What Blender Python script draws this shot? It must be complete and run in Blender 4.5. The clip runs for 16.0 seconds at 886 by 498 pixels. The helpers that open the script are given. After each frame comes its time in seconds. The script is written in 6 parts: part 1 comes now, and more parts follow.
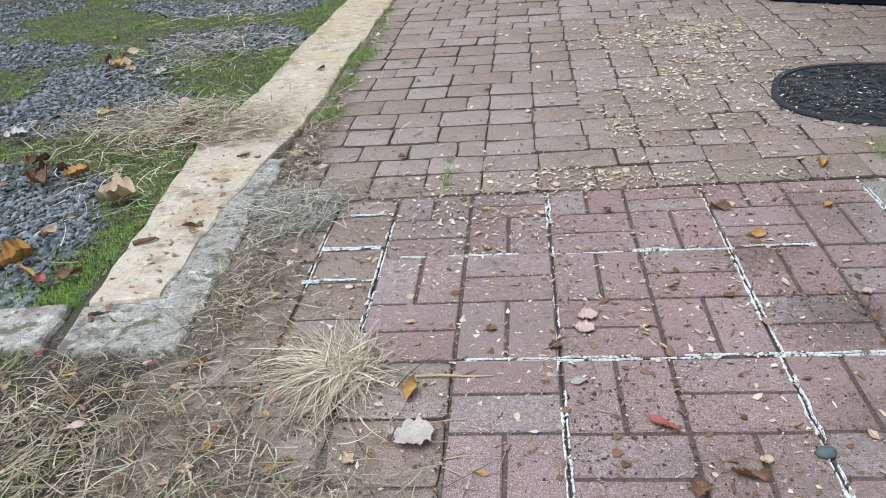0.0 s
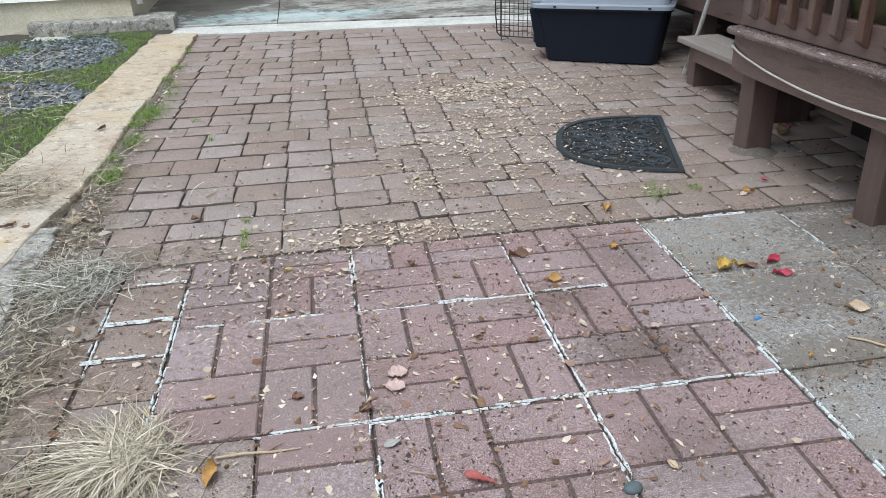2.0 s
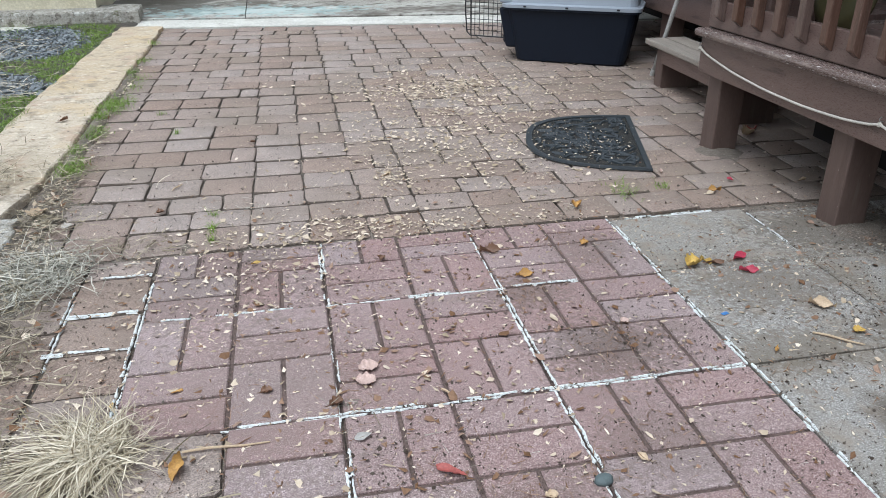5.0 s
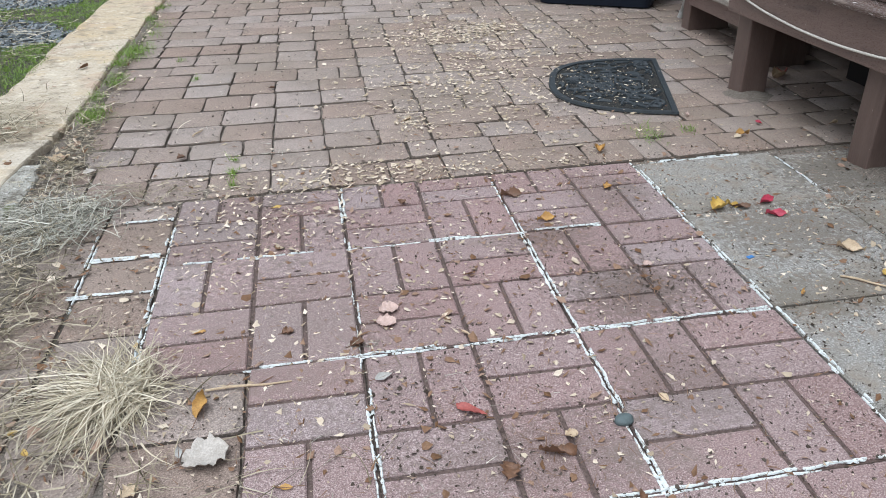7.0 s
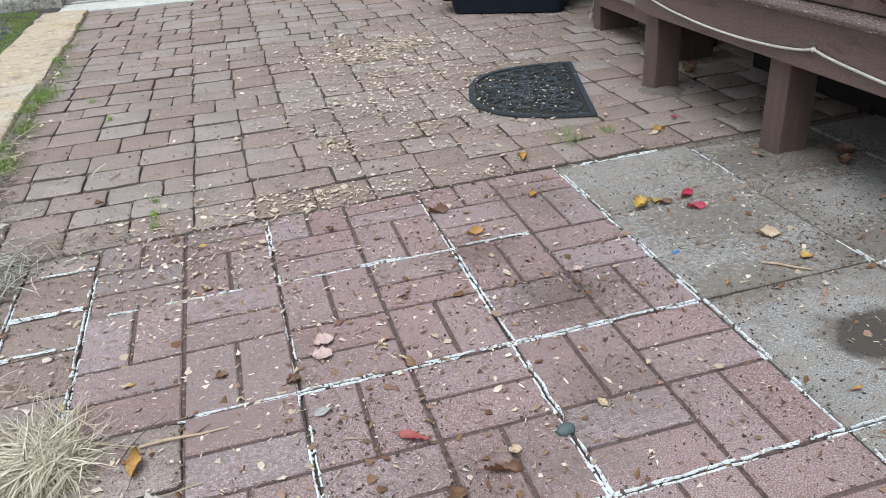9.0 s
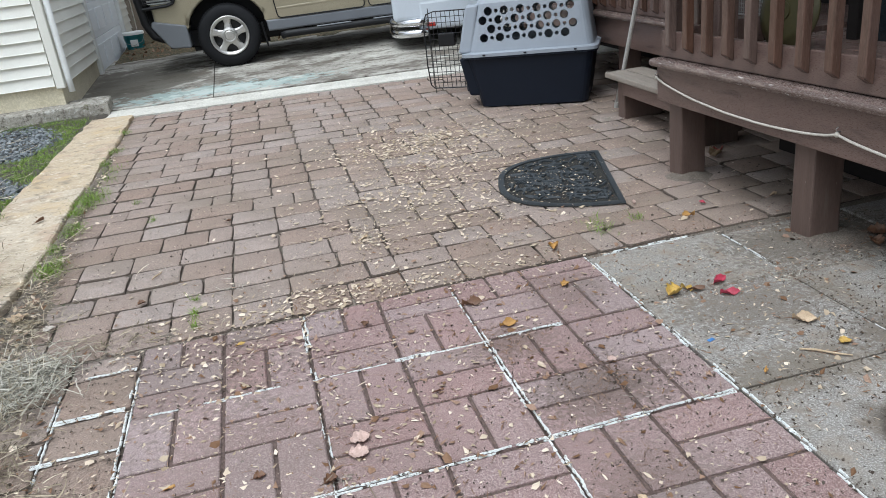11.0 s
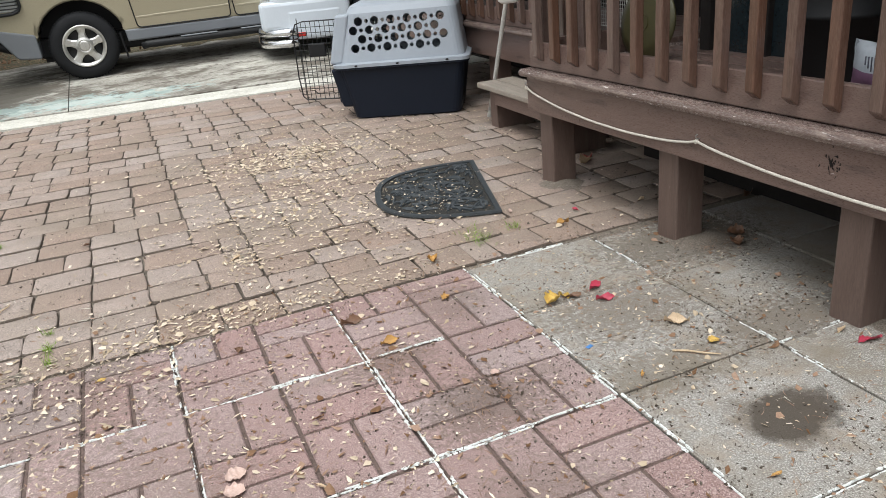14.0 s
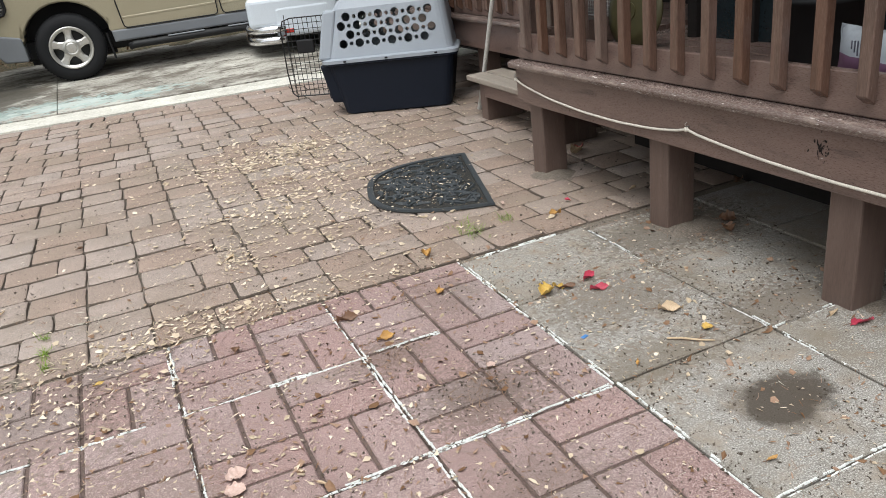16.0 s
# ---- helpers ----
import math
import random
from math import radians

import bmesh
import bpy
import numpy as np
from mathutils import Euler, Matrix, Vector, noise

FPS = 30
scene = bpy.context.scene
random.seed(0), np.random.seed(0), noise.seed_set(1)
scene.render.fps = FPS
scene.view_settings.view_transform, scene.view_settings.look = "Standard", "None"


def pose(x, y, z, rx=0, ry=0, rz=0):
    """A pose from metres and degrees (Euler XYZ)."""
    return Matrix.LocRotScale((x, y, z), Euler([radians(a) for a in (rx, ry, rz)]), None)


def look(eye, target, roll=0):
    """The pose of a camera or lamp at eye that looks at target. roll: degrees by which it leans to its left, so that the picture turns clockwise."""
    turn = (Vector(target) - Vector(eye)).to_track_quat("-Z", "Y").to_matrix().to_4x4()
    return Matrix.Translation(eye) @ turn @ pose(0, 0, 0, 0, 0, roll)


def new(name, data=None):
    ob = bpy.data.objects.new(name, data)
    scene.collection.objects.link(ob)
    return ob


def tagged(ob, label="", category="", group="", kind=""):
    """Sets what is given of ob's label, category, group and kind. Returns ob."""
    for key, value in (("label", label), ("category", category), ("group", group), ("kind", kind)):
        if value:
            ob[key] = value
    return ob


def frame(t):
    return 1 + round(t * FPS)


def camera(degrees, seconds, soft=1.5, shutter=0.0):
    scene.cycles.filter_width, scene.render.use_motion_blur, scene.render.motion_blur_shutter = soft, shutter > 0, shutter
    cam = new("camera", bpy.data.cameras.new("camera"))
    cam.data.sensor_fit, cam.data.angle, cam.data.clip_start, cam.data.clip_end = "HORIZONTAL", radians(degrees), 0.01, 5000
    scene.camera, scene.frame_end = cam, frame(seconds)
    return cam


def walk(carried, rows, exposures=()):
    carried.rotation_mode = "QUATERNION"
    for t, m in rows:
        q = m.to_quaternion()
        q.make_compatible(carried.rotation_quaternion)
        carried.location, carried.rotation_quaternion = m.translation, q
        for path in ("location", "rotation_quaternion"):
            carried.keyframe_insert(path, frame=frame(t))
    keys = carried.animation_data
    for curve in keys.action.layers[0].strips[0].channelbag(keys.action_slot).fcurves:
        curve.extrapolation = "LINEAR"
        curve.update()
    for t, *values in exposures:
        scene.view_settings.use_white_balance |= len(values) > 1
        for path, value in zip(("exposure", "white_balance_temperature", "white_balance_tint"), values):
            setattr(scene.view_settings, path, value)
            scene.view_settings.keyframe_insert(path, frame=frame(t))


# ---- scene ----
cam = camera(59.8, 16.0, soft=0.6)
PATH = [
    (0, (-0.07, 0.07, 1.377), (-0.298, 1.803, 0.406), -5.7),
    (0.5, (-0.051, 0.096, 1.372), (-0.126, 1.84, 0.396), -5.7),
    (1, (-0.032, 0.13, 1.368), (0.047, 1.891, 0.424), -4.4),
    (1.5, (-0.028, 0.141, 1.365), (0.172, 1.918, 0.468), -3.0),
    (2, (-0.041, 0.145, 1.343), (0.224, 1.925, 0.472), -1.9),
    (2.5, (-0.035, 0.156, 1.34), (0.276, 1.93, 0.471), -1.7),
    (3, (-0.024, 0.16, 1.348), (0.363, 1.927, 0.496), -1.9),
    (3.2, (-0.011, 0.168, 1.354), (0.422, 1.94, 0.535), -2.6),
    (5.3, (-0.061, 0.135, 1.296), (0.284, 1.886, 0.394), 0.0),
    (5.5, (-0.048, 0.128, 1.27), (0.33, 1.858, 0.339), 1.2),
    (6, (-0.058, 0.142, 1.277), (0.367, 1.845, 0.317), 3.0),
    (6.5, (-0.086, 0.126, 1.281), (0.214, 1.851, 0.314), 0.3),
    (7, (-0.051, 0.15, 1.281), (0.231, 1.871, 0.302), -1.2),
    (7.5, (-0.03, 0.152, 1.292), (0.316, 1.856, 0.304), -2.4),
    (8, (0.008, 0.175, 1.294), (0.408, 1.86, 0.295), -3.2),
    (8.5, (-0.009, 0.17, 1.291), (0.416, 1.851, 0.294), -3.7),
    (9, (-0.001, 0.166, 1.308), (0.426, 1.865, 0.345), -4.4),
    (9.5, (-0.006, 0.157, 1.313), (0.412, 1.89, 0.407), -5.0),
    (10, (0.004, 0.145, 1.333), (0.395, 1.916, 0.489), -6.0),
    (10.2, (0.005, 0.144, 1.338), (0.387, 1.927, 0.518), -6.4),
    (12.3, (0.0, 0.149, 1.37), (0.405, 1.961, 0.628), -7.6),
    (12.5, (0.015, 0.166, 1.363), (0.446, 1.971, 0.619), -7.3),
    (13, (0.028, 0.181, 1.366), (0.544, 1.961, 0.613), -6.6),
    (13.5, (0.043, 0.2, 1.344), (0.644, 1.95, 0.587), -5.8),
    (14, (0.045, 0.208, 1.35), (0.719, 1.927, 0.58), -5.6),
    (14.5, (0.05, 0.213, 1.346), (0.765, 1.91, 0.567), -5.6),
    (15, (0.064, 0.222, 1.342), (0.786, 1.913, 0.556), -6.0),
    (15.5, (0.047, 0.198, 1.354), (0.756, 1.893, 0.565), -6.5),
    (16, (0.047, 0.202, 1.359), (0.729, 1.908, 0.57), -7.0),
]
walk(cam, [(t, look(eye, target, roll)) for t, eye, target, roll in PATH],
     exposures=[(0, 0.25, 5650, 6), (3.2, 0.27, 5650, 6), (6, 0.31, 5700, 6), (10.2, 0.28, 5700, 6), (12.3, 0.30, 6200, 7), (14, 0.5, 6300, 7), (16, 0.5, 6350, 7)])

# ---- sky and light: an overcast autumn day ----
world = bpy.data.worlds.new("overcast_sky")
scene.world = world
world.use_nodes = True
wn = world.node_tree.nodes
wl = world.node_tree.links
sky = wn.new("ShaderNodeTexSky")
sky.sky_type = "NISHITA"
sky.sun_disc = False
sky.sun_elevation = radians(67)
sky.sun_rotation = radians(215)
sky.air_density = 1.0
sky.dust_density = 4.0
hsv = wn.new("ShaderNodeHueSaturation")
hsv.inputs["Saturation"].default_value = 0.12
wl.new(sky.outputs[0], hsv.inputs["Color"])
wl.new(hsv.outputs[0], wn["Background"].inputs["Color"])
wn["Background"].inputs["Strength"].default_value = 0.15
sun_data = bpy.data.lights.new("sun", "SUN")
sun_data.energy = 1.5
sun_data.angle = radians(50)
sun_data.color = (1.0, 0.985, 0.965)
sun = new("sun", sun_data)
sun.matrix_world = look((-1.8, -2.6, 9), (0, 0, 0))

# ---- materials ----
def mat(name, base, rough=0.8, metal=0.0, dark=None, light=None, scale=(8.0, 90.0), amount=(0.5, 0.35),
        bump=0.3, bump_scale=120.0, bump_dist=0.002, rnd=0.0, island=0.0, spots=None, streak=None, coat=0.0, patches=(), spec=0.5):
    """Procedural surface: broad variation and fine grain in world space, relief, and a change from piece to piece."""
    m = bpy.data.materials.new(name)
    m.use_nodes = True
    nt = m.node_tree
    n, l = nt.nodes, nt.links
    bsdf = n["Principled BSDF"]
    bsdf.inputs["Metallic"].default_value = metal
    bsdf.inputs["Coat Weight"].default_value = coat
    bsdf.inputs["Specular IOR Level"].default_value = spec
    geo = n.new("ShaderNodeNewGeometry")
    pos = geo.outputs["Position"]
    if streak:
        mp = n.new("ShaderNodeMapping")
        mp.inputs["Scale"].default_value = streak
        l.new(pos, mp.inputs["Vector"])
        pos = mp.outputs[0]
    dark = dark or tuple(c * 0.55 for c in base)
    light = light or tuple(min(1, c * 1.45) for c in base)

    def tex(scale_, detail=5.0, rough_=0.6):
        t = n.new("ShaderNodeTexNoise")
        t.inputs["Scale"].default_value = scale_
        t.inputs["Detail"].default_value = detail
        t.inputs["Roughness"].default_value = rough_
        l.new(pos, t.inputs["Vector"])
        return t.outputs["Fac"]

    def ramp(src, lo, hi):
        r = n.new("ShaderNodeMapRange")
        r.inputs["From Min"].default_value = lo
        r.inputs["From Max"].default_value = hi
        l.new(src, r.inputs["Value"])
        return r.outputs[0]

    def mix(fac, a, b, kind="MIX"):
        x = n.new("ShaderNodeMix")
        x.data_type = "RGBA"
        x.blend_type = kind
        for sock, v in ((x.inputs["Factor"], fac), (x.inputs["A"], a), (x.inputs["B"], b)):
            if isinstance(v, (int, float)):
                sock.default_value = v
            elif isinstance(v, tuple):
                sock.default_value = (*v, 1)
            else:
                l.new(v, sock)
        return x.outputs["Result"]

    def times(src, k):
        q = n.new("ShaderNodeMath")
        q.operation = "MULTIPLY"
        q.inputs[1].default_value = k
        l.new(src, q.inputs[0])
        return q.outputs[0]

    col = mix(times(ramp(tex(scale[0]), 0.35, 0.72), amount[0]), base, dark)
    grain = tex(scale[1], 3.0, 0.7)
    col = mix(times(ramp(grain, 0.5, 0.64), amount[1]), col, light)
    col = mix(times(ramp(grain, 0.48, 0.35), amount[1]), col, dark)
    if rnd or island:
        if rnd:
            src = n.new("ShaderNodeObjectInfo").outputs["Random"]
        else:
            src = geo.outputs["Random Per Island"]
        r = n.new("ShaderNodeMapRange")
        r.inputs["To Min"].default_value = 1 - (rnd or island)
        r.inputs["To Max"].default_value = 1 + (rnd or island) * 0.6
        l.new(src, r.inputs["Value"])
        h = n.new("ShaderNodeHueSaturation")
        l.new(r.outputs[0], h.inputs["Value"])
        r2 = n.new("ShaderNodeMapRange")
        r2.inputs["To Min"].default_value = 1.18
        r2.inputs["To Max"].default_value = 0.75
        l.new(src, r2.inputs["Value"])
        l.new(r2.outputs[0], h.inputs["Saturation"])
        l.new(col, h.inputs["Color"])
        col = h.outputs[0]
    for sp in (spots or ()):
        scol, sscale, lo, hi = sp
        col = mix(ramp(tex(sscale, 4.0, 0.65), lo, hi), col, scol)
    for pcol, centre, radii, noisy, strength, ragged in patches:
        # a stain of its own shape at a fixed place: an uneven oval
        sub = n.new("ShaderNodeVectorMath")
        sub.operation = "SUBTRACT"
        sub.inputs[1].default_value = (*centre, 0)
        l.new(geo.outputs["Position"], sub.inputs[0])
        div = n.new("ShaderNodeVectorMath")
        div.operation = "MULTIPLY"
        div.inputs[1].default_value = (1 / radii[0], 1 / radii[1], 0)
        l.new(sub.outputs[0], div.inputs[0])
        ln = n.new("ShaderNodeVectorMath")
        ln.operation = "LENGTH"
        l.new(div.outputs[0], ln.inputs[0])
        add = n.new("ShaderNodeMath")
        add.operation = "MULTIPLY_ADD"
        l.new(tex(noisy, 5.0, 0.65), add.inputs[0])
        add.inputs[1].default_value = ragged
        l.new(ln.outputs["Value"], add.inputs[2])
        col = mix(times(ramp(add.outputs[0], ragged * 0.5 + 1.05, ragged * 0.5 + 0.75), strength), col, pcol)
    l.new(col, bsdf.inputs["Base Color"])
    rr = n.new("ShaderNodeMapRange")
    rr.inputs["To Min"].default_value = max(0.02, rough - 0.12)
    rr.inputs["To Max"].default_value = min(1.0, rough + 0.12)
    l.new(grain, rr.inputs["Value"])
    l.new(rr.outputs[0], bsdf.inputs["Roughness"])
    if bump:
        b = n.new("ShaderNodeBump")
        b.inputs["Strength"].default_value = bump
        b.inputs["Distance"].default_value = bump_dist
        l.new(tex(bump_scale, 4.0, 0.7), b.inputs["Height"])
        l.new(b.outputs[0], bsdf.inputs["Normal"])
    return m


DIRT = (0.085, 0.068, 0.052)
M_RED = mat("red_concrete", (0.285, 0.186, 0.175), 0.85, scale=(3.0, 290.0), amount=(0.4, 0.8), dark=(0.13, 0.09, 0.083),
            light=(0.56, 0.45, 0.42), bump=0.6, bump_scale=330, bump_dist=0.0018, rnd=0.06,
            spots=[((0.20, 0.16, 0.135), 2.3, 0.56, 0.80), ((0.12, 0.10, 0.085), 46.0, 0.66, 0.74), ((0.60, 0.50, 0.47), 330.0, 0.60, 0.66), ((0.075, 0.055, 0.048), 240.0, 0.62, 0.68)],
            patches=[((0.105, 0.078, 0.058), (0.85, 2.03), (0.22, 0.19), 60.0, 0.5, 5.0), ((0.12, 0.092, 0.07), (0.68, 2.42), (0.17, 0.12), 60.0, 0.45, 5.0), ((0.12, 0.092, 0.07), (0.80, 1.58), (0.18, 0.16), 60.0, 0.35, 5.0),
                     ((0.13, 0.10, 0.078), (0.35, 1.40), (0.30, 0.14), 60.0, 0.35, 5.5), ((0.15, 0.12, 0.095), (-0.45, 2.75), (0.40, 0.35), 50.0, 0.4, 5.0), ((0.14, 0.11, 0.085), (-0.2, 2.0), (0.35, 0.4), 50.0, 0.3, 5.5),
                     ((0.13, 0.10, 0.078), (1.02, 2.72), (0.16, 0.2), 60.0, 0.4, 5.0)])
COB = dict(scale=(5.0, 200.0), amount=(0.5, 0.85), dark=(0.155, 0.125, 0.105), light=(0.45, 0.36, 0.31), bump=0.6, bump_scale=170, bump_dist=0.003,
           spots=[((0.225, 0.178, 0.138), 1.4, 0.46, 0.75), ((0.12, 0.10, 0.08), 40.0, 0.67, 0.75), ((0.085, 0.068, 0.054), 170.0, 0.62, 0.68), ((0.5, 0.42, 0.36), 210.0, 0.64, 0.69)])
M_COBBLE = mat("cobble_paver", (0.305, 0.226, 0.184), 0.85, rnd=0.13, **COB)
M_SLAB = mat("grey_concrete_slab", (0.245, 0.220, 0.190), 0.85, scale=(4.0, 220.0), amount=(0.45, 0.95), dark=(0.16, 0.145, 0.125),
             light=(0.52, 0.50, 0.46), bump=0.5, bump_scale=280, bump_dist=0.0018, rnd=0.08, patches=[((0.11, 0.085, 0.062), (1.56, 1.54), (0.185, 0.135), 7.0, 0.6, 1.9), ((0.045, 0.034, 0.024), (1.57, 1.525), (0.155, 0.11), 9.0, 0.8, 1.7), ((0.13, 0.105, 0.08), (1.55, 2.30), (0.30, 0.20), 45.0, 0.6, 4.5), ((0.14, 0.115, 0.09), (1.95, 1.95), (0.3, 0.14), 45.0, 0.7, 4.5), ((0.105, 0.085, 0.065), (2.1, 2.7), (0.4, 0.22), 40.0, 0.65, 4.0), ((0.15, 0.125, 0.095), (1.4, 1.9), (0.25, 0.12), 50.0, 0.6, 4.5)],
             spots=[((0.265, 0.222, 0.178), 9.0, 0.50, 0.70), ((0.19, 0.158, 0.12), 3.0, 0.50, 0.74), ((0.13, 0.115, 0.095), 42.0, 0.65, 0.73), ((0.09, 0.077, 0.062), 200.0, 0.61, 0.67), ((0.55, 0.53, 0.48), 260.0, 0.63, 0.68)])
M_DIRT = mat("joint_dirt", DIRT, 0.95, scale=(6, 150), amount=(0.6, 0.6), dark=(0.06, 0.05, 0.04), light=(0.19, 0.155, 0.115), bump=0.8, bump_scale=90, bump_dist=0.008)
M_JOINT = mat("paver_side", (0.112, 0.085, 0.067), 0.95, scale=(7, 150), amount=(0.7, 0.6), dark=(0.05, 0.04, 0.032), light=(0.22, 0.175, 0.14), bump=0.5)
M_DUST = mat("grey_brown_dust", (0.175, 0.145, 0.118), 0.95, scale=(9, 160), amount=(0.6, 0.7), dark=(0.07, 0.056, 0.043), light=(0.32, 0.27, 0.22), bump=0.8, bump_scale=110, bump_dist=0.006)
M_SOIL = mat("yard_soil", (0.058, 0.048, 0.036), 0.95, scale=(4, 120), amount=(0.6, 0.6), dark=(0.04, 0.036, 0.03), light=(0.2, 0.17, 0.13), bump=0.9, bump_scale=70, bump_dist=0.01,
             spots=[((0.05, 0.075, 0.02), 3.1, 0.55, 0.62)])
M_WHITE = mat("white_sealant", (0.70, 0.72, 0.70), 0.7, scale=(9, 120), amount=(0.4, 0.3), dark=(0.42, 0.42, 0.39), bump=0.5, spots=[((0.22, 0.19, 0.16), 85.0, 0.58, 0.64), ((0.15, 0.13, 0.105), 16.0, 0.63, 0.70)])
M_STONE = mat("tan_kerb_stone", (0.50, 0.415, 0.305), 0.85, scale=(3.0, 60.0), amount=(0.6, 0.45), dark=(0.40, 0.30, 0.19),
              light=(0.68, 0.60, 0.47), bump=0.5, bump_scale=30, bump_dist=0.008, rnd=0.06, spots=[((0.50, 0.37, 0.21), 2.2, 0.52, 0.68), ((0.44, 0.33, 0.24), 2.9, 0.56, 0.66), ((0.27, 0.22, 0.16), 9.0, 0.52, 0.68), ((0.14, 0.115, 0.085), 30.0, 0.60, 0.70), ((0.62, 0.55, 0.43), 13.0, 0.60, 0.70)])
M_CONC_MOSS = mat("weathered_concrete", (0.42, 0.385, 0.325), 0.9, scale=(6, 90), amount=(0.7, 0.5), dark=(0.22, 0.21, 0.18), light=(0.56, 0.54, 0.5), bump=1.0, bump_scale=38, bump_dist=0.02,
                  spots=[((0.17, 0.15, 0.12), 14.0, 0.52, 0.62), ((0.60, 0.58, 0.53), 20.0, 0.56, 0.66), ((0.09, 0.08, 0.06), 45.0, 0.58, 0.66), ((0.13, 0.14, 0.06), 7.0, 0.62, 0.72)])
M_CONC_PALE = mat("pale_concrete", (0.63, 0.61, 0.55), 0.85, scale=(2.5, 70), amount=(0.6, 0.4), dark=(0.30, 0.28, 0.235), bump=0.5, bump_scale=60, bump_dist=0.004,
                  spots=[((0.36, 0.33, 0.28), 3.2, 0.58, 0.72), ((0.17, 0.15, 0.12), 22.0, 0.64, 0.72), ((0.62, 0.60, 0.55), 5.0, 0.60, 0.70)])
M_CONC = mat("old_concrete", (0.40, 0.37, 0.33), 0.85, scale=(2.5, 90.0), amount=(0.6, 0.4), dark=(0.25, 0.225, 0.19),
             light=(0.55, 0.52, 0.47), bump=0.5, bump_scale=60, bump_dist=0.006)
M_DRIVE = mat("stained_drive", (0.43, 0.41, 0.36), 0.8, scale=(1.1, 40.0), amount=(0.8, 0.5), dark=(0.13, 0.115, 0.095), light=(0.52, 0.50, 0.45), bump=0.5, bump_scale=40, bump_dist=0.004,
              streak=(0.9, 1.5, 1), spots=[((0.13, 0.112, 0.09), 1.5, 0.50, 0.60), ((0.12, 0.10, 0.08), 5.0, 0.56, 0.64), ((0.52, 0.505, 0.45), 1.9, 0.55, 0.66), ((0.09, 0.078, 0.06), 14.0, 0.60, 0.68)],
              patches=[((0.085, 0.075, 0.058), (-1.35, 9.9), (0.75, 1.0), 3.0, 0.85, 2.4), ((0.34, 0.45, 0.43), (-0.75, 8.98), (0.65, 0.24), 9.0, 0.6, 6.0), ((0.34, 0.45, 0.43), (0.15, 8.80), (0.6, 0.18), 9.0, 0.6, 6.0), ((0.48, 0.53, 0.50), (-0.3, 8.9), (0.6, 0.12), 12.0, 0.7, 4.0)])
M_BROWN = mat("brown_deck_paint", (0.158, 0.104, 0.087), 0.30, spec=0.55, scale=(4.0, 70.0), amount=(0.4, 0.35), dark=(0.088, 0.060, 0.051),
              light=(0.22, 0.165, 0.145), bump=0.6, bump_scale=9, bump_dist=0.004, streak=(6, 1, 6),
              spots=[((0.07, 0.048, 0.041), 4.0, 0.58, 0.74), ((0.42, 0.38, 0.36), 17.0, 0.70, 0.73)])
M_POST = mat("brown_post_paint", (0.135, 0.093, 0.078), 0.38, spec=0.45, scale=(4.0, 40.0), amount=(0.45, 0.22), dark=(0.055, 0.034, 0.027), light=(0.18, 0.125, 0.10),
             bump=0.35, bump_scale=9, bump_dist=0.004, streak=(6, 6, 0.7), spots=[((0.40, 0.34, 0.31), 14.0, 0.71, 0.74), ((0.17, 0.14, 0.115), 1.4, 0.60, 0.75)])
WORN = dict(scale=(4.0, 60.0), dark=(0.075, 0.05, 0.042), bump=0.4, bump_scale=25, bump_dist=0.002, streak=(6, 1, 6))
M_BROWN_WORN = mat("worn_brown_paint", (0.165, 0.118, 0.102), 0.27, amount=(0.5, 0.4), light=(0.3, 0.26, 0.24), spots=[((0.24, 0.185, 0.16), 4.0, 0.54, 0.64), ((0.60, 0.56, 0.53), 15.0, 0.645, 0.675)], **WORN)
M_PICKET = mat("picket_stain", (0.150, 0.088, 0.066), 0.22, spec=0.6, scale=(7, 60), amount=(0.7, 0.25), dark=(0.06, 0.035, 0.026), light=(0.2, 0.14, 0.115), bump=0.35, bump_scale=30, streak=(5, 5, 0.6), rnd=0.18)
M_PLANK = mat("bare_plank", (0.30, 0.25, 0.20), 0.85, scale=(6, 70), amount=(0.6, 0.5), dark=(0.17, 0.14, 0.11), light=(0.46, 0.4, 0.33), bump=0.6, bump_scale=40, bump_dist=0.003, streak=(8, 0.7, 8), rnd=0.12)
# near-black; also covers the panel added for the under-deck shade
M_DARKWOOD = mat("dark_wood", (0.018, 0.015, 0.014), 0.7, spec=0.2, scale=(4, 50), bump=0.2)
M_ROPE = mat("cord", (0.58, 0.54, 0.47), 0.9, scale=(30, 400), amount=(0.3, 0.5), bump=0.6, bump_scale=500, bump_dist=0.001)
M_STEEL = mat("steel", (0.5, 0.5, 0.5), 0.35, 1.0, bump=0.05)
M_PALE_METAL = mat("pale_pole", (0.52, 0.51, 0.48), 0.45, 0.1, scale=(14, 90), bump=0.1)
M_SIDING = mat("cream_siding", (0.87, 0.855, 0.78), 0.5, scale=(2, 60), amount=(0.25, 0.12), dark=(0.6, 0.57, 0.47), light=(0.82, 0.8, 0.72), bump=0.12, bump_scale=60)
M_FOOTING = mat("footing", (0.68, 0.62, 0.47), 0.85, scale=(3, 60), amount=(0.5, 0.3), dark=(0.42, 0.36, 0.22), bump=0.3)
M_TRIM = mat("white_trim", (0.78, 0.79, 0.77), 0.5, scale=(4, 60), amount=(0.3, 0.12), dark=(0.6, 0.6, 0.57), bump=0.1)
M_DOORWHITE = mat("white_door", (0.86, 0.89, 0.92), 0.4, scale=(2, 60), amount=(0.25, 0.1), dark=(0.6, 0.63, 0.66), bump=0.08)
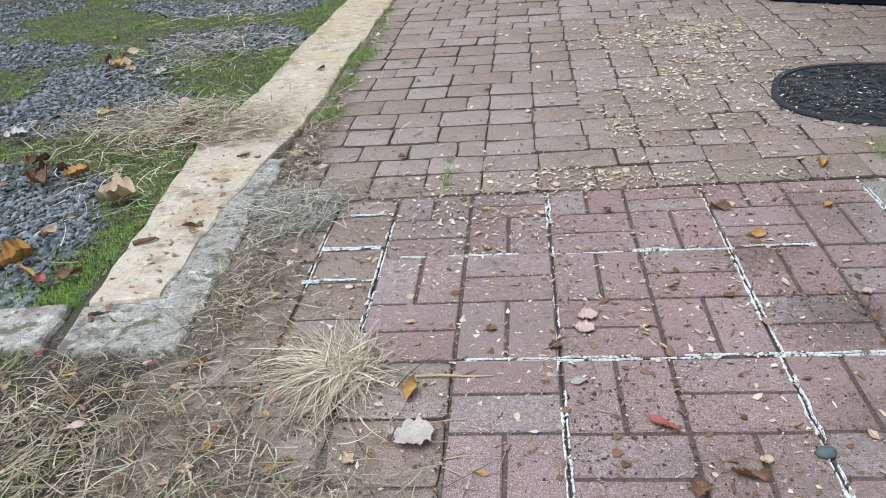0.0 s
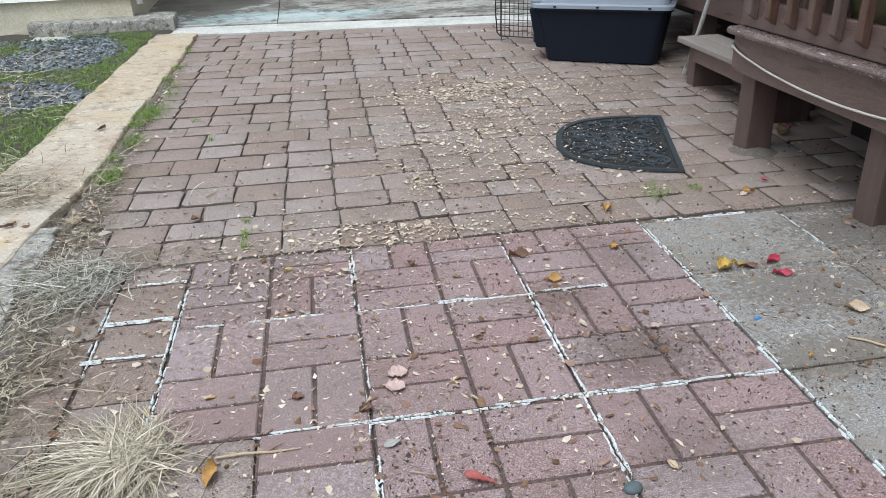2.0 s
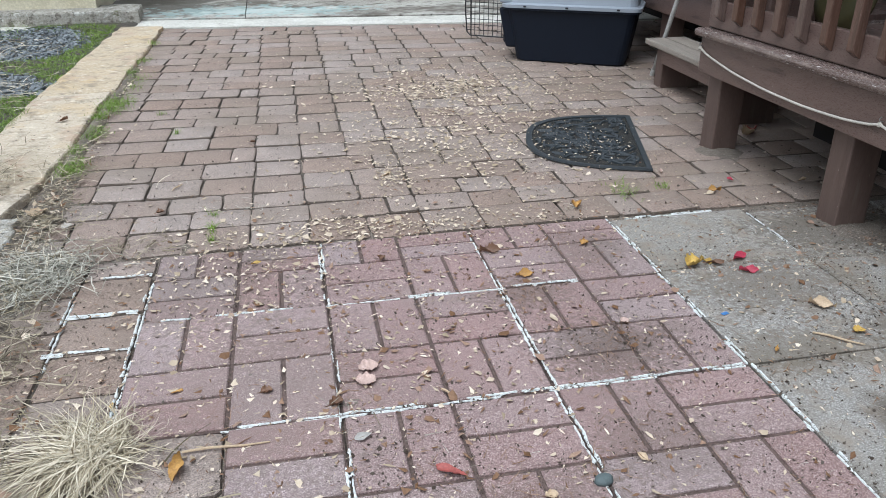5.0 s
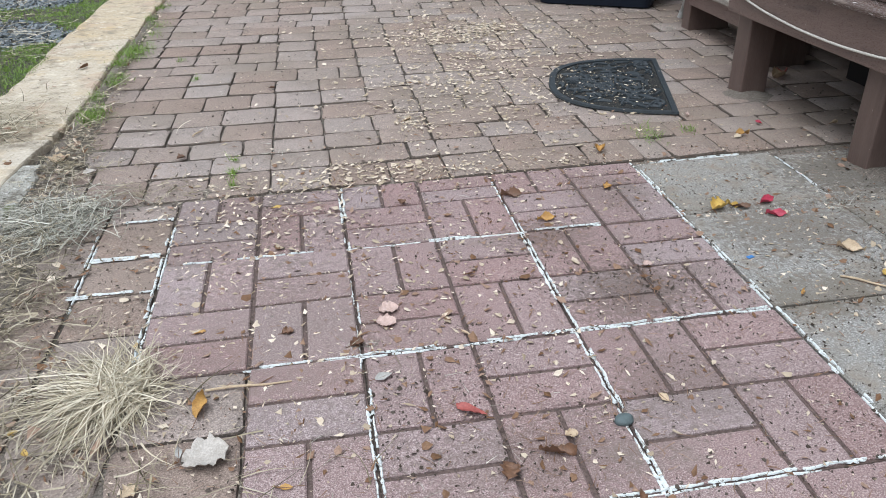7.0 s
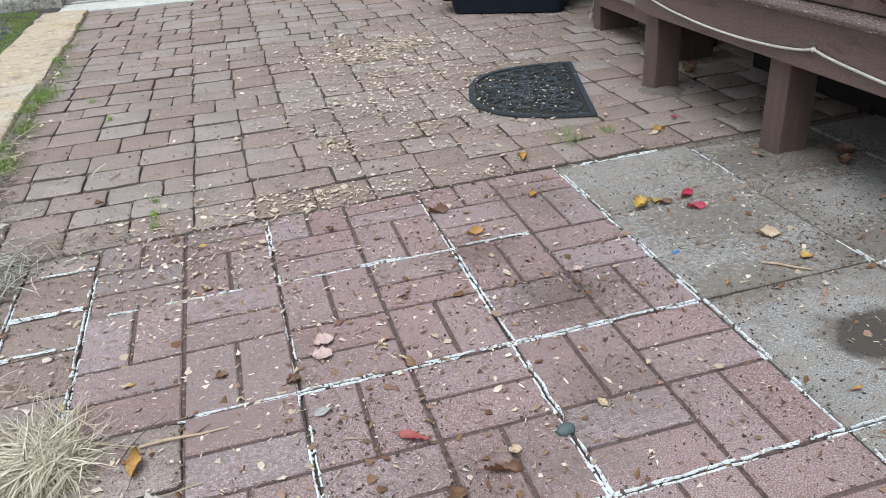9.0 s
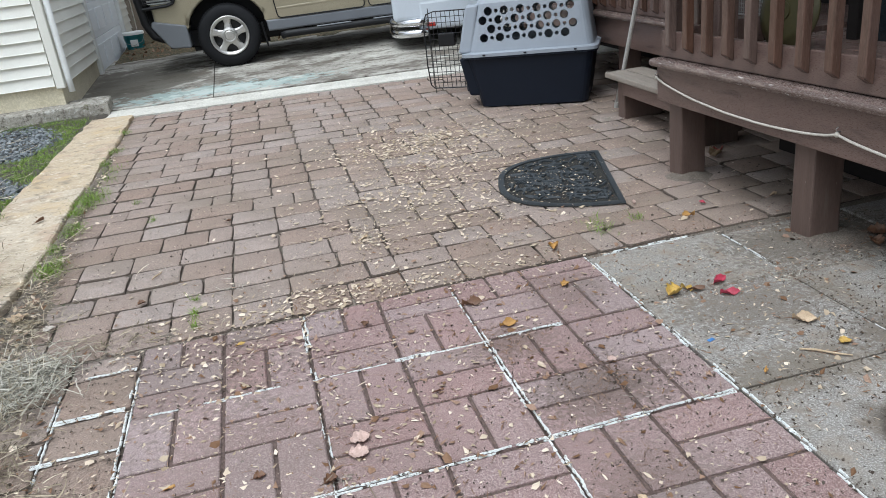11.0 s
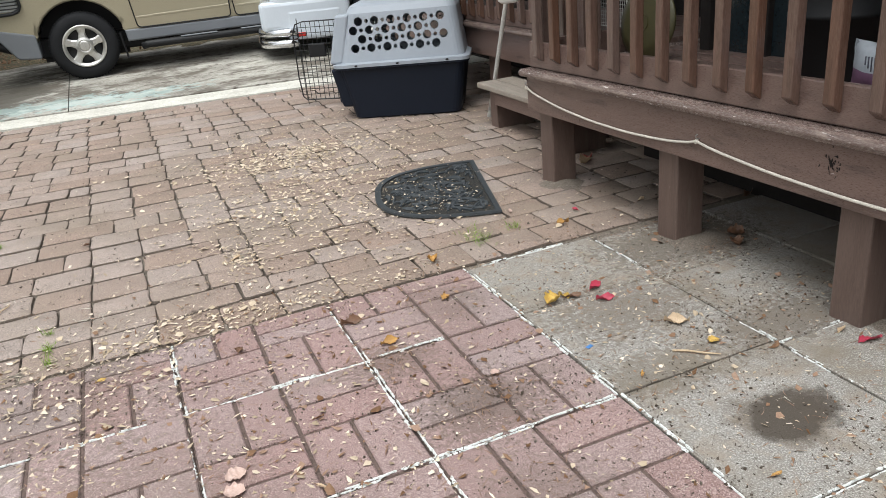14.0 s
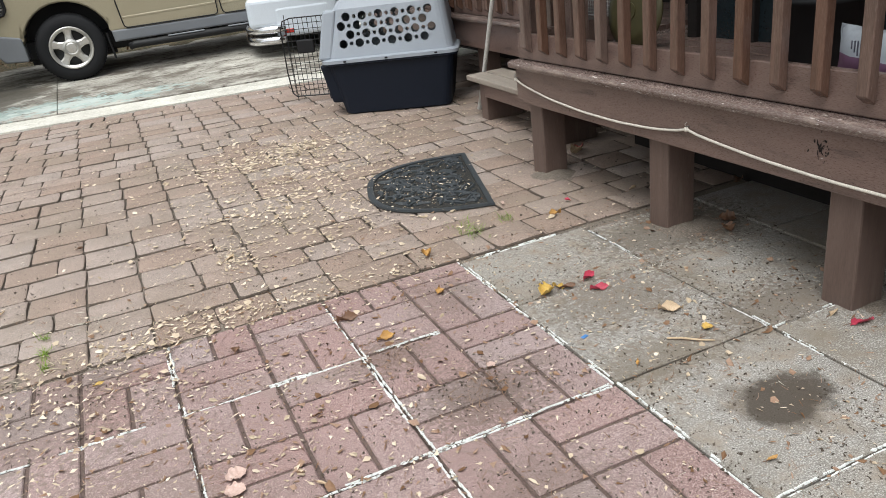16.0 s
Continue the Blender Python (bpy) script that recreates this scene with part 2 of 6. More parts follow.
M_TEAL = mat("teal_plastic", (0.03, 0.24, 0.28), 0.4, scale=(9, 60), amount=(0.3, 0.2), bump=0.05)
M_TEALDARK = mat("dark_teal_plastic", (0.02, 0.05, 0.06), 0.4, scale=(9, 60), amount=(0.3, 0.2), bump=0.05)
M_TYRE = mat("tyre_rubber", (0.014, 0.0145, 0.016), 0.8, spec=0.25, scale=(12, 120), amount=(0.3, 0.3), bump=0.2, bump_scale=90)
M_ALLOY = mat("alloy", (0.60, 0.59, 0.56), 0.32, 0.85, scale=(12, 120), amount=(0.4, 0.2), dark=(0.32, 0.3, 0.27), bump=0.05)
M_RIMDARK = mat("rim_shade", (0.04, 0.04, 0.04), 0.45, 0.6, scale=(12, 120), bump=0.05)
M_TAN = mat("tan_car_paint", (0.36, 0.32, 0.225), 0.3, 0.25, scale=(2, 700), amount=(0.2, 0.12), dark=(0.28, 0.23, 0.15), bump=0.0, coat=0.6)
M_GREYCLAD = mat("grey_cladding", (0.17, 0.18, 0.195), 0.5, scale=(3, 90), amount=(0.2, 0.06), bump=0.03)
M_BLACKPLASTIC = mat("black_plastic", (0.010, 0.010, 0.011), 0.55, spec=0.3, scale=(6, 120), amount=(0.3, 0.3), bump=0.1)
M_BLACKWIRE = mat("black_wire", (0.015, 0.015, 0.016), 0.4, 0.3, bump=0)
M_WIREWHITE = mat("white_wire", (0.65, 0.65, 0.64), 0.4, bump=0)
M_CHROME = mat("chrome", (0.75, 0.75, 0.76), 0.12, 1.0, scale=(5, 40), amount=(0.15, 0.1), bump=0)
M_CARWHITE = mat("white_car_paint", (0.60, 0.65, 0.71), 0.22, scale=(2, 60), amount=(0.12, 0.05), bump=0, coat=0.6)
M_REDLAMP = mat("red_lamp", (0.4, 0.02, 0.015), 0.15, bump=0, coat=1.0)
M_LAMP = mat("clear_lamp", (0.55, 0.57, 0.57), 0.1, 0.4, scale=(30, 90), bump=0, coat=1.0)
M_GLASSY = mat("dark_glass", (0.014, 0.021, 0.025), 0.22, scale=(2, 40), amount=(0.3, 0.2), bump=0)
M_NAVY = mat("navy_plastic", (0.008, 0.012, 0.022), 0.5, spec=0.22, scale=(3, 300), amount=(0.35, 0.35), light=(0.018, 0.024, 0.036), bump=0.25, bump_scale=350, bump_dist=0.0008)
M_CARRIER_GREY = mat("grey_plastic", (0.30, 0.33, 0.37), 0.45, spec=0.35, scale=(3, 250), amount=(0.3, 0.15), dark=(0.26, 0.28, 0.31), light=(0.40, 0.42, 0.45), bump=0.15, bump_scale=350, bump_dist=0.0006)
M_RUBBER = mat("mat_rubber", (0.034, 0.040, 0.045), 0.55, spec=0.35, scale=(14, 200), amount=(0.5, 0.4), dark=(0.02, 0.023, 0.026), light=(0.085, 0.09, 0.09), bump=0.4, bump_scale=200)
M_RUBBER_LOW = mat("mat_rubber_low", (0.018, 0.019, 0.02), 0.85, spec=0.2, scale=(20, 160), amount=(0.5, 0.6), light=(0.16, 0.14, 0.11), bump=0.5)
M_PAPER = mat("bag_paper", (0.38, 0.41, 0.45), 0.45, scale=(7, 40), amount=(0.2, 0.1), bump=0.3, bump_scale=20, bump_dist=0.004)
M_PURPLE = mat("bag_purple", (0.17, 0.085, 0.15), 0.45, scale=(7, 40), amount=(0.3, 0.15), bump=0.3, bump_scale=20, bump_dist=0.004)
M_INK = mat("dark_ink", (0.12, 0.12, 0.15), 0.5, bump=0)
M_YELLOW = mat("yellow_plastic", (0.060, 0.052, 0.018), 0.5, scale=(6, 60), amount=(0.4, 0.2), bump=0.1)
M_LEAFBANK = mat("leaf_bank", (0.085, 0.066, 0.04), 0.95, scale=(5, 30), amount=(0.6, 0.8), dark=(0.05, 0.06, 0.025), light=(0.3, 0.21, 0.12), bump=1.0, bump_scale=18, bump_dist=0.04)
M_GROOVE = mat("groove_dirt", (0.132, 0.088, 0.076), 0.95, scale=(12, 150), amount=(0.6, 0.6), dark=(0.04, 0.03, 0.025), light=(0.19, 0.14, 0.115), bump=0.6)

# ---- mesh helpers ----
def mesh_of(bm, name, material, smooth=False):
    me = bpy.data.meshes.new(name)
    bm.to_mesh(me)
    bm.free()
    for mm in (material if isinstance(material, (list, tuple)) else [material]):
        me.materials.append(mm)
    if smooth:
        me.polygons.foreach_set("use_smooth", [True] * len(me.polygons))
    return me


def part(name, bm, material, parent=None, label="", smooth=False):
    """One mesh object, under a thing or a part."""
    ob = new(name, mesh_of(bm, name, material, smooth))
    if parent:
        ob.parent = parent
    if label:
        ob["label"] = label
    return ob


def thing(name, label, category, group="", m=None, kind=""):
    ob = tagged(new(name), label, category, group, kind)
    if m is not None:
        ob.matrix_basis = m
    return ob


def box(bm, lo, hi, bevel=0.0, seg=1, m=None):
    """A box between two corners, its edges rounded."""
    r = bmesh.ops.create_cube(bm, size=1)
    vs = r["verts"]
    for v in vs:
        v.co = Vector([lo[i] + (v.co[i] + 0.5) * (hi[i] - lo[i]) for i in range(3)])
    if bevel:
        es = list({e for v in vs for e in v.link_edges})
        r = bmesh.ops.bevel(bm, geom=es, offset=bevel, segments=seg, affect="EDGES", profile=0.5)
        vs = list({v for f in r["faces"] for v in f.verts} | {v for v in vs if v.is_valid})
    if m is not None:
        bmesh.ops.transform(bm, matrix=m, verts=vs)
    return vs


def boxed(lo, hi, bevel=0.0, seg=1, m=None):
    bm = bmesh.new()
    box(bm, lo, hi, bevel, seg, m)
    return bm


def tube(bm, pts, r, sides=8, caps=True):
    """A round bar along a line of points; r is one radius or one for each point."""
    pts = [Vector(p) for p in pts]
    rs = r if isinstance(r, (list, tuple)) else [r] * len(pts)
    rings = []
    ref = None
    for i, p in enumerate(pts):
        d = (pts[min(i + 1, len(pts) - 1)] - pts[max(i - 1, 0)]).normalized()
        if ref is None:
            ref = Vector((0, 0, 1)) if abs(d.z) < 0.9 else Vector((1, 0, 0))
        u = d.cross(ref).normalized()
        w = u.cross(d).normalized()
        ref = w
        rings.append([bm.verts.new(p + rs[i] * (math.cos(a) * u + math.sin(a) * w)) for a in [math.tau * k / sides for k in range(sides)]])
    for a, b in zip(rings, rings[1:]):
        for k in range(sides):
            bm.faces.new((a[k], a[(k + 1) % sides], b[(k + 1) % sides], b[k]))
    if caps:
        bm.faces.new(rings[0][::-1])
        bm.faces.new(rings[-1])


def extrude(bm, outline, z0, z1, m=None):
    """A prism over a closed outline of (x, y)."""
    lo = [bm.verts.new((x, y, z0)) for x, y in outline]
    hi = [bm.verts.new((x, y, z1)) for x, y in outline]
    k = len(lo)
    bm.faces.new(hi)
    bm.faces.new(lo[::-1])
    for i in range(k):
        bm.faces.new((lo[i], lo[(i + 1) % k], hi[(i + 1) % k], hi[i]))
    if m is not None:
        bmesh.ops.transform(bm, matrix=m, verts=lo + hi)
    return lo + hi


def lathe(bm, profile, sides=32, m=None, caps=True):
    """Turns a profile of (radius, z) round the z axis."""
    rings = [[bm.verts.new((r * math.cos(math.tau * k / sides), r * math.sin(math.tau * k / sides), z)) for k in range(sides)] for r, z in profile]
    for a, b in zip(rings, rings[1:]):
        for k in range(sides):
            bm.faces.new((a[k], a[(k + 1) % sides], b[(k + 1) % sides], b[k]))
    if caps:
        bm.faces.new(rings[0][::-1])
        bm.faces.new(rings[-1])
    if m is not None:
        bmesh.ops.transform(bm, matrix=m, verts=[v for r in rings for v in r])


def n2(x, y, s=1.0, seed=0.0):
    return noise.noise(Vector((x * s, y * s, seed)))

# ---- ground ----
T = 0.61                      # one patio tile
FAR = 2.985                   # far edge of the tiled patio


def grid_sheet(x0, x1, y0, y1, nx, ny, height):
    xs, ys = np.linspace(x0, x1, nx + 1), np.linspace(y0, y1, ny + 1)
    bm = bmesh.new()
    vs = [[bm.verts.new((x, y, height(x, y))) for x in xs] for y in ys]
    for j in range(ny):
        for i in range(nx):
            bm.faces.new((vs[j][i], vs[j][i + 1], vs[j + 1][i + 1], vs[j + 1][i]))
    return bm


def far_edge(x):
    """Where the pavers end at the concrete strip."""
    return 8.06 - 0.113 * x


def drive_z(y):
    return 0.012 + 0.05 * max(0.0, min(2.2, y - 8.4))


def yard_z(x, y):
    """Height of the gravel yard beyond the kerb and of the soil in front of it."""
    if x < -1.5 and y > 2.0:
        return 0.016 + 0.03 * n2(x, y, 1.3) + 0.012 * n2(x, y, 6, 3)
    if x > -1.36:
        return -0.014 + 0.006 * n2(x, y, 4, 5)
    return -0.004 + 0.016 * n2(x, y, 4, 5) + 0.012 * n2(x, y, 13, 6)


ground = part("ground", grid_sheet(-80, 80, -60, 160, 20, 24, lambda x, y: -0.09), M_SOIL)
tagged(ground, "bare brown soil that reaches away under everything", "ground", kind="structure")
bed = part("paving_bed", grid_sheet(-1.30, 5.0, -0.62, 8.9, 50, 75, lambda x, y: -0.018 + 0.004 * n2(x, y, 6)), M_DIRT)
tagged(bed, "brown dirt and sand that fill the paving joints", "ground", kind="structure")
yard = part("yard", grid_sheet(-7.5, -1.02, -3.0, 9.4, 130, 240, yard_z), M_SOIL, smooth=True)
tagged(yard, "dark damp soil of the yard under gravel and straw", "ground", kind="structure")


def pad(bm, x0, x1, y0, y1, z0, z1, r=0.004):
    """A block with a softened top: 4 sides, a chamfer and a top, no underside."""
    rings = []
    for inset, z in ((0, z0), (0, z1 - r), (r * 1.1, z1)):
        rings.append([bm.verts.new(p) for p in ((x0 + inset, y0 + inset, z), (x1 - inset, y0 + inset, z), (x1 - inset, y1 - inset, z), (x0 + inset, y1 - inset, z))])
    for a, b in zip(rings, rings[1:]):
        for k in range(4):
            bm.faces.new((a[k], a[(k + 1) % 4], b[(k + 1) % 4], b[k]))
    bm.faces.new(rings[-1])


BRICKS = {}


def brick_data(w, d):
    """A cast brick face, its foot at the middle of its base."""
    key = (round(w, 3), round(d, 3))
    if key not in BRICKS:
        bm = bmesh.new()
        pad(bm, -w / 2, w / 2, -d / 2, d / 2, -0.009, 0.0, 0.004)
        BRICKS[key] = mesh_of(bm, "brick", M_RED)
    return BRICKS[key]


TILE_BASES = {}


def red_tile(m, w0, w1, depth):
    """A cast tile with a basket weave of eight bricks, or the stretch of it between w0 and w1; depth shortens its far blocks."""
    if (w0, depth) not in TILE_BASES:
        bm = bmesh.new()
        pad(bm, w0 + 0.001, w1 - 0.001, 0.001, depth - 0.001, -0.045, -0.008, 0.002)
        TILE_BASES[(w0, depth)] = mesh_of(bm, "red_tile", M_GROOVE)
    tile = new("red_tile", TILE_BASES[(w0, depth)])
    tile.parent = patio
    tile.matrix_basis = m
    g, h = 0.0065, T / 2
    for bx, by, upright in ((0, 0, False), (1, 0, True), (0, 1, True), (1, 1, False)):
        oy, oh = (0, h) if by == 0 else (h, depth - h)
        for k in range(2):
            if upright:
                x0, x1, y0, y1 = bx * h + k * h / 2, bx * h + (k + 1) * h / 2, oy, oy + oh
            else:
                x0, x1, y0, y1 = bx * h, bx * h + h, oy + k * oh / 2, oy + (k + 1) * oh / 2
            x0, x1 = max(x0, w0), min(x1, w1)
            if x1 - x0 > 0.05:
                b = new("brick", brick_data(x1 - x0 - 2 * g, y1 - y0 - 2 * g))
                b.parent = tile
                b.matrix_basis = pose((x0 + x1) / 2, (y0 + y1) / 2, 0)


random.seed(11)
patio = thing("patio", "patio of red concrete tiles cast as basket-weave brick", "patio", kind="structure")
for j in range(-3, 3):
    for i in range(-1, 2):
        half = i == -1 and j < 1
        red_tile(pose(i * T, 1.25 + j * T, random.uniform(-0.003, 0.002), random.uniform(-0.3, 0.3), random.uniform(-0.3, 0.3), random.uniform(-0.2, 0.2)),
                 T / 2 if half else 0, T, FAR - 2.47 if j == 2 else T)

slabs = thing("slab_path", "path of square grey concrete slabs beside the deck", "paving", kind="structure")
SLABS = []
for far in (T, 2.95 - 2.47):
    bm = bmesh.new()
    pad(bm, 0.0035, T - 0.0035, 0.0035, far - 0.0035, -0.05, 0.0, 0.005)
    SLABS.append(mesh_of(bm, "grey_slab", M_SLAB))
for j in range(-3, 3):
    for i in range(0, 6):
        ob = new("grey_slab", SLABS[j == 2])
        ob.parent = slabs
        ob.matrix_basis = pose(1.22 + i * T, 1.25 + j * T - 0.028 * (i > 0), random.uniform(-0.003, 0.003), random.uniform(-0.3, 0.3), random.uniform(-0.3, 0.3), random.uniform(-0.3, 0.3))


def worn_block(name, material, w, d, rnd):
    """A tumbled paver with rounded, chipped corners, uneven sides and a slightly domed top."""
    bm = bmesh.new()
    out = []
    for sx, sy in ((-1, -1), (1, -1), (1, 1), (-1, 1)):
        px, py = sx * w / 2, sy * d / 2
        c1, c2 = rnd.uniform(0.008, 0.026), rnd.uniform(0.008, 0.026)
        a, b, m_ = (px - sx * c1, py), (px, py - sy * c2), (px - sx * c1 * 0.3, py - sy * c2 * 0.3)
        mid = (0, py) if sx * sy > 0 else (px, 0)
        out += ([b, m_, a, mid] if sx * sy > 0 else [a, m_, b, mid])
    out = [(x + rnd.uniform(-0.0035, 0.0035), y + rnd.uniform(-0.0035, 0.0035)) for x, y in out]
    k_ = len(out)
    rings = []
    for inset, z in ((0.0, -0.04), (0.0, -0.011), (0.003, -0.004), (0.010, -0.0006)):
        rings.append([bm.verts.new((x * (1 - 2 * inset / w), y * (1 - 2 * inset / d), z + (rnd.uniform(-0.0012, 0.0008) if z > -0.02 else 0))) for x, y in out])
    for a, b in zip(rings, rings[1:]):
        for q in range(k_):
            f = bm.faces.new((a[q], a[(q + 1) % k_], b[(q + 1) % k_], b[q]))
            f.smooth = b is rings[-1]
            f.material_index = 0 if b is rings[-1] else 1
    top = bm.verts.new((rnd.uniform(-0.03, 0.03), rnd.uniform(-0.03, 0.03), rnd.uniform(-0.001, 0.0012)))
    for q in range(k_):
        bm.faces.new((rings[-1][q], rings[-1][(q + 1) % k_], top)).smooth = True
    bmesh.ops.recalc_face_normals(bm, faces=list(bm.faces))
    return bm


def block_data(name, w, d, rnd):
    return mesh_of(worn_block(name, M_COBBLE, w, d, rnd), name, [M_COBBLE, M_JOINT])


rnd = random.Random(5)
terrace = thing("terrace", "terrace of tumbled brown concrete pavers in uneven rows", "paving", kind="structure")
near_data = {}
terrace_far = thing("terrace_far", "worn stretch of brown tumbled pavers towards the drive", "paving", kind="structure")
# the old brown bricks down the side of the tiles
for x0, x1, ys in ((-0.86, -0.617, (2.98, 2.83, 2.56, 2.33, 2.10, 1.87, 1.63, 1.40, 1.16, 0.93)), (-1.11, -0.866, (2.98, 2.72, 2.48, 2.24, 2.0, 1.76, 1.52, 1.28, 1.04)),
                   (-0.612, -0.31, (1.86, 1.62, 1.38, 1.14, 0.9))):
    for y1, y0 in zip(ys, ys[1:]):
        ob = new("brick", block_data("brick", x1 - x0 - 0.001, y1 - y0 - 0.003, rnd))
        ob.parent = terrace
        ob.matrix_basis = pose((x0 + x1) / 2, (y0 + y1) / 2, -0.004 + rnd.uniform(-0.003, 0.002), rnd.uniform(-0.7, 0.7), rnd.uniform(-0.7, 0.7), rnd.uniform(-1, 1))
PW = 0.2425                   # square pavers, two courses in line and a third shifted by half


def shifted(row, x):
    """Whether the joints of this course lie half a paver along, for the bay that holds x."""
    bay = 0 if x < -0.4 else 1 if x < 0.1 else 0 if x < 0.55 else 2 if x < 1.3 else 1
    return (row + bay) % 3 == 2


y, row = 2.995, 0
while y < 8.7:
    d = rnd.choice((0.185, 0.205, 0.225, 0.24)) + rnd.uniform(-0.008, 0.008)
    tilt = max(0.0, min(1.0, (y - 3.0) / 5.0))
    x = -1.215
    grid = 0.21 - 6 * PW
    while x < 3.75:
        k_ = math.floor((x - grid) / PW * 2 + 0.5)
        want = grid + (k_ // 2 + 1) * PW + (PW / 2 if shifted(row, x + PW / 2) else 0)
        while want - x < 0.11:
            want += PW
        if want - x > 1.3 * PW and rnd.random() < 0.45:
            want -= PW / 2
        w = want - x + rnd.uniform(-0.007, 0.007)
        cx = x + w / 2
        cy = y + d / 2 - 0.113 * cx * tilt
        wob = 0.016 * n2(cx, cy, 1.1, 8) + 0.010 * n2(cx, cy, 3.1, 4) + rnd.uniform(-0.004, 0.004)
        x += w
        if cy > far_edge(cx) - d * 0.45 or (cx > 1.2 and cy < 2.98 + d * 0.3):
            continue
        m = pose(cx, cy + wob, -0.002 + 0.005 * n2(cx, cy, 2.1, 2) + rnd.uniform(-0.003, 0.002), rnd.uniform(-0.9, 0.9), rnd.uniform(-0.9, 0.9),
                 -math.degrees(math.atan(0.113 * tilt)) + rnd.uniform(-1.5, 1.5))
        key = (round(w, 2), round(d, 2), rnd.randrange(6))
        if key not in near_data:
            near_data[key] = block_data("paver", key[0] - rnd.uniform(0.0, 0.006), key[1] - rnd.uniform(0.006, 0.013), rnd)
        ob = new("paver", near_data[key])
        ob.parent = terrace if cy < 5.5 else terrace_far
        ob.matrix_basis = m
    y += d
    row += 1


# ---- white sealant smeared along the tile joints ----
def sealant(name, a, b, strength, seed):
    """Broken double bead of old white sealant along a joint from a to b; strength is how much of it is left."""
    rr = random.Random(seed)
    bm = bmesh.new()
    a, b = Vector((*a, 0)), Vector((*b, 0))
    length = (b - a).length
    d = (b - a) / length
    s = Vector((-d.y, d.x, 0))
    for side in (-1, 1):
        t = 0.0
        while t < length:
            run = rr.uniform(0.012, 0.16)
            keep = strength * (0.55 + 0.9 * (noise.noise(Vector((a.x * 3 + t * 4, a.y * 3 + seed, side * 2.0))) + 0.35))
            if rr.random() < keep * 0.95:
                k = max(3, int(run / 0.005))
                prev = None
                for q in range(k + 1):
                    tt = min(length, t + run * q / k)
                    taper = min(1, q * 0.6 + 0.3, (k - q) * 0.6 + 0.3) * (0.55 + 0.9 * abs(noise.noise(Vector((tt * 45, seed * 3.1, side)))))
                    wid = taper * (0.0034 + 0.0095 * abs(noise.noise(Vector((tt * 55, seed, side)))) + 0.0012 * rr.random())
                    mid = side * 0.0068 + 0.005 * noise.noise(Vector((tt * 18, seed, side + 5)))
                    c = a + d * tt + s * mid
                    now = [bm.verts.new(c + s * wid + Vector((0, 0, -0.003))), bm.verts.new(c + s * wid * 0.5 + Vector((0, 0, 0.0012 + 0.0010 * noise.noise(Vector((tt * 30, seed, side)))))),
                           bm.verts.new(c - s * wid * 0.5 + Vector((0, 0, 0.0012 + 0.0010 * noise.noise(Vector((tt * 30, seed, side)))))), bm.verts.new(c - s * wid + Vector((0, 0, -0.003)))]
                    if prev:
                        for e in range(3):
                            bm.faces.new((prev[e], prev[e + 1], now[e + 1], now[e]))
                    prev = now
            t += run * rr.uniform(0.8, 1.25)
    ob = part(name, bm, M_WHITE)
    return tagged(ob, "flaking white sealant along a patio joint", "sealant", kind="structure")


SEAL = [((0, -0.5), (0, 1.86), 1.35), ((0, 1.86), (0, 2.47), 0.55), ((0, 2.47), (0, FAR - 0.02), 0.9),
        ((T, -0.5), (T, 1.25), 1.3), ((T, 1.25), (T, 1.86), 0.7), ((T, 1.86), (T, 2.9), 0.85),
        ((2 * T, -0.5), (2 * T, 1.86), 0.75), ((2 * T, 1.86), (2 * T, 2.97), 0.85),
        ((-0.32, 1.86), (0.35, 1.86), 0.75), ((0.35, 1.86), (1.2, 1.86), 0.85), ((-0.6, 2.47), (0.25, 2.47), 0.5), ((0.28, 2.47), (0.9, 2.47), 0.9),
        ((0.2, 1.25), (1.9, 1.25), 1.35), ((-0.613, 1.95), (-0.613, 2.93), 0.85),
        ((-0.86, 2.56), (-0.63, 2.56), 1.0), ((-0.88, 2.33), (-0.62, 2.33), 0.95), ((-0.8, 2.83), (-0.62, 2.83), 0.6), ((-0.862, 2.2), (-0.862, 2.75), 0.6),
        ((1.83, 1.3), (1.83, 2.05), 0.5), ((1.83, 2.44), (1.83, 2.95), 0.4), ((1.25, 2.96), (1.7, 2.96), 0.45), ((0.75, 2.985), (1.2, 2.985), 0.12),
        ((1.83, 1.835), (2.1, 1.835), 0.7), ((0.6, 0.64), (2.2, 0.64), 0.9), ((-0.3, 0.64), (0.6, 0.64), 0.7)]
for k, (a, b, st) in enumerate(SEAL):
    sealant("joint_sealant", a, b, st, k + 1)


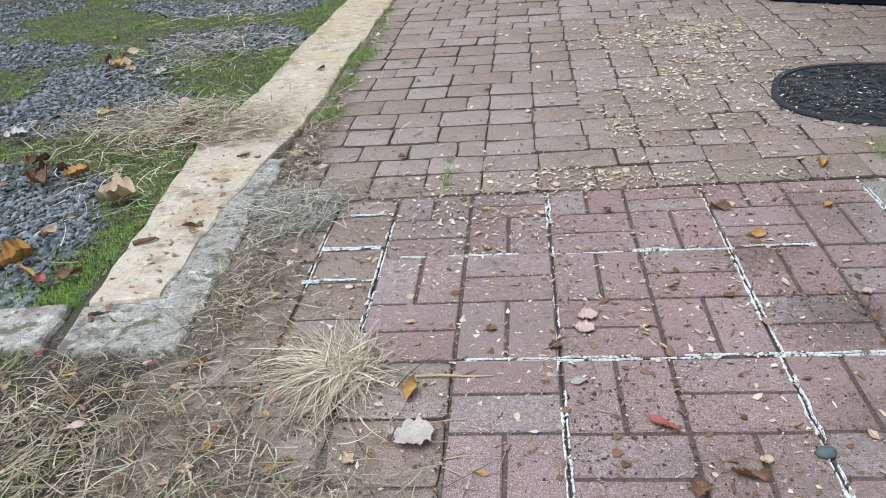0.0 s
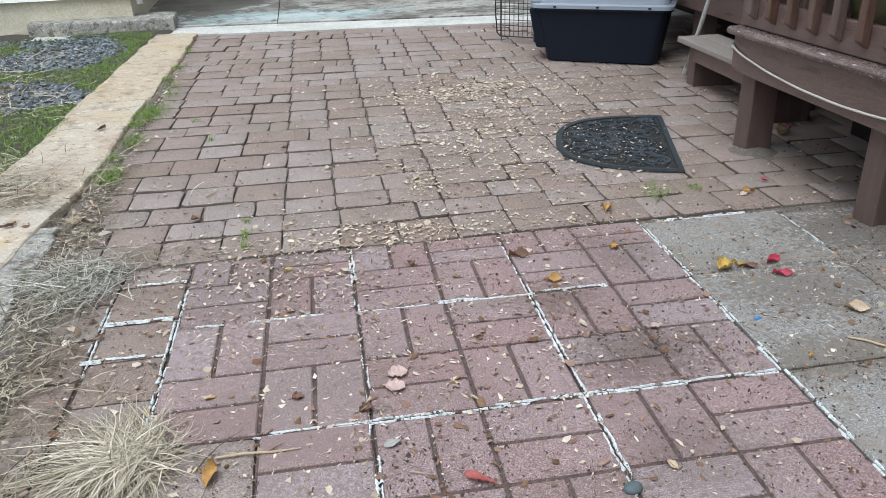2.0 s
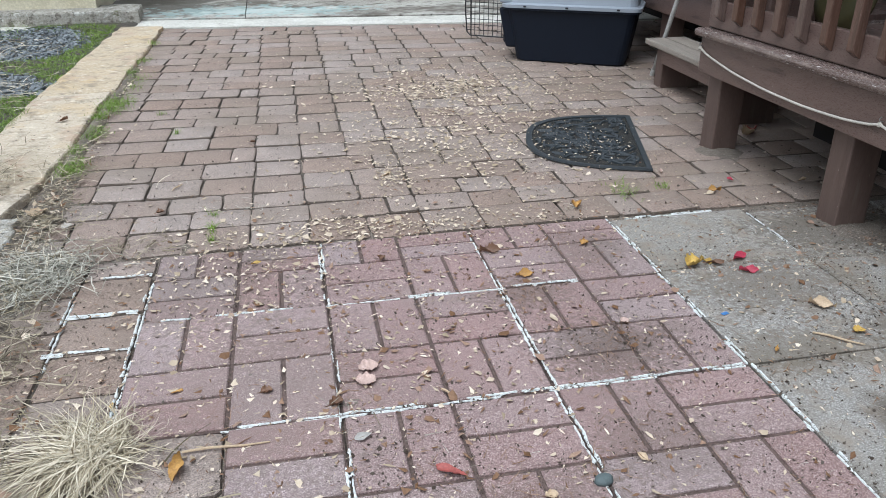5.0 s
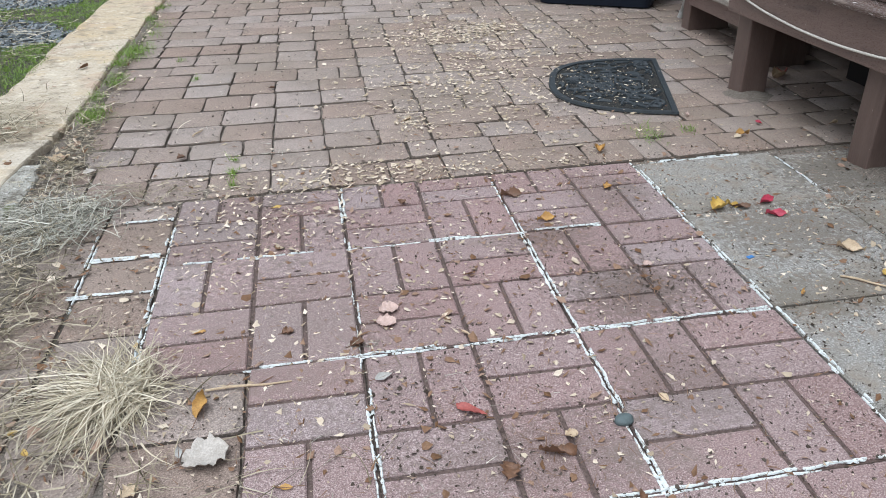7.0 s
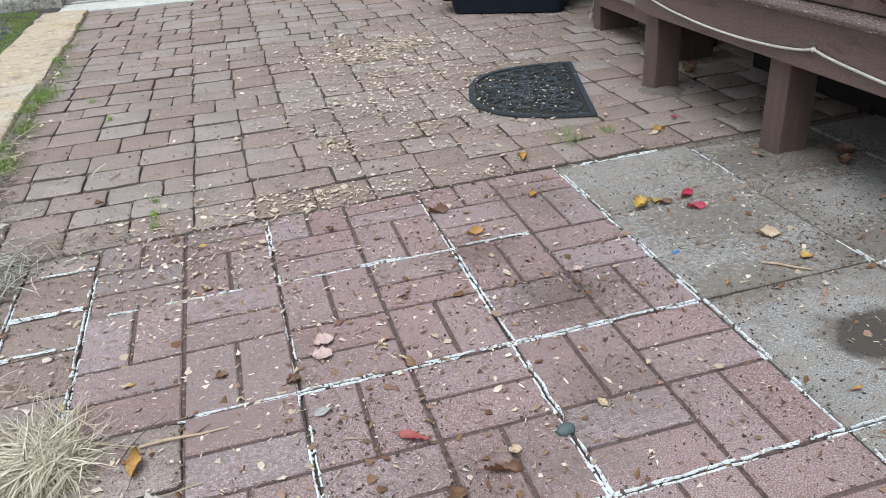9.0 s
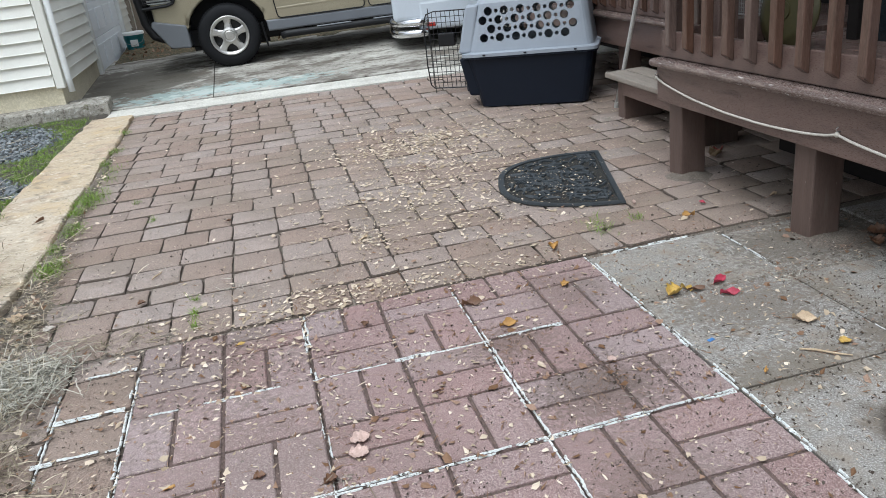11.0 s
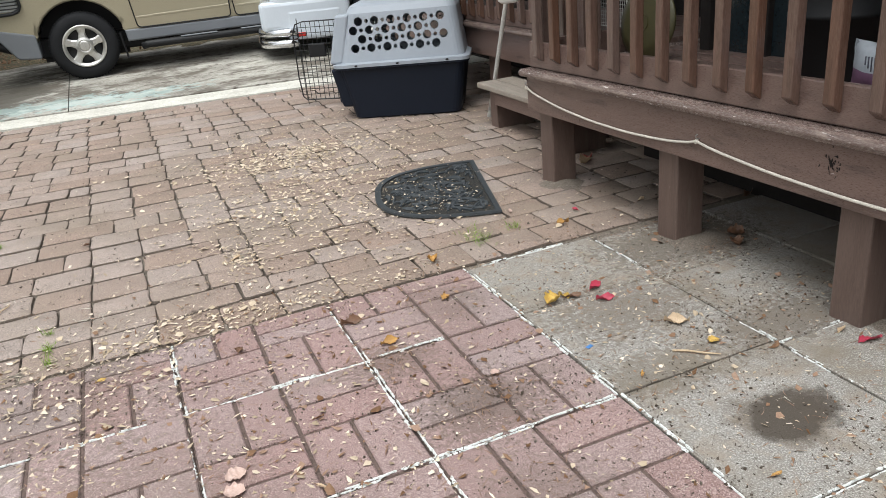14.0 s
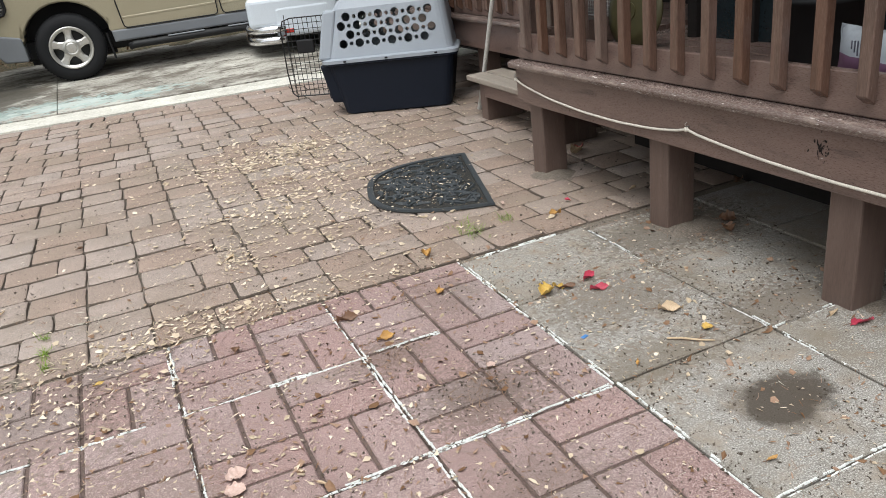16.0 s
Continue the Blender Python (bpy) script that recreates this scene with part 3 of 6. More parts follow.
# ---- kerb of tan stone, concrete kerb, strip and drive ----
def rough_slab(outline, z0, z1, seed, sub=0.07, wob=0.012):
    """A stone with an uneven outline and a gently uneven top."""
    pts = []
    k = len(outline)
    for i in range(k):
        a, b = Vector((*outline[i], 0)), Vector((*outline[(i + 1) % k], 0))
        m_ = max(1, int((b - a).length / sub))
        nrm = Vector(((b - a).y, -(b - a).x, 0)).normalized()
        for q in range(m_):
            p = a.lerp(b, q / m_)
            p = p + nrm * wob * noise.noise(Vector((p.x * 7, p.y * 7, seed)))
            pts.append((p.x, p.y))
    bm = bmesh.new()
    c = Vector((sum(p[0] for p in pts) / len(pts), sum(p[1] for p in pts) / len(pts), 0))
    rings = []
    for shrink, z in ((0, z0), (0, z1 - 0.018), (0.006, z1 - 0.006), (0.02, z1)):
        ring = []
        for x, y in pts:
            v = Vector((x, y, 0))
            dirn = (c - v).normalized()
            ring.append(bm.verts.new((v.x + dirn.x * shrink, v.y + dirn.y * shrink, z + (0.006 * noise.noise(Vector((x * 5, y * 5, seed + 2))) if z > z0 else 0))))
        rings.append(ring)
    for a, b in zip(rings, rings[1:]):
        for q in range(len(pts)):
            bm.faces.new((a[q], a[(q + 1) % len(pts)], b[(q + 1) % len(pts)], b[q]))
    f = bm.faces.new(rings[-1])
    bmesh.ops.triangulate(bm, faces=[f])
    return bm


kerb = thing("kerb", "low kerb of flat tan stones along the gravel yard", "kerb", kind="structure")
for k, ol in enumerate((((-1.60, 2.19), (-1.345, 2.21), (-1.352, 2.7), (-1.325, 3.30), (-1.27, 3.74), (-1.76, 3.70), (-1.68, 2.9)),
                        ((-1.262, 3.757), (-1.24, 4.3), (-1.24, 5.6), (-1.69, 5.57), (-1.70, 4.6), (-1.77, 3.72)),
                        ((-1.23, 5.64), (-1.20, 7.0), (-1.21, far_edge(-1.2) - 0.02), (-1.60, far_edge(-1.6) - 0.02), (-1.66, 6.6), (-1.69, 5.54)))):
    part("kerb_stone", rough_slab(ol, -0.06, 0.031, 3 + k, wob=0.028), M_STONE, kerb)
for k, ol in enumerate((((-1.42, 2.17), (-1.17, 2.02), (-1.20, 2.75), (-1.42, 2.75)), ((-1.42, 2.755), (-1.205, 2.755), (-1.23, 3.45), (-1.38, 3.45)),
                        ((-1.58, 1.93), (-1.17, 1.91), (-1.17, 2.0), (-1.35, 2.185), (-1.60, 2.17)), ((-1.62, 1.93), (-1.66, 2.17), (-2.5, 2.17), (-2.5, 1.90)),
                        ((-2.53, 1.90), (-2.53, 2.17), (-3.6, 2.17), (-3.6, 1.9)), ((-3.63, 1.90), (-3.63, 2.17), (-5.2, 2.17), (-5.2, 1.9)))):
    part("concrete_kerb", rough_slab(ol, -0.06, 0.031 - 0.008 * (k < 2), 20 + k, wob=0.04), M_CONC_MOSS, kerb, "weathered grey concrete edging")

strip = bmesh.new()
for x0, x1 in ((-9.0, -4.2), (-4.18, -1.62), (-1.6, 2.4), (2.42, 6.5), (6.52, 11.0)):
    ol = [(x0, far_edge(x0) + 0.012), (x1, far_edge(x1) + 0.012), (x1, far_edge(x1) + 0.46), (x0, far_edge(x0) + 0.46)]
    extrude(strip, ol, -0.06, 0.006)
strip = part("concrete_strip", strip, M_CONC_PALE)
tagged(strip, "pale concrete strip between the pavers and the drive", "pavement", kind="structure")
drive = bmesh.new()
for x0, x1 in ((-3.2, -0.455), (-0.446, 12.0)):
    ys = [0, 1.0, 2.2, 3.75]
    lo = [drive.verts.new((x0, far_edge(x0) + 0.48 + y_, drive_z(8.5 + y_))) for y_ in ys]
    hi = [drive.verts.new((x1, far_edge(x1) + 0.48 + y_, drive_z(8.5 + y_))) for y_ in ys]
    for q in range(3):
        drive.faces.new((lo[q], hi[q], hi[q + 1], lo[q + 1]))
r_ = bmesh.ops.extrude_face_region(drive, geom=list(drive.faces))
bmesh.ops.translate(drive, vec=(0, 0, -0.12), verts=[g for g in r_["geom"] if isinstance(g, bmesh.types.BMVert)])
bmesh.ops.recalc_face_normals(drive, faces=list(drive.faces))
drive = part("drive", drive, M_DRIVE)
tagged(drive, "stained concrete drive with teal paint traces and a crack", "drive", kind="structure")

# ---- deck, its railing, the step, the rope ----
def board(parent, name, lo, hi, material=None, bevel=0.006, label="", m=None):
    return part(name, boxed(lo, hi, bevel, 2, m), material or M_BROWN, parent, label)


def baluster_bm(h):
    """A square picket with a slanted foot."""
    bm = bmesh.new()
    box(bm, (0, 0, 0), (0.042, 0.042, h), 0.004, 1)
    for v in bm.verts:
        if v.co.z < 0.02:
            v.co.z += 0.03 * (1 - v.co.x / 0.042) - 0.006
    return bm


DECK_Z = 0.645
deck = thing("deck", "raised brown-painted wooden deck with a picket railing", "deck")
for y in (3.70, 2.69, 1.765, 0.75, -0.3):
    board(deck, "post", (2.10, y, -0.01), (2.245, y + 0.125, 0.41), M_POST, 0.008)
for x in (3.4,):
    for y in (3.6, 1.9, 0.0):
        board(deck, "post", (x, y, -0.01), (x + 0.14, y + 0.14, 0.41), M_POST, 0.008)
fas = board(deck, "fascia", (2.06, -0.9, 0.388), (2.098, 3.88, 0.572))
board(deck, "fascia", (2.098, 3.842, 0.388), (3.7, 3.88, 0.572))
board(deck, "nosing", (2.022, -0.9, 0.572), (2.17, 3.91, 0.612), bevel=0.017, label="rounded deck nosing with paint worn off its edge", material=M_BROWN_WORN)
board(deck, "nosing", (2.17, 3.77, 0.572), (3.7, 3.91, 0.612), bevel=0.017, material=M_BROWN_WORN)
for k in range(11):
    x = 2.175 + k * 0.143
    board(deck, "floor_board", (x, -0.9, 0.576), (x + 0.136, 3.765, 0.608), M_BROWN, 0.004)
board(deck, "bottom_rail", (2.088, -0.9, 0.616), (2.122, 3.885, 0.75))
board(deck, "bottom_rail", (2.122, 3.85, 0.616), (2.68, 3.884, 0.75))
board(deck, "top_rail", (2.05, -0.9, 1.50), (2.16, 3.91, 1.54), bevel=0.008)
board(deck, "upper_rail", (2.088, -0.9, 1.38), (2.122, 3.885, 1.50))
board(deck, "top_rail", (2.16, 3.82, 1.50), (2.70, 3.91, 1.54), bevel=0.008)
PICKET = mesh_of(baluster_bm(0.86), "picket", M_PICKET)
for k in range(28):
    ob = new("picket", PICKET)
    ob.parent = deck
    ob.matrix_basis = pose(2.046, 3.735 - k * 0.1655, 0.664 + 0.0038 * k, 0, 0, random.uniform(-1.5, 1.5))
for k in range(3):
    ob = new("picket", PICKET)
    ob.parent = deck
    ob.matrix_basis = pose(2.30 + k * 0.16, 3.927, 0.664, 0, 0, -90)
for y in (3.80, 1.0, -0.85):
    board(deck, "rail_post", (2.124, y, 0.60), (2.21, y + 0.085, 1.5), bevel=0.006)
for y in (2.8, 1.6, 0.4):
    board(deck, "joist", (2.11, y, 0.45), (3.7, y + 0.04, 0.572), bevel=0.003)

# near-black panel added to stand in for the shade under the deck
shade_panel = part("deck_skirting", boxed((2.80, -0.9, -0.03), (2.85, 3.84, 0.568), 0.004), M_DARKWOOD, deck, "added near-black panel in place of the shade under the deck")
# the deck has settled a little towards its far end
for ob in deck.children:
    if ob.name.split(".")[0] in ("post", "picket"):
        continue
    for v in ob.data.vertices:
        v.co.z += (3.9 - v.co.y) * (0.011 + 0.011 * max(0.0, min(1.0, (v.co.z - 0.39) / 0.2)))
bm = bmesh.new()
rk = random.Random(8)
for k in range(30):
    ky, kz = 1.90 + rk.gauss(0, 0.017), 0.55 + rk.gauss(0, 0.020)
    ang = rk.gauss(1.4, 0.5)
    ln = rk.uniform(0.003, 0.012)
    tube(bm, [(2.0592, ky - ln * math.cos(ang), kz - ln * math.sin(ang)), (2.0588, ky, kz), (2.0592, ky + ln * math.cos(ang), kz + ln * math.sin(ang))], [0.0006, rk.uniform(0.001, 0.003), 0.0006], 5)
part("wood_knot", bm, M_DARKWOOD, deck, "dark cracked knot in the fascia board")["kind"] = "stuff"
# the part of the deck beyond the step
far_deck = thing("far_deck", "further stretch of the brown deck behind the step", "deck")
FX = 2.66
board(far_deck, "fascia", (FX + 0.04, 4.0, 0.40), (FX + 0.08, 8.0, 0.60))
board(far_deck, "nosing", (FX, 4.0, 0.60), (FX + 0.15, 8.0, 0.64), bevel=0.017, material=M_BROWN_WORN)
for k in range(7):
    x = FX + 0.155 + k * 0.143
    board(far_deck, "floor_board", (x, 3.92, 0.604), (x + 0.136, 8.0, 0.636), M_BROWN, 0.004)
board(far_deck, "bottom_rail", (FX + 0.075, 4.5, 0.642), (FX + 0.11, 8.0, 0.77))
board(far_deck, "top_rail", (FX + 0.03, 4.5, 1.50), (FX + 0.15, 8.0, 1.54), bevel=0.008)
for k in range(21):
    ob = new("picket", PICKET)
    ob.parent = far_deck
    ob.matrix_basis = pose(FX + 0.033, 4.6 + k * 0.16, 0.672, 0, 0, 0)
for y in (4.3, 5.6, 6.8, 7.8):
    board(far_deck, "post", (FX + 0.09, y, -0.01), (FX + 0.22, y + 0.13, 0.602), M_POST, 0.008)
board(far_deck, "rail_post", (FX + 0.112, 4.5, 0.63), (FX + 0.2, 4.59, 1.5))
board(far_deck, "rail_post", (FX + 0.112, 7.9, 0.63), (FX + 0.2, 7.99, 1.5))

step = thing("wooden_step", "weathered wooden step with worn planks beside the deck", "step")
for k in range(2):
    board(step, "plank", (2.40 + k * 0.155, 4.02, 0.262), (2.40 + k * 0.155 + 0.145, 5.24, 0.30), M_PLANK, 0.008, "bare weathered grey plank")
for y in (4.12, 5.02):
    board(step, "leg", (2.44, y, -0.006), (2.73, y + 0.10, 0.262), M_POST, 0.006)
board(step, "apron", (2.425, 4.06, 0.17), (2.44, 5.02, 0.262), M_BROWN, 0.004)

# rope looped along the fascia
rope = thing("rope", "thin white cord looped along the deck fascia", "rope")
knots = [(3.865, 0.512), (2.523, 0.492), (1.05, 0.50), (-0.3, 0.50)]
bm = bmesh.new()
pts = []
for (ya, za), (yb, zb) in zip(knots, knots[1:]):
    for q in range(24):
        u = q / 24
        sag = 0.062 * (1 - (2 * u - 1) ** 2) ** 0.75 if za > 0.505 else 0.045 * (1 - (2 * u - 1) ** 2) ** 0.8
        pts.append((2.0515 + 0.001 * math.sin(q * 5), ya + (yb - ya) * u, za + (zb - za) * u - sag))
tube(bm, pts, 0.0055, 7)
part("cord", bm, M_ROPE, rope, smooth=True)
for ya, za in knots[:3]:
    bm = bmesh.new()
    bmesh.ops.create_uvsphere(bm, u_segments=10, v_segments=7, radius=0.0105, matrix=pose(2.05, ya, za))
    part("knot", bm, M_ROPE, rope, "small knot in the cord", smooth=True)
    bm = bmesh.new()
    tube(bm, [(2.062, ya - 0.004, za + 0.012), (2.044, ya - 0.004, za + 0.014), (2.040, ya - 0.004, za + 0.024), (2.050, ya - 0.004, za + 0.03)], 0.0022, 6)
    part("hook", bm, M_STEEL, rope, "small steel cup hook")

# pole leaning on the step
pole = thing("pole", "slim pale metal pole leaning against the deck", "pole")
bm = bmesh.new()
tube(bm, [(2.555, 5.385, 0.006), (2.57, 5.29, 0.28), (2.612, 5.03, 1.05), (2.66, 4.86, 1.56)], 0.0155, 12)
part("shaft", bm, M_PALE_METAL, pole, smooth=True)
bm = bmesh.new()
tube(bm, [(2.555, 5.386, 0.0), (2.5575, 5.37, 0.045)], 0.0185, 12)
part("foot_cap", bm, M_PALE_METAL, pole, "pale plastic foot cap")

# ---- porch behind the railing ----
porch = thing("porch_wall", "dark screened porch wall behind the railing", "wall", kind="structure")
X0 = 3.72
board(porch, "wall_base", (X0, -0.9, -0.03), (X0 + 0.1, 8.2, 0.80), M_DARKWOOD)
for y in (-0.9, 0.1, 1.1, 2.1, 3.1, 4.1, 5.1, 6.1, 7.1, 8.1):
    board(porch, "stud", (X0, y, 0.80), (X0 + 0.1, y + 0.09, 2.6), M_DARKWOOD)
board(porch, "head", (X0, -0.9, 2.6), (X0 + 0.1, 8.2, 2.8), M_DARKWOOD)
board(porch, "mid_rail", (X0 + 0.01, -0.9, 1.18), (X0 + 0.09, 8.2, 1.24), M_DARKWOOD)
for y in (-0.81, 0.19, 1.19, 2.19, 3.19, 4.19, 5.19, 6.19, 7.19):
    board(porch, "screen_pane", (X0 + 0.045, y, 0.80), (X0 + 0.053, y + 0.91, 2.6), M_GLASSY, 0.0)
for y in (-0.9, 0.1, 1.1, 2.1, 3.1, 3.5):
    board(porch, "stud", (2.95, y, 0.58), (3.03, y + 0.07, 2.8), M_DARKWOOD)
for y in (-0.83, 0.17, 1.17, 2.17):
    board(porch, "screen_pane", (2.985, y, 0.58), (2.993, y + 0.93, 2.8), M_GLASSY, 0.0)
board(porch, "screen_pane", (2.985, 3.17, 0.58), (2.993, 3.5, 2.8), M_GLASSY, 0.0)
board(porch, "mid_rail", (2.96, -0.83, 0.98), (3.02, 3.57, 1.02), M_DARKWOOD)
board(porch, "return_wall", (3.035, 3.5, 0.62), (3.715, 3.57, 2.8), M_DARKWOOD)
# roof out of view, added with its posts to darken both decks
roof = part("porch_roof", boxed((2.25, -1.2, 2.8), (6.2, 8.3, 2.92), 0.01), M_DARKWOOD)
tagged(roof, "unseen dark flat roof added to shade the deck", "roof", kind="structure")
house = part("house_wall", boxed((5.0, -3.0, -0.05), (5.2, 8.3, 5.0), 0.0), M_SIDING)
tagged(house, "pale sided house wall behind the deck", "wall", kind="structure")
for y in (-0.85, 3.70, 8.1):
    ob = part("roof_post", boxed((2.3 if y < 8 else 2.85, y, 0.62 if y < 8 else -0.02), (2.42 if y < 8 else 2.97, y + 0.12, 2.8), 0.008), M_BROWN)
    tagged(ob, "brown wooden post added to hold the unseen shading roof", "post", kind="structure")

# things on the deck
bag = thing("feed_bag", "white and purple printed paper feed bag on the deck", "bag", m=pose(2.40, 1.945, 0.652, 0, 0, -92))
bm = bmesh.new()
r = bmesh.ops.create_grid(bm, x_segments=14, y_segments=14, size=0.5)
for v in bm.verts:
    u, w = v.co.x + 0.5, v.co.y + 0.5
    bulge = 0.07 * (math.sin(math.pi * u) ** 0.5 if 0 < u < 1 else 0) * (math.sin(math.pi * min(1, w * 0.9 + 0.06)) ** 0.5 if 0 < w < 1 else 0)
    v.co = Vector(((u - 0.5) * 0.42, -bulge - 0.008 * n2(u, w, 5), w * 0.215 + 0.006 * n2(u * 2, w, 4, 3) - 0.03 * w * u))
ret = bmesh.ops.duplicate(bm, geom=list(bm.verts) + list(bm.edges) + list(bm.faces))
for g in ret["geom"]:
    if isinstance(g, bmesh.types.BMVert):
        g.co.y = -g.co.y
bmesh.ops.remove_doubles(bm, verts=list(bm.verts), dist=0.004)
for f in bm.faces:
    c = f.calc_center_median()
    f.material_index = 1 if c.z < 0.112 - 0.02 * (c.x / 0.4) else 0
part("sack", bm, [M_PAPER, M_PURPLE], bag, smooth=True)
for k in range(9):
    x = -0.10 + k * 0.012
    bm = boxed((x, -0.076, 0.148 - 0.02 * ((k * 7) % 3) / 2), (x + 0.0022, -0.0715, 0.176), 0)
    part("print_bar", bm, M_INK, bag, "dark printed bars too small to read")
bm = bmesh.new()
lathe(bm, [(0.001, 0), (0.026, 0.0), (0.026, 0.003), (0.001, 0.003)], 20, pose(-0.03, -0.0755, 0.080, 90, 0, 0))
part("badge", bm, M_PAPER, bag, "round white badge")
bm = bmesh.new()
lathe(bm, [(0.001, 0), (0.019, 0.0), (0.019, 0.002), (0.001, 0.002)], 20, pose(-0.03, -0.0786, 0.080, 90, 0, 0))
part("badge_mark", bm, M_INK, bag)

dish = thing("round_lid", "yellow-green round plastic lid leaning behind the pickets", "lid", m=pose(2.60, 3.55, 0.80, 0, -80, 6))
bm = bmesh.new()
lathe(bm, [(0.001, 0.03), (0.13, 0.03), (0.155, 0.024), (0.175, 0.0), (0.19, 0.0), (0.19, 0.01), (0.172, 0.016), (0.15, 0.04), (0.12, 0.044), (0.001, 0.044)], 40)
part("disc", bm, M_YELLOW, dish, smooth=True)
bm = bmesh.new()
lathe(bm, [(0.03, 0.044), (0.045, 0.044), (0.045, 0.05), (0.03, 0.05)], 24)
part("boss", bm, M_YELLOW, dish)

bin_ = thing("bin", "dark grey round plastic bin on the deck", "bin", m=pose(2.66, 2.47, 0.643))
bm = bmesh.new()
lathe(bm, [(0.15, 0), (0.155, 0.01), (0.165, 0.25), (0.172, 0.252), (0.172, 0.27), (0.168, 0.275), (0.18, 0.50), (0.188, 0.5), (0.188, 0.53), (0.17, 0.53), (0.145, 0.02), (0.001, 0.015)], 32)
part("body", bm, M_BLACKPLASTIC, bin_, smooth=True)
bm = bmesh.new()
lathe(bm, [(0.195, 0.525), (0.195, 0.55), (0.15, 0.57), (0.001, 0.575)], 32)
part("lid", bm, M_BLACKPLASTIC, bin_)

hung = thing("hanging_pail", "small white plastic pail hung from the deck rail", "pail", m=pose(2.035, 3.985, 0.948))
bm = bmesh.new()
lathe(bm, [(0.001, 0.012), (0.045, 0.0), (0.058, 0.012), (0.068, 0.12), (0.072, 0.122), (0.072, 0.13), (0.064, 0.13), (0.053, 0.018), (0.001, 0.016)], 28)
part("body", bm, M_TRIM, hung, smooth=True)
bm = bmesh.new()
tube(bm, [(-0.07, 0, 0.12), (-0.05, -0.01, 0.26), (0.03, -0.06, 0.55), (0.05, -0.08, 0.594), (0.07, -0.06, 0.55), (0.08, -0.01, 0.26), (0.07, 0, 0.12)], 0.003, 6)
part("bail", bm, M_STEEL, hung, "thin wire handle")

cage = thing("wire_cage", "white wire mesh cage panel standing on the deck", "cage", m=pose(3.1, 4.42, 0.637, 0, 0, 88))
bm = bmesh.new()
tube(bm, [(0, 0, 0.006), (0.5, 0, 0.006), (0.5, 0, 0.55), (0, 0, 0.55), (0, 0, 0.006)], 0.006, 6)
part("frame", bm, M_WIREWHITE, cage)
bm = bmesh.new()
for k in range(1, 20):
    tube(bm, [(k * 0.025, 0, 0.006), (k * 0.025, 0, 0.55)], 0.0016, 4)
for k in range(1, 22):
    tube(bm, [(0, 0.003, k * 0.025), (0.5, 0.003, k * 0.025)], 0.0016, 4)
part("mesh", bm, M_WIREWHITE, cage)

# ---- pet carrier with its wire door swung open ----
def shell(sections, r, seg=5, hollow=0.0, top=False):
    """A tapered box with rounded corners through sections of (z, x0, x1, y0, y1)."""
    bm = bmesh.new()
    rings = []
    for z, x0, x1, y0, y1, rr in [(*s, r) if len(s) == 5 else s for s in sections]:
        ring = []
        for cx, cy, a0 in ((x1 - rr, y1 - rr, 0), (x0 + rr, y1 - rr, 90), (x0 + rr, y0 + rr, 180), (x1 - rr, y0 + rr, 270)):
            for q in range(seg + 1):
                a = radians(a0 + 90 * q / seg)
                ring.append(bm.verts.new((cx + rr * math.cos(a), cy + rr * math.sin(a), z)))
        rings.append(ring)
    k = len(rings[0])
    for a, b in zip(rings, rings[1:]):
        for q in range(k):
            bm.faces.new((a[q], a[(q + 1) % k], b[(q + 1) % k], b[q]))
    bm.faces.new(rings[0][::-1])
    if top:
        bm.faces.new(rings[-1])
    return bm


carrier = thing("pet_carrier", "large pet carrier, grey vented top on a navy base", "pet carrier", m=pose(1.675, 6.085, 0.0, 0, 0, -28.4))
L_, W_ = 0.90, 0.62
base = shell([(0.0, 0.06, L_ - 0.03, 0.03, W_ - 0.03), (0.012, 0.035, L_ - 0.015, 0.012, W_ - 0.012), (0.395, -0.045, L_ + 0.045, -0.03, W_ + 0.03),
              (0.40, -0.075, L_ + 0.075, -0.055, W_ + 0.055), (0.413, -0.075, L_ + 0.075, -0.055, W_ + 0.055)], 0.07, top=True)
part("base", base, M_NAVY, carrier, "navy blue plastic base", smooth=False)
part("door_sill", boxed((-0.085, 0.08, 0.12), (-0.02, W_ - 0.08, 0.40), 0.02, 2), M_NAVY, carrier)
top = shell([(0.414, -0.08, L_ + 0.08, -0.06, W_ + 0.06), (0.438, -0.08, L_ + 0.08, -0.06, W_ + 0.06), (0.446, -0.035, L_ + 0.045, -0.015, W_ + 0.015),
             (0.80, 0.045, L_ + 0.0, 0.045, W_ - 0.045), (0.85, 0.075, L_ - 0.03, 0.075, W_ - 0.075), (0.872, 0.13, L_ - 0.08, 0.13, W_ - 0.13)], 0.07, top=True)
hollow = shell([(0.38, -0.026, L_ + 0.036, -0.006, W_ + 0.006), (0.447, -0.026, L_ + 0.036, -0.006, W_ + 0.006), (0.80, 0.053, L_ - 0.008, 0.053, W_ - 0.053),
               (0.848, 0.083, L_ - 0.038, 0.083, W_ - 0.083), (0.864, 0.136, L_ - 0.086, 0.136, W_ - 0.136)], 0.066, top=True)
cut = bmesh.new()
SP = 0.125
for rowk, (z, x_off) in enumerate(((0.742, 0.15), (0.677, 0.105), (0.612, 0.17), (0.547, 0.11))):
    for k in range(6):
        for rad, dx in ((0.032, 0), (0.0145, SP / 2)):
            x = x_off + k * SP + dx
            if x > 0.83 or (k == 5 and dx):
                continue
            for y_ in (0.02, W_ - 0.02):
                bmesh.ops.create_cone(cut, cap_ends=True, segments=18, radius1=rad, radius2=rad, depth=0.16, matrix=pose(x, y_, z, 90, 0, 0))
ob_top = part("top_half", top, M_CARRIER_GREY, carrier, "pale grey vented upper shell")
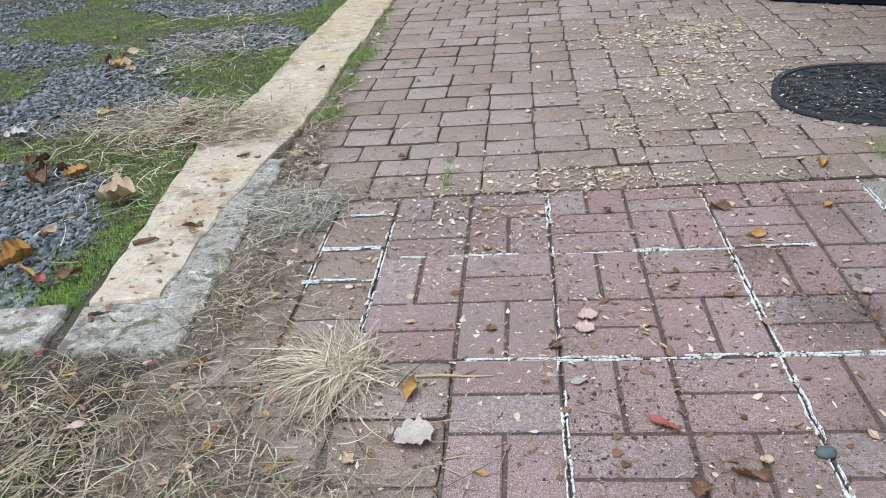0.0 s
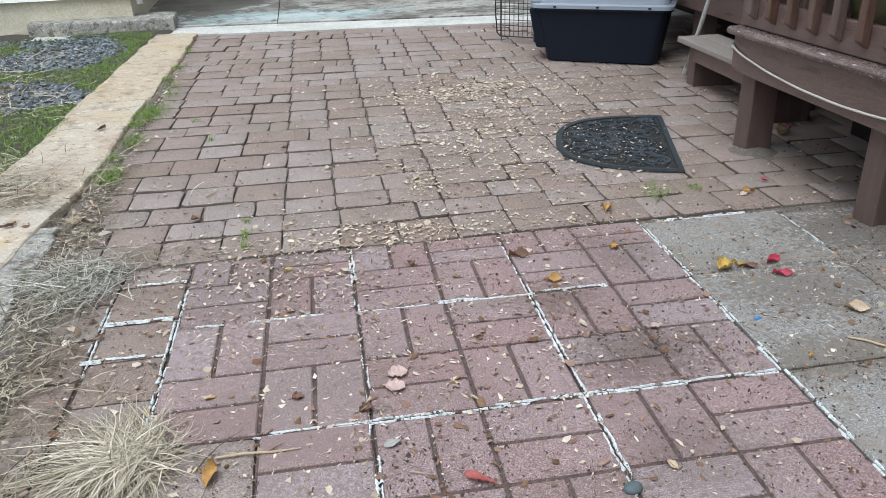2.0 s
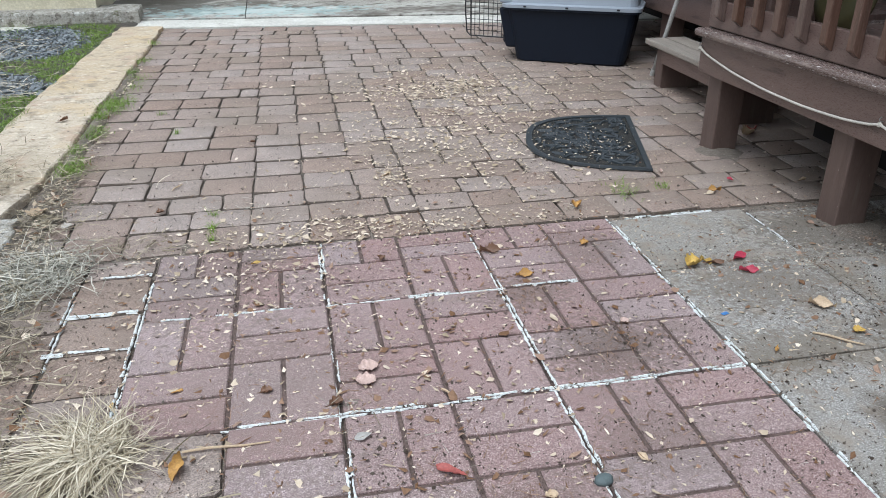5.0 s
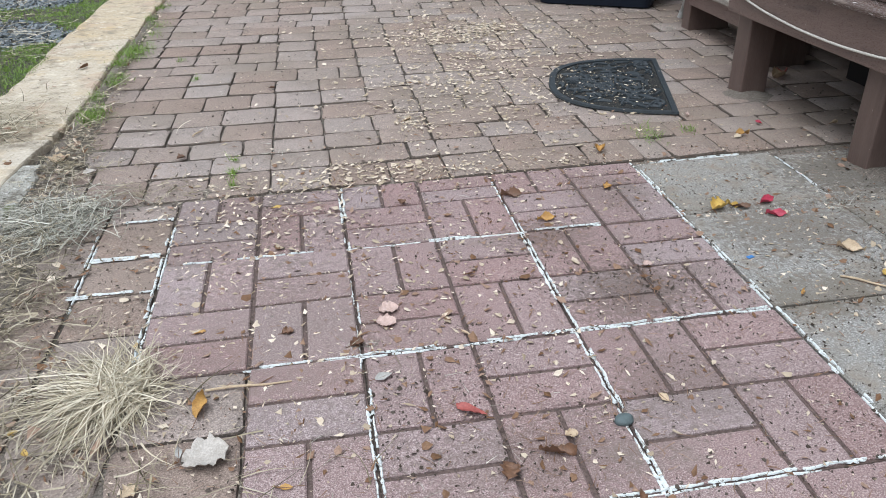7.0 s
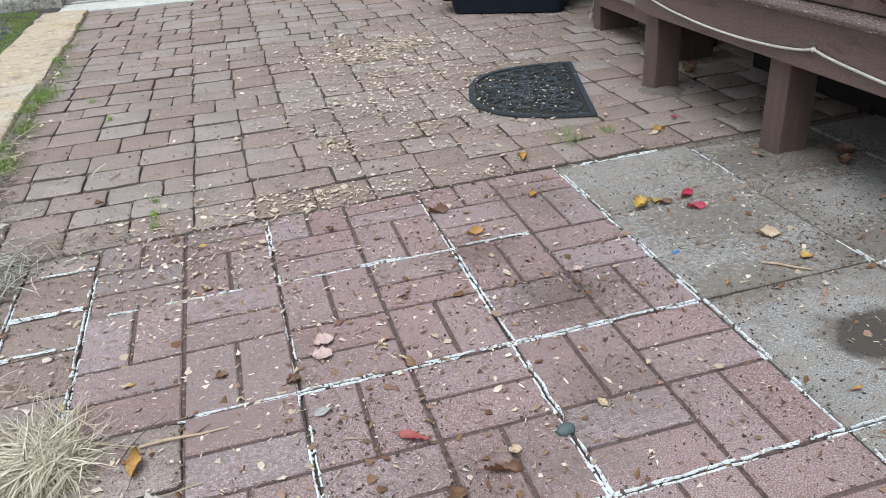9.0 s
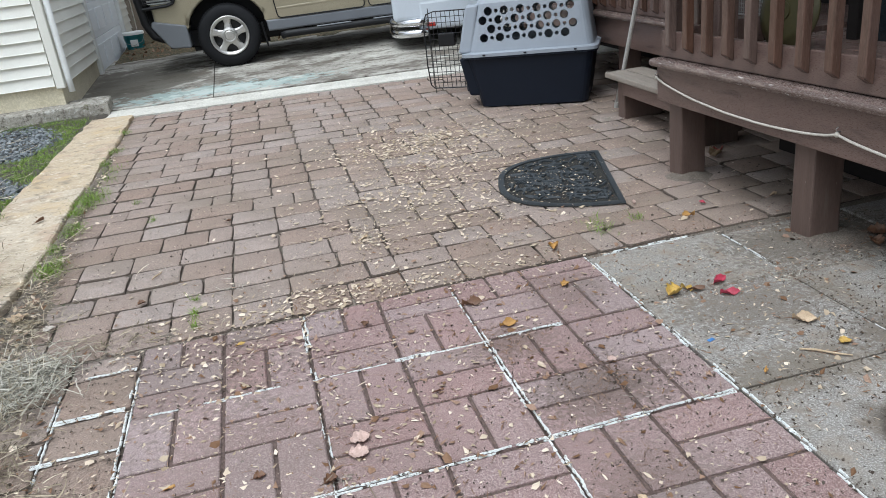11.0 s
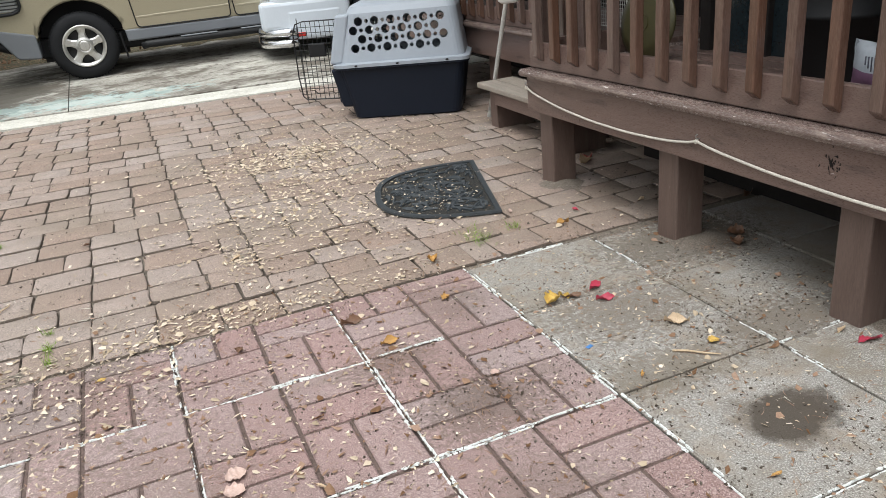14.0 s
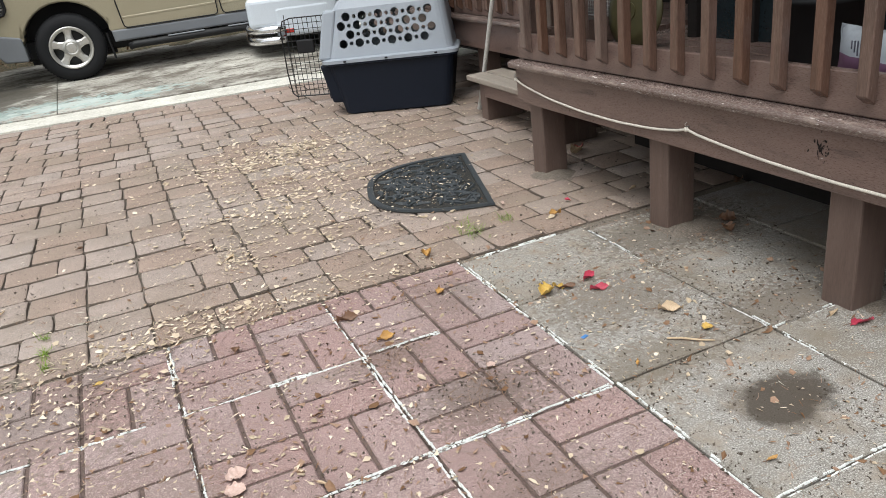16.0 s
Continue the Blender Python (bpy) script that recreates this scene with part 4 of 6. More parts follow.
ob_cut = new("cutter", mesh_of(cut, "cutter", M_CARRIER_GREY))
ob_cut.matrix_basis = carrier.matrix_basis
ob_hol = new("hollow", mesh_of(hollow, "hollow", M_CARRIER_GREY))
ob_hol.matrix_basis = carrier.matrix_basis
for cutter in (ob_hol, ob_cut):
    md = ob_top.modifiers.new("vents", "BOOLEAN")
    md.operation, md.object, md.solver = "DIFFERENCE", cutter, "EXACT"
bpy.context.view_layer.update()
done = bpy.data.meshes.new_from_object(ob_top.evaluated_get(bpy.context.evaluated_depsgraph_get()))
ob_top.modifiers.clear()
ob_top.data = done
bpy.data.objects.remove(ob_cut)
bpy.data.objects.remove(ob_hol)
bm = bmesh.new()
tube(bm, [(0.36, W_ / 2, 0.868), (0.37, W_ / 2, 0.90), (0.42, W_ / 2, 0.912), (0.52, W_ / 2, 0.912), (0.57, W_ / 2, 0.90), (0.58, W_ / 2, 0.868)], 0.014, 8)
part("carry_handle", bm, M_BLACKPLASTIC, carrier, "black carrying handle")
for x in (0.1, 0.42, 0.80):
    part("latch", boxed((x, -0.072, 0.422), (x + 0.022, -0.058, 0.434), 0.003), M_BLACKPLASTIC, carrier, "small black fastener")
for z, zt in ((0.44, 0.80), (0.10, 0.405)):
    part("side_post", boxed((-0.105, -0.005, z), (0.0, 0.075, zt), 0.018, 2, Matrix(((1, 0, 0.22 if z > 0.4 else -0.18, -0.097 if z > 0.4 else 0.073), (0, 1, 0.12 if z > 0.4 else -0.1, -0.053 if z > 0.4 else 0.04), (0, 0, 1, 0), (0, 0, 0, 1)))), M_CARRIER_GREY if z > 0.4 else M_NAVY, carrier)
door = new("wire_door")
door.parent = carrier
door["label"] = "black wire door swung open"
DOORW, DOORH = 0.50, 0.66
hinge = pose(-0.06, W_ + 0.015, 0.055, 0, 0, 174)
outl = [(0, 0.02), (0.02, 0), (DOORW - 0.04, 0), (DOORW - 0.01, 0.03), (DOORW + 0.005, 0.2), (DOORW, DOORH - 0.1), (DOORW - 0.03, DOORH - 0.02), (DOORW - 0.1, DOORH), (0.06, DOORH), (0.01, DOORH - 0.03)]
bm = bmesh.new()
tube(bm, [(x, 0, z) for x, z in outl + outl[:2]], 0.0058, 6)
bm.transform(hinge)
part("door_frame", bm, M_BLACKWIRE, door)
bm = bmesh.new()
for k in range(1, 12):
    x = k * DOORW / 12
    tube(bm, [(x, 0, 0.002), (x, 0, DOORH - (0.02 if x > DOORW - 0.06 else 0.002))], 0.0029, 5)
for k in range(1, 14):
    z = k * DOORH / 14
    tube(bm, [(0.003, 0.003, z), (DOORW - (0.0 if z < DOORH - 0.1 else 0.02), 0.003, z)], 0.0029, 5)
bm.transform(hinge)
part("door_mesh", bm, M_BLACKWIRE, door)
bm = boxed((DOORW * 0.45, -0.025, DOORH * 0.55), (DOORW * 0.75, 0.012, DOORH * 0.72), 0.01, 2)
bm.transform(hinge)
part("door_latch", bm, M_BLACKPLASTIC, door, "black plastic squeeze latch")
bm = bmesh.new()
tube(bm, [(DOORW - 0.05, 0, -0.04), (DOORW - 0.05, 0, DOORH + 0.03)], 0.0035, 6)
bm.transform(hinge)
part("lock_rod", bm, M_BLACKWIRE, door)

# ---- half-round rubber mat ----
rubber = thing("door_mat", "half-round black rubber door mat with a cut scroll pattern", "mat", m=pose(1.80, 3.925, 0.001, 0, 0, 73.2))
# its own frame: x along the straight edge, +y into the curve
HW, DP = 0.478, 0.625


def mat_edge(u, inset=0.0):
    """Half-oval outline, u from 0 to 1 round the curved side."""
    a = math.pi * u
    c, s_ = math.cos(a), math.sin(a)
    return ((HW - inset) * math.copysign(abs(c) ** 0.72, c), (DP - inset) * s_ ** 0.80)


bm = bmesh.new()
outer = [mat_edge(k / 48) for k in range(49)]
extrude(bm, outer, 0.0, 0.005)
part("backing", bm, M_RUBBER_LOW, rubber)
bm = bmesh.new()
outer = [(x, y - 0.0) for x, y in outer]
inner = [(x * 0.935, 0.028 + y * 0.90) for x, y in outer]
k = len(outer)
for (z0, z1) in ((0.004, 0.015),):
    ob_, ib_ = [bm.verts.new((x, y, z0)) for x, y in outer], [bm.verts.new((x, y, z0)) for x, y in inner]
    ot_, it_ = [bm.verts.new((x * 0.995, y * 0.995 + 0.001, z1)) for x, y in outer], [bm.verts.new((x, y, z1 - 0.002)) for x, y in inner]
    for q in range(k):
        n_ = (q + 1) % k
        bm.faces.new((ob_[q], ob_[n_], ot_[n_], ot_[q]))
        bm.faces.new((ot_[q], ot_[n_], it_[n_], it_[q]))
        bm.faces.new((it_[q], it_[n_], ib_[n_], ib_[q]))
part("rim", bm, M_RUBBER, rubber, "raised rubber rim")
bm = bmesh.new()
rs = random.Random(3)


def inside(x, y):
    return y > 0.045 and (abs(x) / (HW - 0.05)) ** 2.6 + (y / (DP - 0.05)) ** 2.4 < 1


for k in range(250):
    x, y = rs.uniform(-HW, HW), rs.uniform(0.03, DP)
    if not inside(x, y):
        continue
    a = 4.5 * n2(x, y, 3.2, 4) + math.pi / 2 * (k % 3 == 0)
    bend = rs.uniform(-9, 9)
    pts = []
    px, py = x, y
    for q in range(7):
        pts.append((px, py, 0.008))
        px += 0.016 * math.cos(a)
        py += 0.016 * math.sin(a)
        a += bend * 0.06
        if not inside(px, py):
            break
    if len(pts) > 2:
        tube(bm, pts, [0.006 + 0.0045 * math.sin(math.pi * (q + 0.6) / (len(pts) + 0.2)) for q in range(len(pts))], 5)
part("scrollwork", bm, M_RUBBER, rubber, "raised rubber scrolls")["kind"] = "stuff"

# ---- shed, bucket, cars ----
shed = thing("shed", "cream vinyl-sided shed with a white roller door", "shed", kind="structure")
SX, SY = -1.90, 8.78
part("wall_core", boxed((-6.0, SY + 0.02, 0.0), (SX - 0.075, 15.3, 3.0)), M_SIDING, shed)
part("wall_sheathing", boxed((SX - 0.074, SY + 0.03, 0.33), (SX, 11.03, 3.0)), M_SIDING, shed)
part("wall_sheathing", boxed((SX - 0.074, 14.04, 0.1), (SX, 15.3, 3.0)), M_SIDING, shed)
part("footing", boxed((-6.02, SY + 0.01, -0.05), (SX - 0.012, 11.05, 0.33)), M_FOOTING, shed, "bare yellowish plywood footing")


def clapboard(parent, a, b, z0, z1, out, lap=0.115):
    """Overlapping siding boards along a wall from a to b, each proud at its foot."""
    a, b, out = Vector((*a, 0)), Vector((*b, 0)), Vector((*out, 0))
    z = z0
    while z < z1:
        bm = bmesh.new()
        vs = []
        for p in (a, b):
            vs.append([bm.verts.new(p + Vector((0, 0, z))), bm.verts.new(p + out * 0.032 + Vector((0, 0, z))),
                       bm.verts.new(p + out * 0.028 + Vector((0, 0, z + 0.006))), bm.verts.new(p + out * 0.004 + Vector((0, 0, z + lap))), bm.verts.new(p + Vector((0, 0, z + lap)))])
        k = 5
        for q in range(k):
            bm.faces.new((vs[0][q], vs[0][(q + 1) % k], vs[1][(q + 1) % k], vs[1][q]))
        bm.faces.new(vs[0][::-1])
        bm.faces.new(vs[1])
        bmesh.ops.recalc_face_normals(bm, faces=list(bm.faces))
        part("siding_board", bm, M_SIDING, parent)
        z += lap


clapboard(shed, (SX, SY + 0.06), (SX, 11.02), 0.33, 2.9, (1, 0))
clapboard(shed, (SX, 14.05), (SX, 15.2), 0.16, 2.9, (1, 0))
clapboard(shed, (-6.0, SY), (SX - 0.06, SY), 0.33, 2.9, (0, -1))
part("corner_trim", boxed((SX - 0.05, SY - 0.033, 0.30), (SX + 0.033, SY + 0.05, 3.0), 0.006), M_SIDING, shed)
bm = bmesh.new()
tube(bm, [(SX + 0.075, SY + 0.02, 3.0), (SX + 0.075, SY + 0.02, 0.40), (SX + 0.078, SY + 0.015, 0.25)], 0.031, 12)
part("downpipe", bm, M_TRIM, shed, "white round downpipe at the corner", smooth=True)
part("door_jamb", boxed((SX - 0.03, 11.03, 0.02), (SX + 0.035, 11.16, 3.0), 0.006), M_TRIM, shed)
part("door_jamb", boxed((SX - 0.03, 13.9, 0.1), (SX + 0.035, 14.04, 3.0), 0.006), M_TRIM, shed)
rd = new("roller_door")
rd.parent = shed
rd["label"] = "white panelled roller door"
for k in range(5):
    z0 = 0.09 + k * 0.45
    part("door_panel", boxed((SX - 0.06, 11.17, z0), (SX - 0.02, 13.89, z0 + 0.445), 0.006), M_DOORWHITE, rd)
    for q in range(4):
        y0 = 11.27 + q * 0.66
        part("panel_relief", boxed((SX - 0.021, y0, z0 + 0.08), (SX - 0.010, y0 + 0.54, z0 + 0.36), 0.006), M_DOORWHITE, rd)
part("gable_roof", boxed((-6.3, SY - 0.3, 3.0), (SX + 0.3, 15.5, 3.12), 0.02), M_DARKWOOD, shed)

stoop = part("concrete_stoop", rough_slab(((-1.47, 8.52), (-1.50, 8.98), (-2.9, 9.0), (-2.9, 8.6), (-2.1, 8.50)), -0.05, 0.135, 40, wob=0.02), M_CONC_MOSS)
tagged(stoop, "mossy low concrete stoop at the shed corner", "stoop", kind="structure")

pail = thing("pail", "teal plastic pail with a white lid by the shed", "pail", m=pose(-1.68, 13.3, drive_z(13)))
bm = bmesh.new()
lathe(bm, [(0.12, 0), (0.125, 0.01), (0.15, 0.27), (0.155, 0.27), (0.155, 0.285)], 28)
part("body", bm, M_TEAL, pail, smooth=True)
bm = bmesh.new()
lathe(bm, [(0.162, 0.27), (0.162, 0.305), (0.15, 0.312), (0.001, 0.312)], 28)
part("lid", bm, M_TRIM, pail, "white lid")
part("label_panel", boxed((-0.05, -0.152, 0.1), (0.06, -0.128, 0.2), 0.004), M_TRIM, pail, "pale label")
bm = bmesh.new()
tube(bm, [(-0.158, 0, 0.25), (-0.12, -0.12, 0.16), (0, -0.17, 0.12), (0.12, -0.12, 0.16), (0.158, 0, 0.25)], 0.004, 6)
part("bail", bm, M_STEEL, pail, "thin wire handle")


def wheel(parent, m, r=0.372, width=0.25):
    w = new("wheel")
    w.parent = parent
    w.matrix_basis = m
    bm = bmesh.new()
    prof = [(r * 0.60, -width / 2 + 0.012), (r * 0.66, -width / 2), (r * 0.86, -width / 2 - 0.004), (r * 0.96, -width / 2 + 0.03), (r, -width / 2 + 0.055), (r, width / 2 - 0.055), (r * 0.95, width / 2), (r * 0.6, width / 2)]
    rings = [[bm.verts.new((q * math.cos(math.tau * k / 48), q * math.sin(math.tau * k / 48), -z)) for k in range(48)] for q, z in prof]
    for a, b in zip(rings, rings[1:]):
        for k in range(48):
            bm.faces.new((a[k], a[(k + 1) % 48], b[(k + 1) % 48], b[k]))
    part("tyre", bm, M_TYRE, w, "black rubber tyre", smooth=True)
    bm = bmesh.new()
    for q in range(64):
        a = math.tau * q / 64
        box(bm, (r - 0.006, -0.006, -0.10), (r + 0.004, 0.006, 0.10), 0, 1, pose(0, 0, 0, 0, 0, math.degrees(a)))
    part("tread", bm, M_TYRE, w)
    bm = bmesh.new()
    lathe(bm, [(0.001, 0.03), (r * 0.5, 0.03), (r * 0.52, width / 2 - 0.03), (r * 0.60, width / 2 - 0.012), (r * 0.615, width / 2 - 0.004), (r * 0.60, width / 2 + 0.002), (r * 0.56, width / 2 - 0.012), (r * 0.53, 0.04), (r * 0.3, 0.038), (0.001, 0.038)], 48)
    rim = part("rim", bm, M_RIMDARK, w, "alloy rim", smooth=True)
    for q in range(5):
        bm = bmesh.new()
        r0, r1 = r * 0.15, r * 0.585
        vs = []
        for rr, hw, z in ((r0, 0.052, width / 2 - 0.012), (r * 0.38, 0.036, width / 2 - 0.018), (r1, 0.052, width / 2 - 0.014)):
            vs.append([bm.verts.new((rr, -hw, 0.05)), bm.verts.new((rr, -hw, z - 0.008)), bm.verts.new((rr, -hw * 0.6, z)), bm.verts.new((rr, hw * 0.6, z)), bm.verts.new((rr, hw, z - 0.008)), bm.verts.new((rr, hw, 0.05))])
        for a, b in zip(vs, vs[1:]):
            for e in range(5):
                bm.faces.new((a[e], a[e + 1], b[e + 1], b[e]))
        bm.transform(pose(0, 0, 0, 0, 0, 90 + q * 72))
        bmesh.ops.recalc_face_normals(bm, faces=list(bm.faces))
        part("spoke", bm, M_ALLOY, rim)
    bm = bmesh.new()
    lathe(bm, [(r * 0.515, width / 2 - 0.03), (r * 0.555, width / 2 - 0.008), (r * 0.63, width / 2 - 0.006), (r * 0.625, width / 2 + 0.006), (r * 0.58, width / 2 + 0.004), (r * 0.515, width / 2 - 0.03)], 48, None, False)
    part("rim_lip", bm, M_ALLOY, rim, smooth=True)
    bm = bmesh.new()
    lathe(bm, [(r * 0.265, width / 2 - 0.03), (r * 0.255, width / 2 - 0.004), (r * 0.19, width / 2 + 0.006), (r * 0.16, width / 2 + 0.002), (r * 0.13, width / 2 + 0.008), (0.001, width / 2 + 0.010)], 28)
    part("hub_cap", bm, M_ALLOY, rim)
    return w


def smooth_outline(pts, r=0.05, seg=4):
    """Rounds the corners of a closed outline."""
    out = []
    k = len(pts)
    for i in range(k):
        p0, p1, p2 = Vector(pts[i - 1]), Vector(pts[i]), Vector(pts[(i + 1) % k])
        q = min(r, (p0 - p1).length * 0.45, (p2 - p1).length * 0.45)
        a, b = p1 + (p0 - p1).normalized() * q, p1 + (p2 - p1).normalized() * q
        for e in range(seg + 1):
            u = e / seg
            c = a * (1 - u) ** 2 + p1 * 2 * u * (1 - u) + b * u * u
            out.append((c.x, c.y))
    return out


def arch(cx, cz, r, a0, a1, k=16):
    return [(cx + r * math.cos(radians(a0 + (a1 - a0) * q / k)), cz + r * math.sin(radians(a0 + (a1 - a0) * q / k))) for q in range(k + 1)]


def side_panel(outline, y0, y1, bevel=0.02):
    """A body panel: an (x, z) outline with depth from y0 to y1, its near edge rounded."""
    bm = bmesh.new()
    lo = [bm.verts.new((x, y0, z)) for x, z in outline]
    f = bm.faces.new(lo)
    r_ = bmesh.ops.extrude_face_region(bm, geom=[f])
    bmesh.ops.translate(bm, vec=(0, y1 - y0, 0), verts=[g for g in r_["geom"] if isinstance(g, bmesh.types.BMVert)])
    bmesh.ops.recalc_face_normals(bm, faces=list(bm.faces))
    if bevel:
        es = [e for e in bm.edges if all(abs(v.co.y - y0) < 1e-5 for v in e.verts)]
        bmesh.ops.bevel(bm, geom=es, offset=bevel, segments=3, affect="EDGES", profile=0.5)
    return bm


CY = 10.12
ZG = 0.09
truck = thing("pickup_truck", "tan four-door pickup truck with grey lower cladding", "pickup truck", m=pose(-0.19, CY, ZG, 0, 0, -1.5))
R_ = 0.372
WB = 3.2
w1 = wheel(truck, pose(0, 0.135, R_, 90, 0, 0))
w2 = wheel(truck, pose(WB, 0.135, R_, 90, 0, 0))
for x in (0, WB):
    wheel(truck, pose(x, 1.60, R_, 90, 0, 180) @ pose(0, 0, 0, 0, 180, 0))
fa, ra = arch(0, R_ + 0.02, 0.475, 185, -5), arch(WB, R_ + 0.02, 0.475, 185, -5)
body = [(-0.82, 0.55)] + [(-0.475, 0.50)] + fa[1:-1] + [(0.475, 0.47), (2.72, 0.47)] + ra[1:-1] + [(WB + 0.475, 0.5), (WB + 1.05, 0.5), (WB + 1.05, 0.98), (WB + 0.4, 1.0), (0.5, 1.10), (-0.45, 1.07), (-0.74, 1.03), (-0.84, 0.97)]
part("body_side", side_panel(body, 0.02, 1.72, 0.035), M_TAN, truck, "tan metallic painted body")
lower = smooth_outline([(-0.76, 0.40), (-0.70, 0.31), (-0.46, 0.29), (-0.472, 0.555), (-0.85, 0.645), (-0.875, 0.58)], 0.03)
part("front_cladding", side_panel(lower, 0.0, 1.74, 0.02), M_GREYCLAD, truck, "grey plastic bumper cladding")
part("sill_cladding", side_panel([(0.475, 0.36), (2.74, 0.36), (2.73, 0.49), (0.46, 0.49)], 0.005, 1.73, 0.02), M_GREYCLAD, truck, "grey plastic sill cladding")
part("rear_cladding", side_panel([(WB + 0.475, 0.32), (WB + 1.02, 0.36), (WB + 1.02, 0.52), (WB + 0.465, 0.52)], 0.0, 1.74, 0.02), M_GREYCLAD, truck)
for x0, x1 in ((0.56, 1.68), (1.69, 2.66)):
    d_ = new("door")
    d_.parent = truck
    ol = smooth_outline([(x0 + 0.05, 0.50), (x1, 0.50), (x1, 0.985), (x0, 0.985)], 0.05)
    part("door_skin", side_panel(ol, 0.008, 0.03, 0.008), M_TAN, d_)
    gap = bmesh.new()
    tube(gap, [(x_, 0.007, z_) for x_, z_ in ol + ol[:1]], 0.0075, 6)
    part("door_gap", gap, M_BLACKPLASTIC, d_, "dark gap round the door")
    part("door_crease", side_panel([(x0 + 0.06, 0.60), (x1 - 0.01, 0.62), (x1 - 0.01, 0.645), (x0 + 0.05, 0.625)], 0.0045, 0.02, 0.006), M_TAN, d_)
    part("door_handle", side_panel(smooth_outline([(x1 - 0.24, 0.90), (x1 - 0.09, 0.90), (x1 - 0.09, 0.935), (x1 - 0.24, 0.935)], 0.01), -0.012, 0.02, 0.006), M_GREYCLAD, d_)
liner = [(math.cos(radians(a)) * 0.475, R_ + 0.02 + math.sin(radians(a)) * 0.475) for a in range(-5, 186, 10)]
for cx in (0, WB):
    bm = bmesh.new()
    for (xa, za), (xb, zb) in zip(liner, liner[1:]):
        q = [bm.verts.new(p) for p in ((cx + xa, 0.04, za), (cx + xb, 0.04, zb), (cx + xb, 0.45, zb), (cx + xa, 0.45, za))]
        bm.faces.new(q)
    part("wheel_well", bm, M_BLACKPLASTIC, truck)
    bm = bmesh.new()
    box(bm, (cx - 0.47, 0.44, 0.2), (cx + 0.47, 0.46, 0.86))
    part("inner_fender", bm, M_BLACKPLASTIC, truck)
    part("mud_flap", boxed((cx + 0.44, 0.03, 0.13), (cx + 0.46, 0.26, 0.42), 0.005, 1, pose(0, 0, 0, 0, -6, 0)), M_BLACKPLASTIC, truck, "black rubber mud flap")
bm = bmesh.new()
tube(bm, [(0.62, -0.10, 0.30), (0.68, -0.13, 0.315), (2.55, -0.13, 0.315), (2.62, -0.10, 0.30)], 0.042, 10)
part("running_board", bm, M_BLACKPLASTIC, truck, "black tubular running board", smooth=True)
for x in (0.95, 1.6, 2.3):
    part("step_bracket", boxed((x, -0.12, 0.29), (x + 0.05, 0.3, 0.34), 0.004), M_BLACKPLASTIC, truck)
for x in (1.05, 1.75):
    part("step_pad", boxed((x, -0.165, 0.352), (x + 0.42, -0.09, 0.362), 0.003), M_GREYCLAD, truck)
part("chassis", boxed((-0.5, 0.3, 0.26), (WB + 0.9, 1.5, 0.48), 0.02), M_BLACKPLASTIC, truck)
cabin = bmesh.new()
cab = [(0.45, 1.085), (1.05, 1.52), (1.3, 1.60), (2.5, 1.60), (2.7, 1.5), (2.78, 0.99)]
box_pts = [cabin.verts.new((x, 0.04 + 0.2 * max(0, z - 0.99), z)) for x, z in cab]
box_far = [cabin.verts.new((x, 1.70 - 0.2 * max(0, z - 0.99), z)) for x, z in cab]
cabin.faces.new(box_pts)
cabin.faces.new(box_far[::-1])
for q in range(len(cab)):
    n_ = (q + 1) % len(cab)
    cabin.faces.new((box_pts[q], box_far[q], box_far[n_], box_pts[n_]))
bmesh.ops.recalc_face_normals(cabin, faces=list(cabin.faces))
part("cabin", cabin, M_TAN, truck)
for ol in (((0.62, 1.03), (1.62, 1.03), (1.62, 1.5), (1.12, 1.5)), ((1.72, 1.03), (2.62, 1.03), (2.56, 1.48), (1.72, 1.5))):
    bm = bmesh.new()
    vs = [bm.verts.new((x, 0.034 + 0.2 * (z - 0.99), z)) for x, z in ol]
    vf = [bm.verts.new((x, 0.05 + 0.2 * (z - 0.99), z)) for x, z in ol]
    bm.faces.new(vs)
    for q in range(4):
        bm.faces.new((vs[q], vf[q], vf[(q + 1) % 4], vs[(q + 1) % 4]))
    part("side_window", bm, M_GLASSY, truck)
bm = bmesh.new()
vs = [bm.verts.new(p) for p in ((0.44, 0.12, 1.01), (0.44, 1.62, 1.01), (1.03, 1.52, 1.51), (1.03, 0.22, 1.51))]
bm.faces.new(vs)
part("windscreen", bm, M_GLASSY, truck)
# headlight and guard
part("headlight", side_panel(smooth_outline([(-0.86, 0.83), (-0.60, 0.82), (-0.56, 0.86), (-0.57, 0.985), (-0.86, 0.98)], 0.03), -0.005, 0.25, 0.015), M_LAMP, truck, "clear headlight with black guard bars")
for z in (0.855, 0.89, 0.925, 0.96):
    bm = bmesh.new()
    tube(bm, [(-0.90, -0.03, z - 0.005), (-0.85, -0.035, z), (-0.59, -0.02, z), (-0.565, 0.0, z)], 0.008, 6)
    part("guard_bar", bm, M_BLACKPLASTIC, truck)
bm = bmesh.new()
tube(bm, [(-0.57, -0.012, 0.82), (-0.54, -0.014, 0.87), (-0.545, -0.014, 0.985), (-0.60, -0.02, 1.01), (-0.90, -0.03, 1.0)], 0.018, 8)
tube(bm, [(-0.57, -0.012, 0.82), (-0.64, -0.02, 0.80), (-0.92, -0.03, 0.79)], 0.018, 8)
part("headlight_guard", bm, M_BLACKPLASTIC, truck)
bm = bmesh.new()
for y_ in (0.06, 0.5, 1.2, 1.66):
    tube(bm, [(-0.74, y_, 0.42), (-0.86, y_, 0.47), (-0.93, y_, 0.62), (-0.96, y_, 0.90), (-0.92, y_, 1.12)], 0.05, 10)
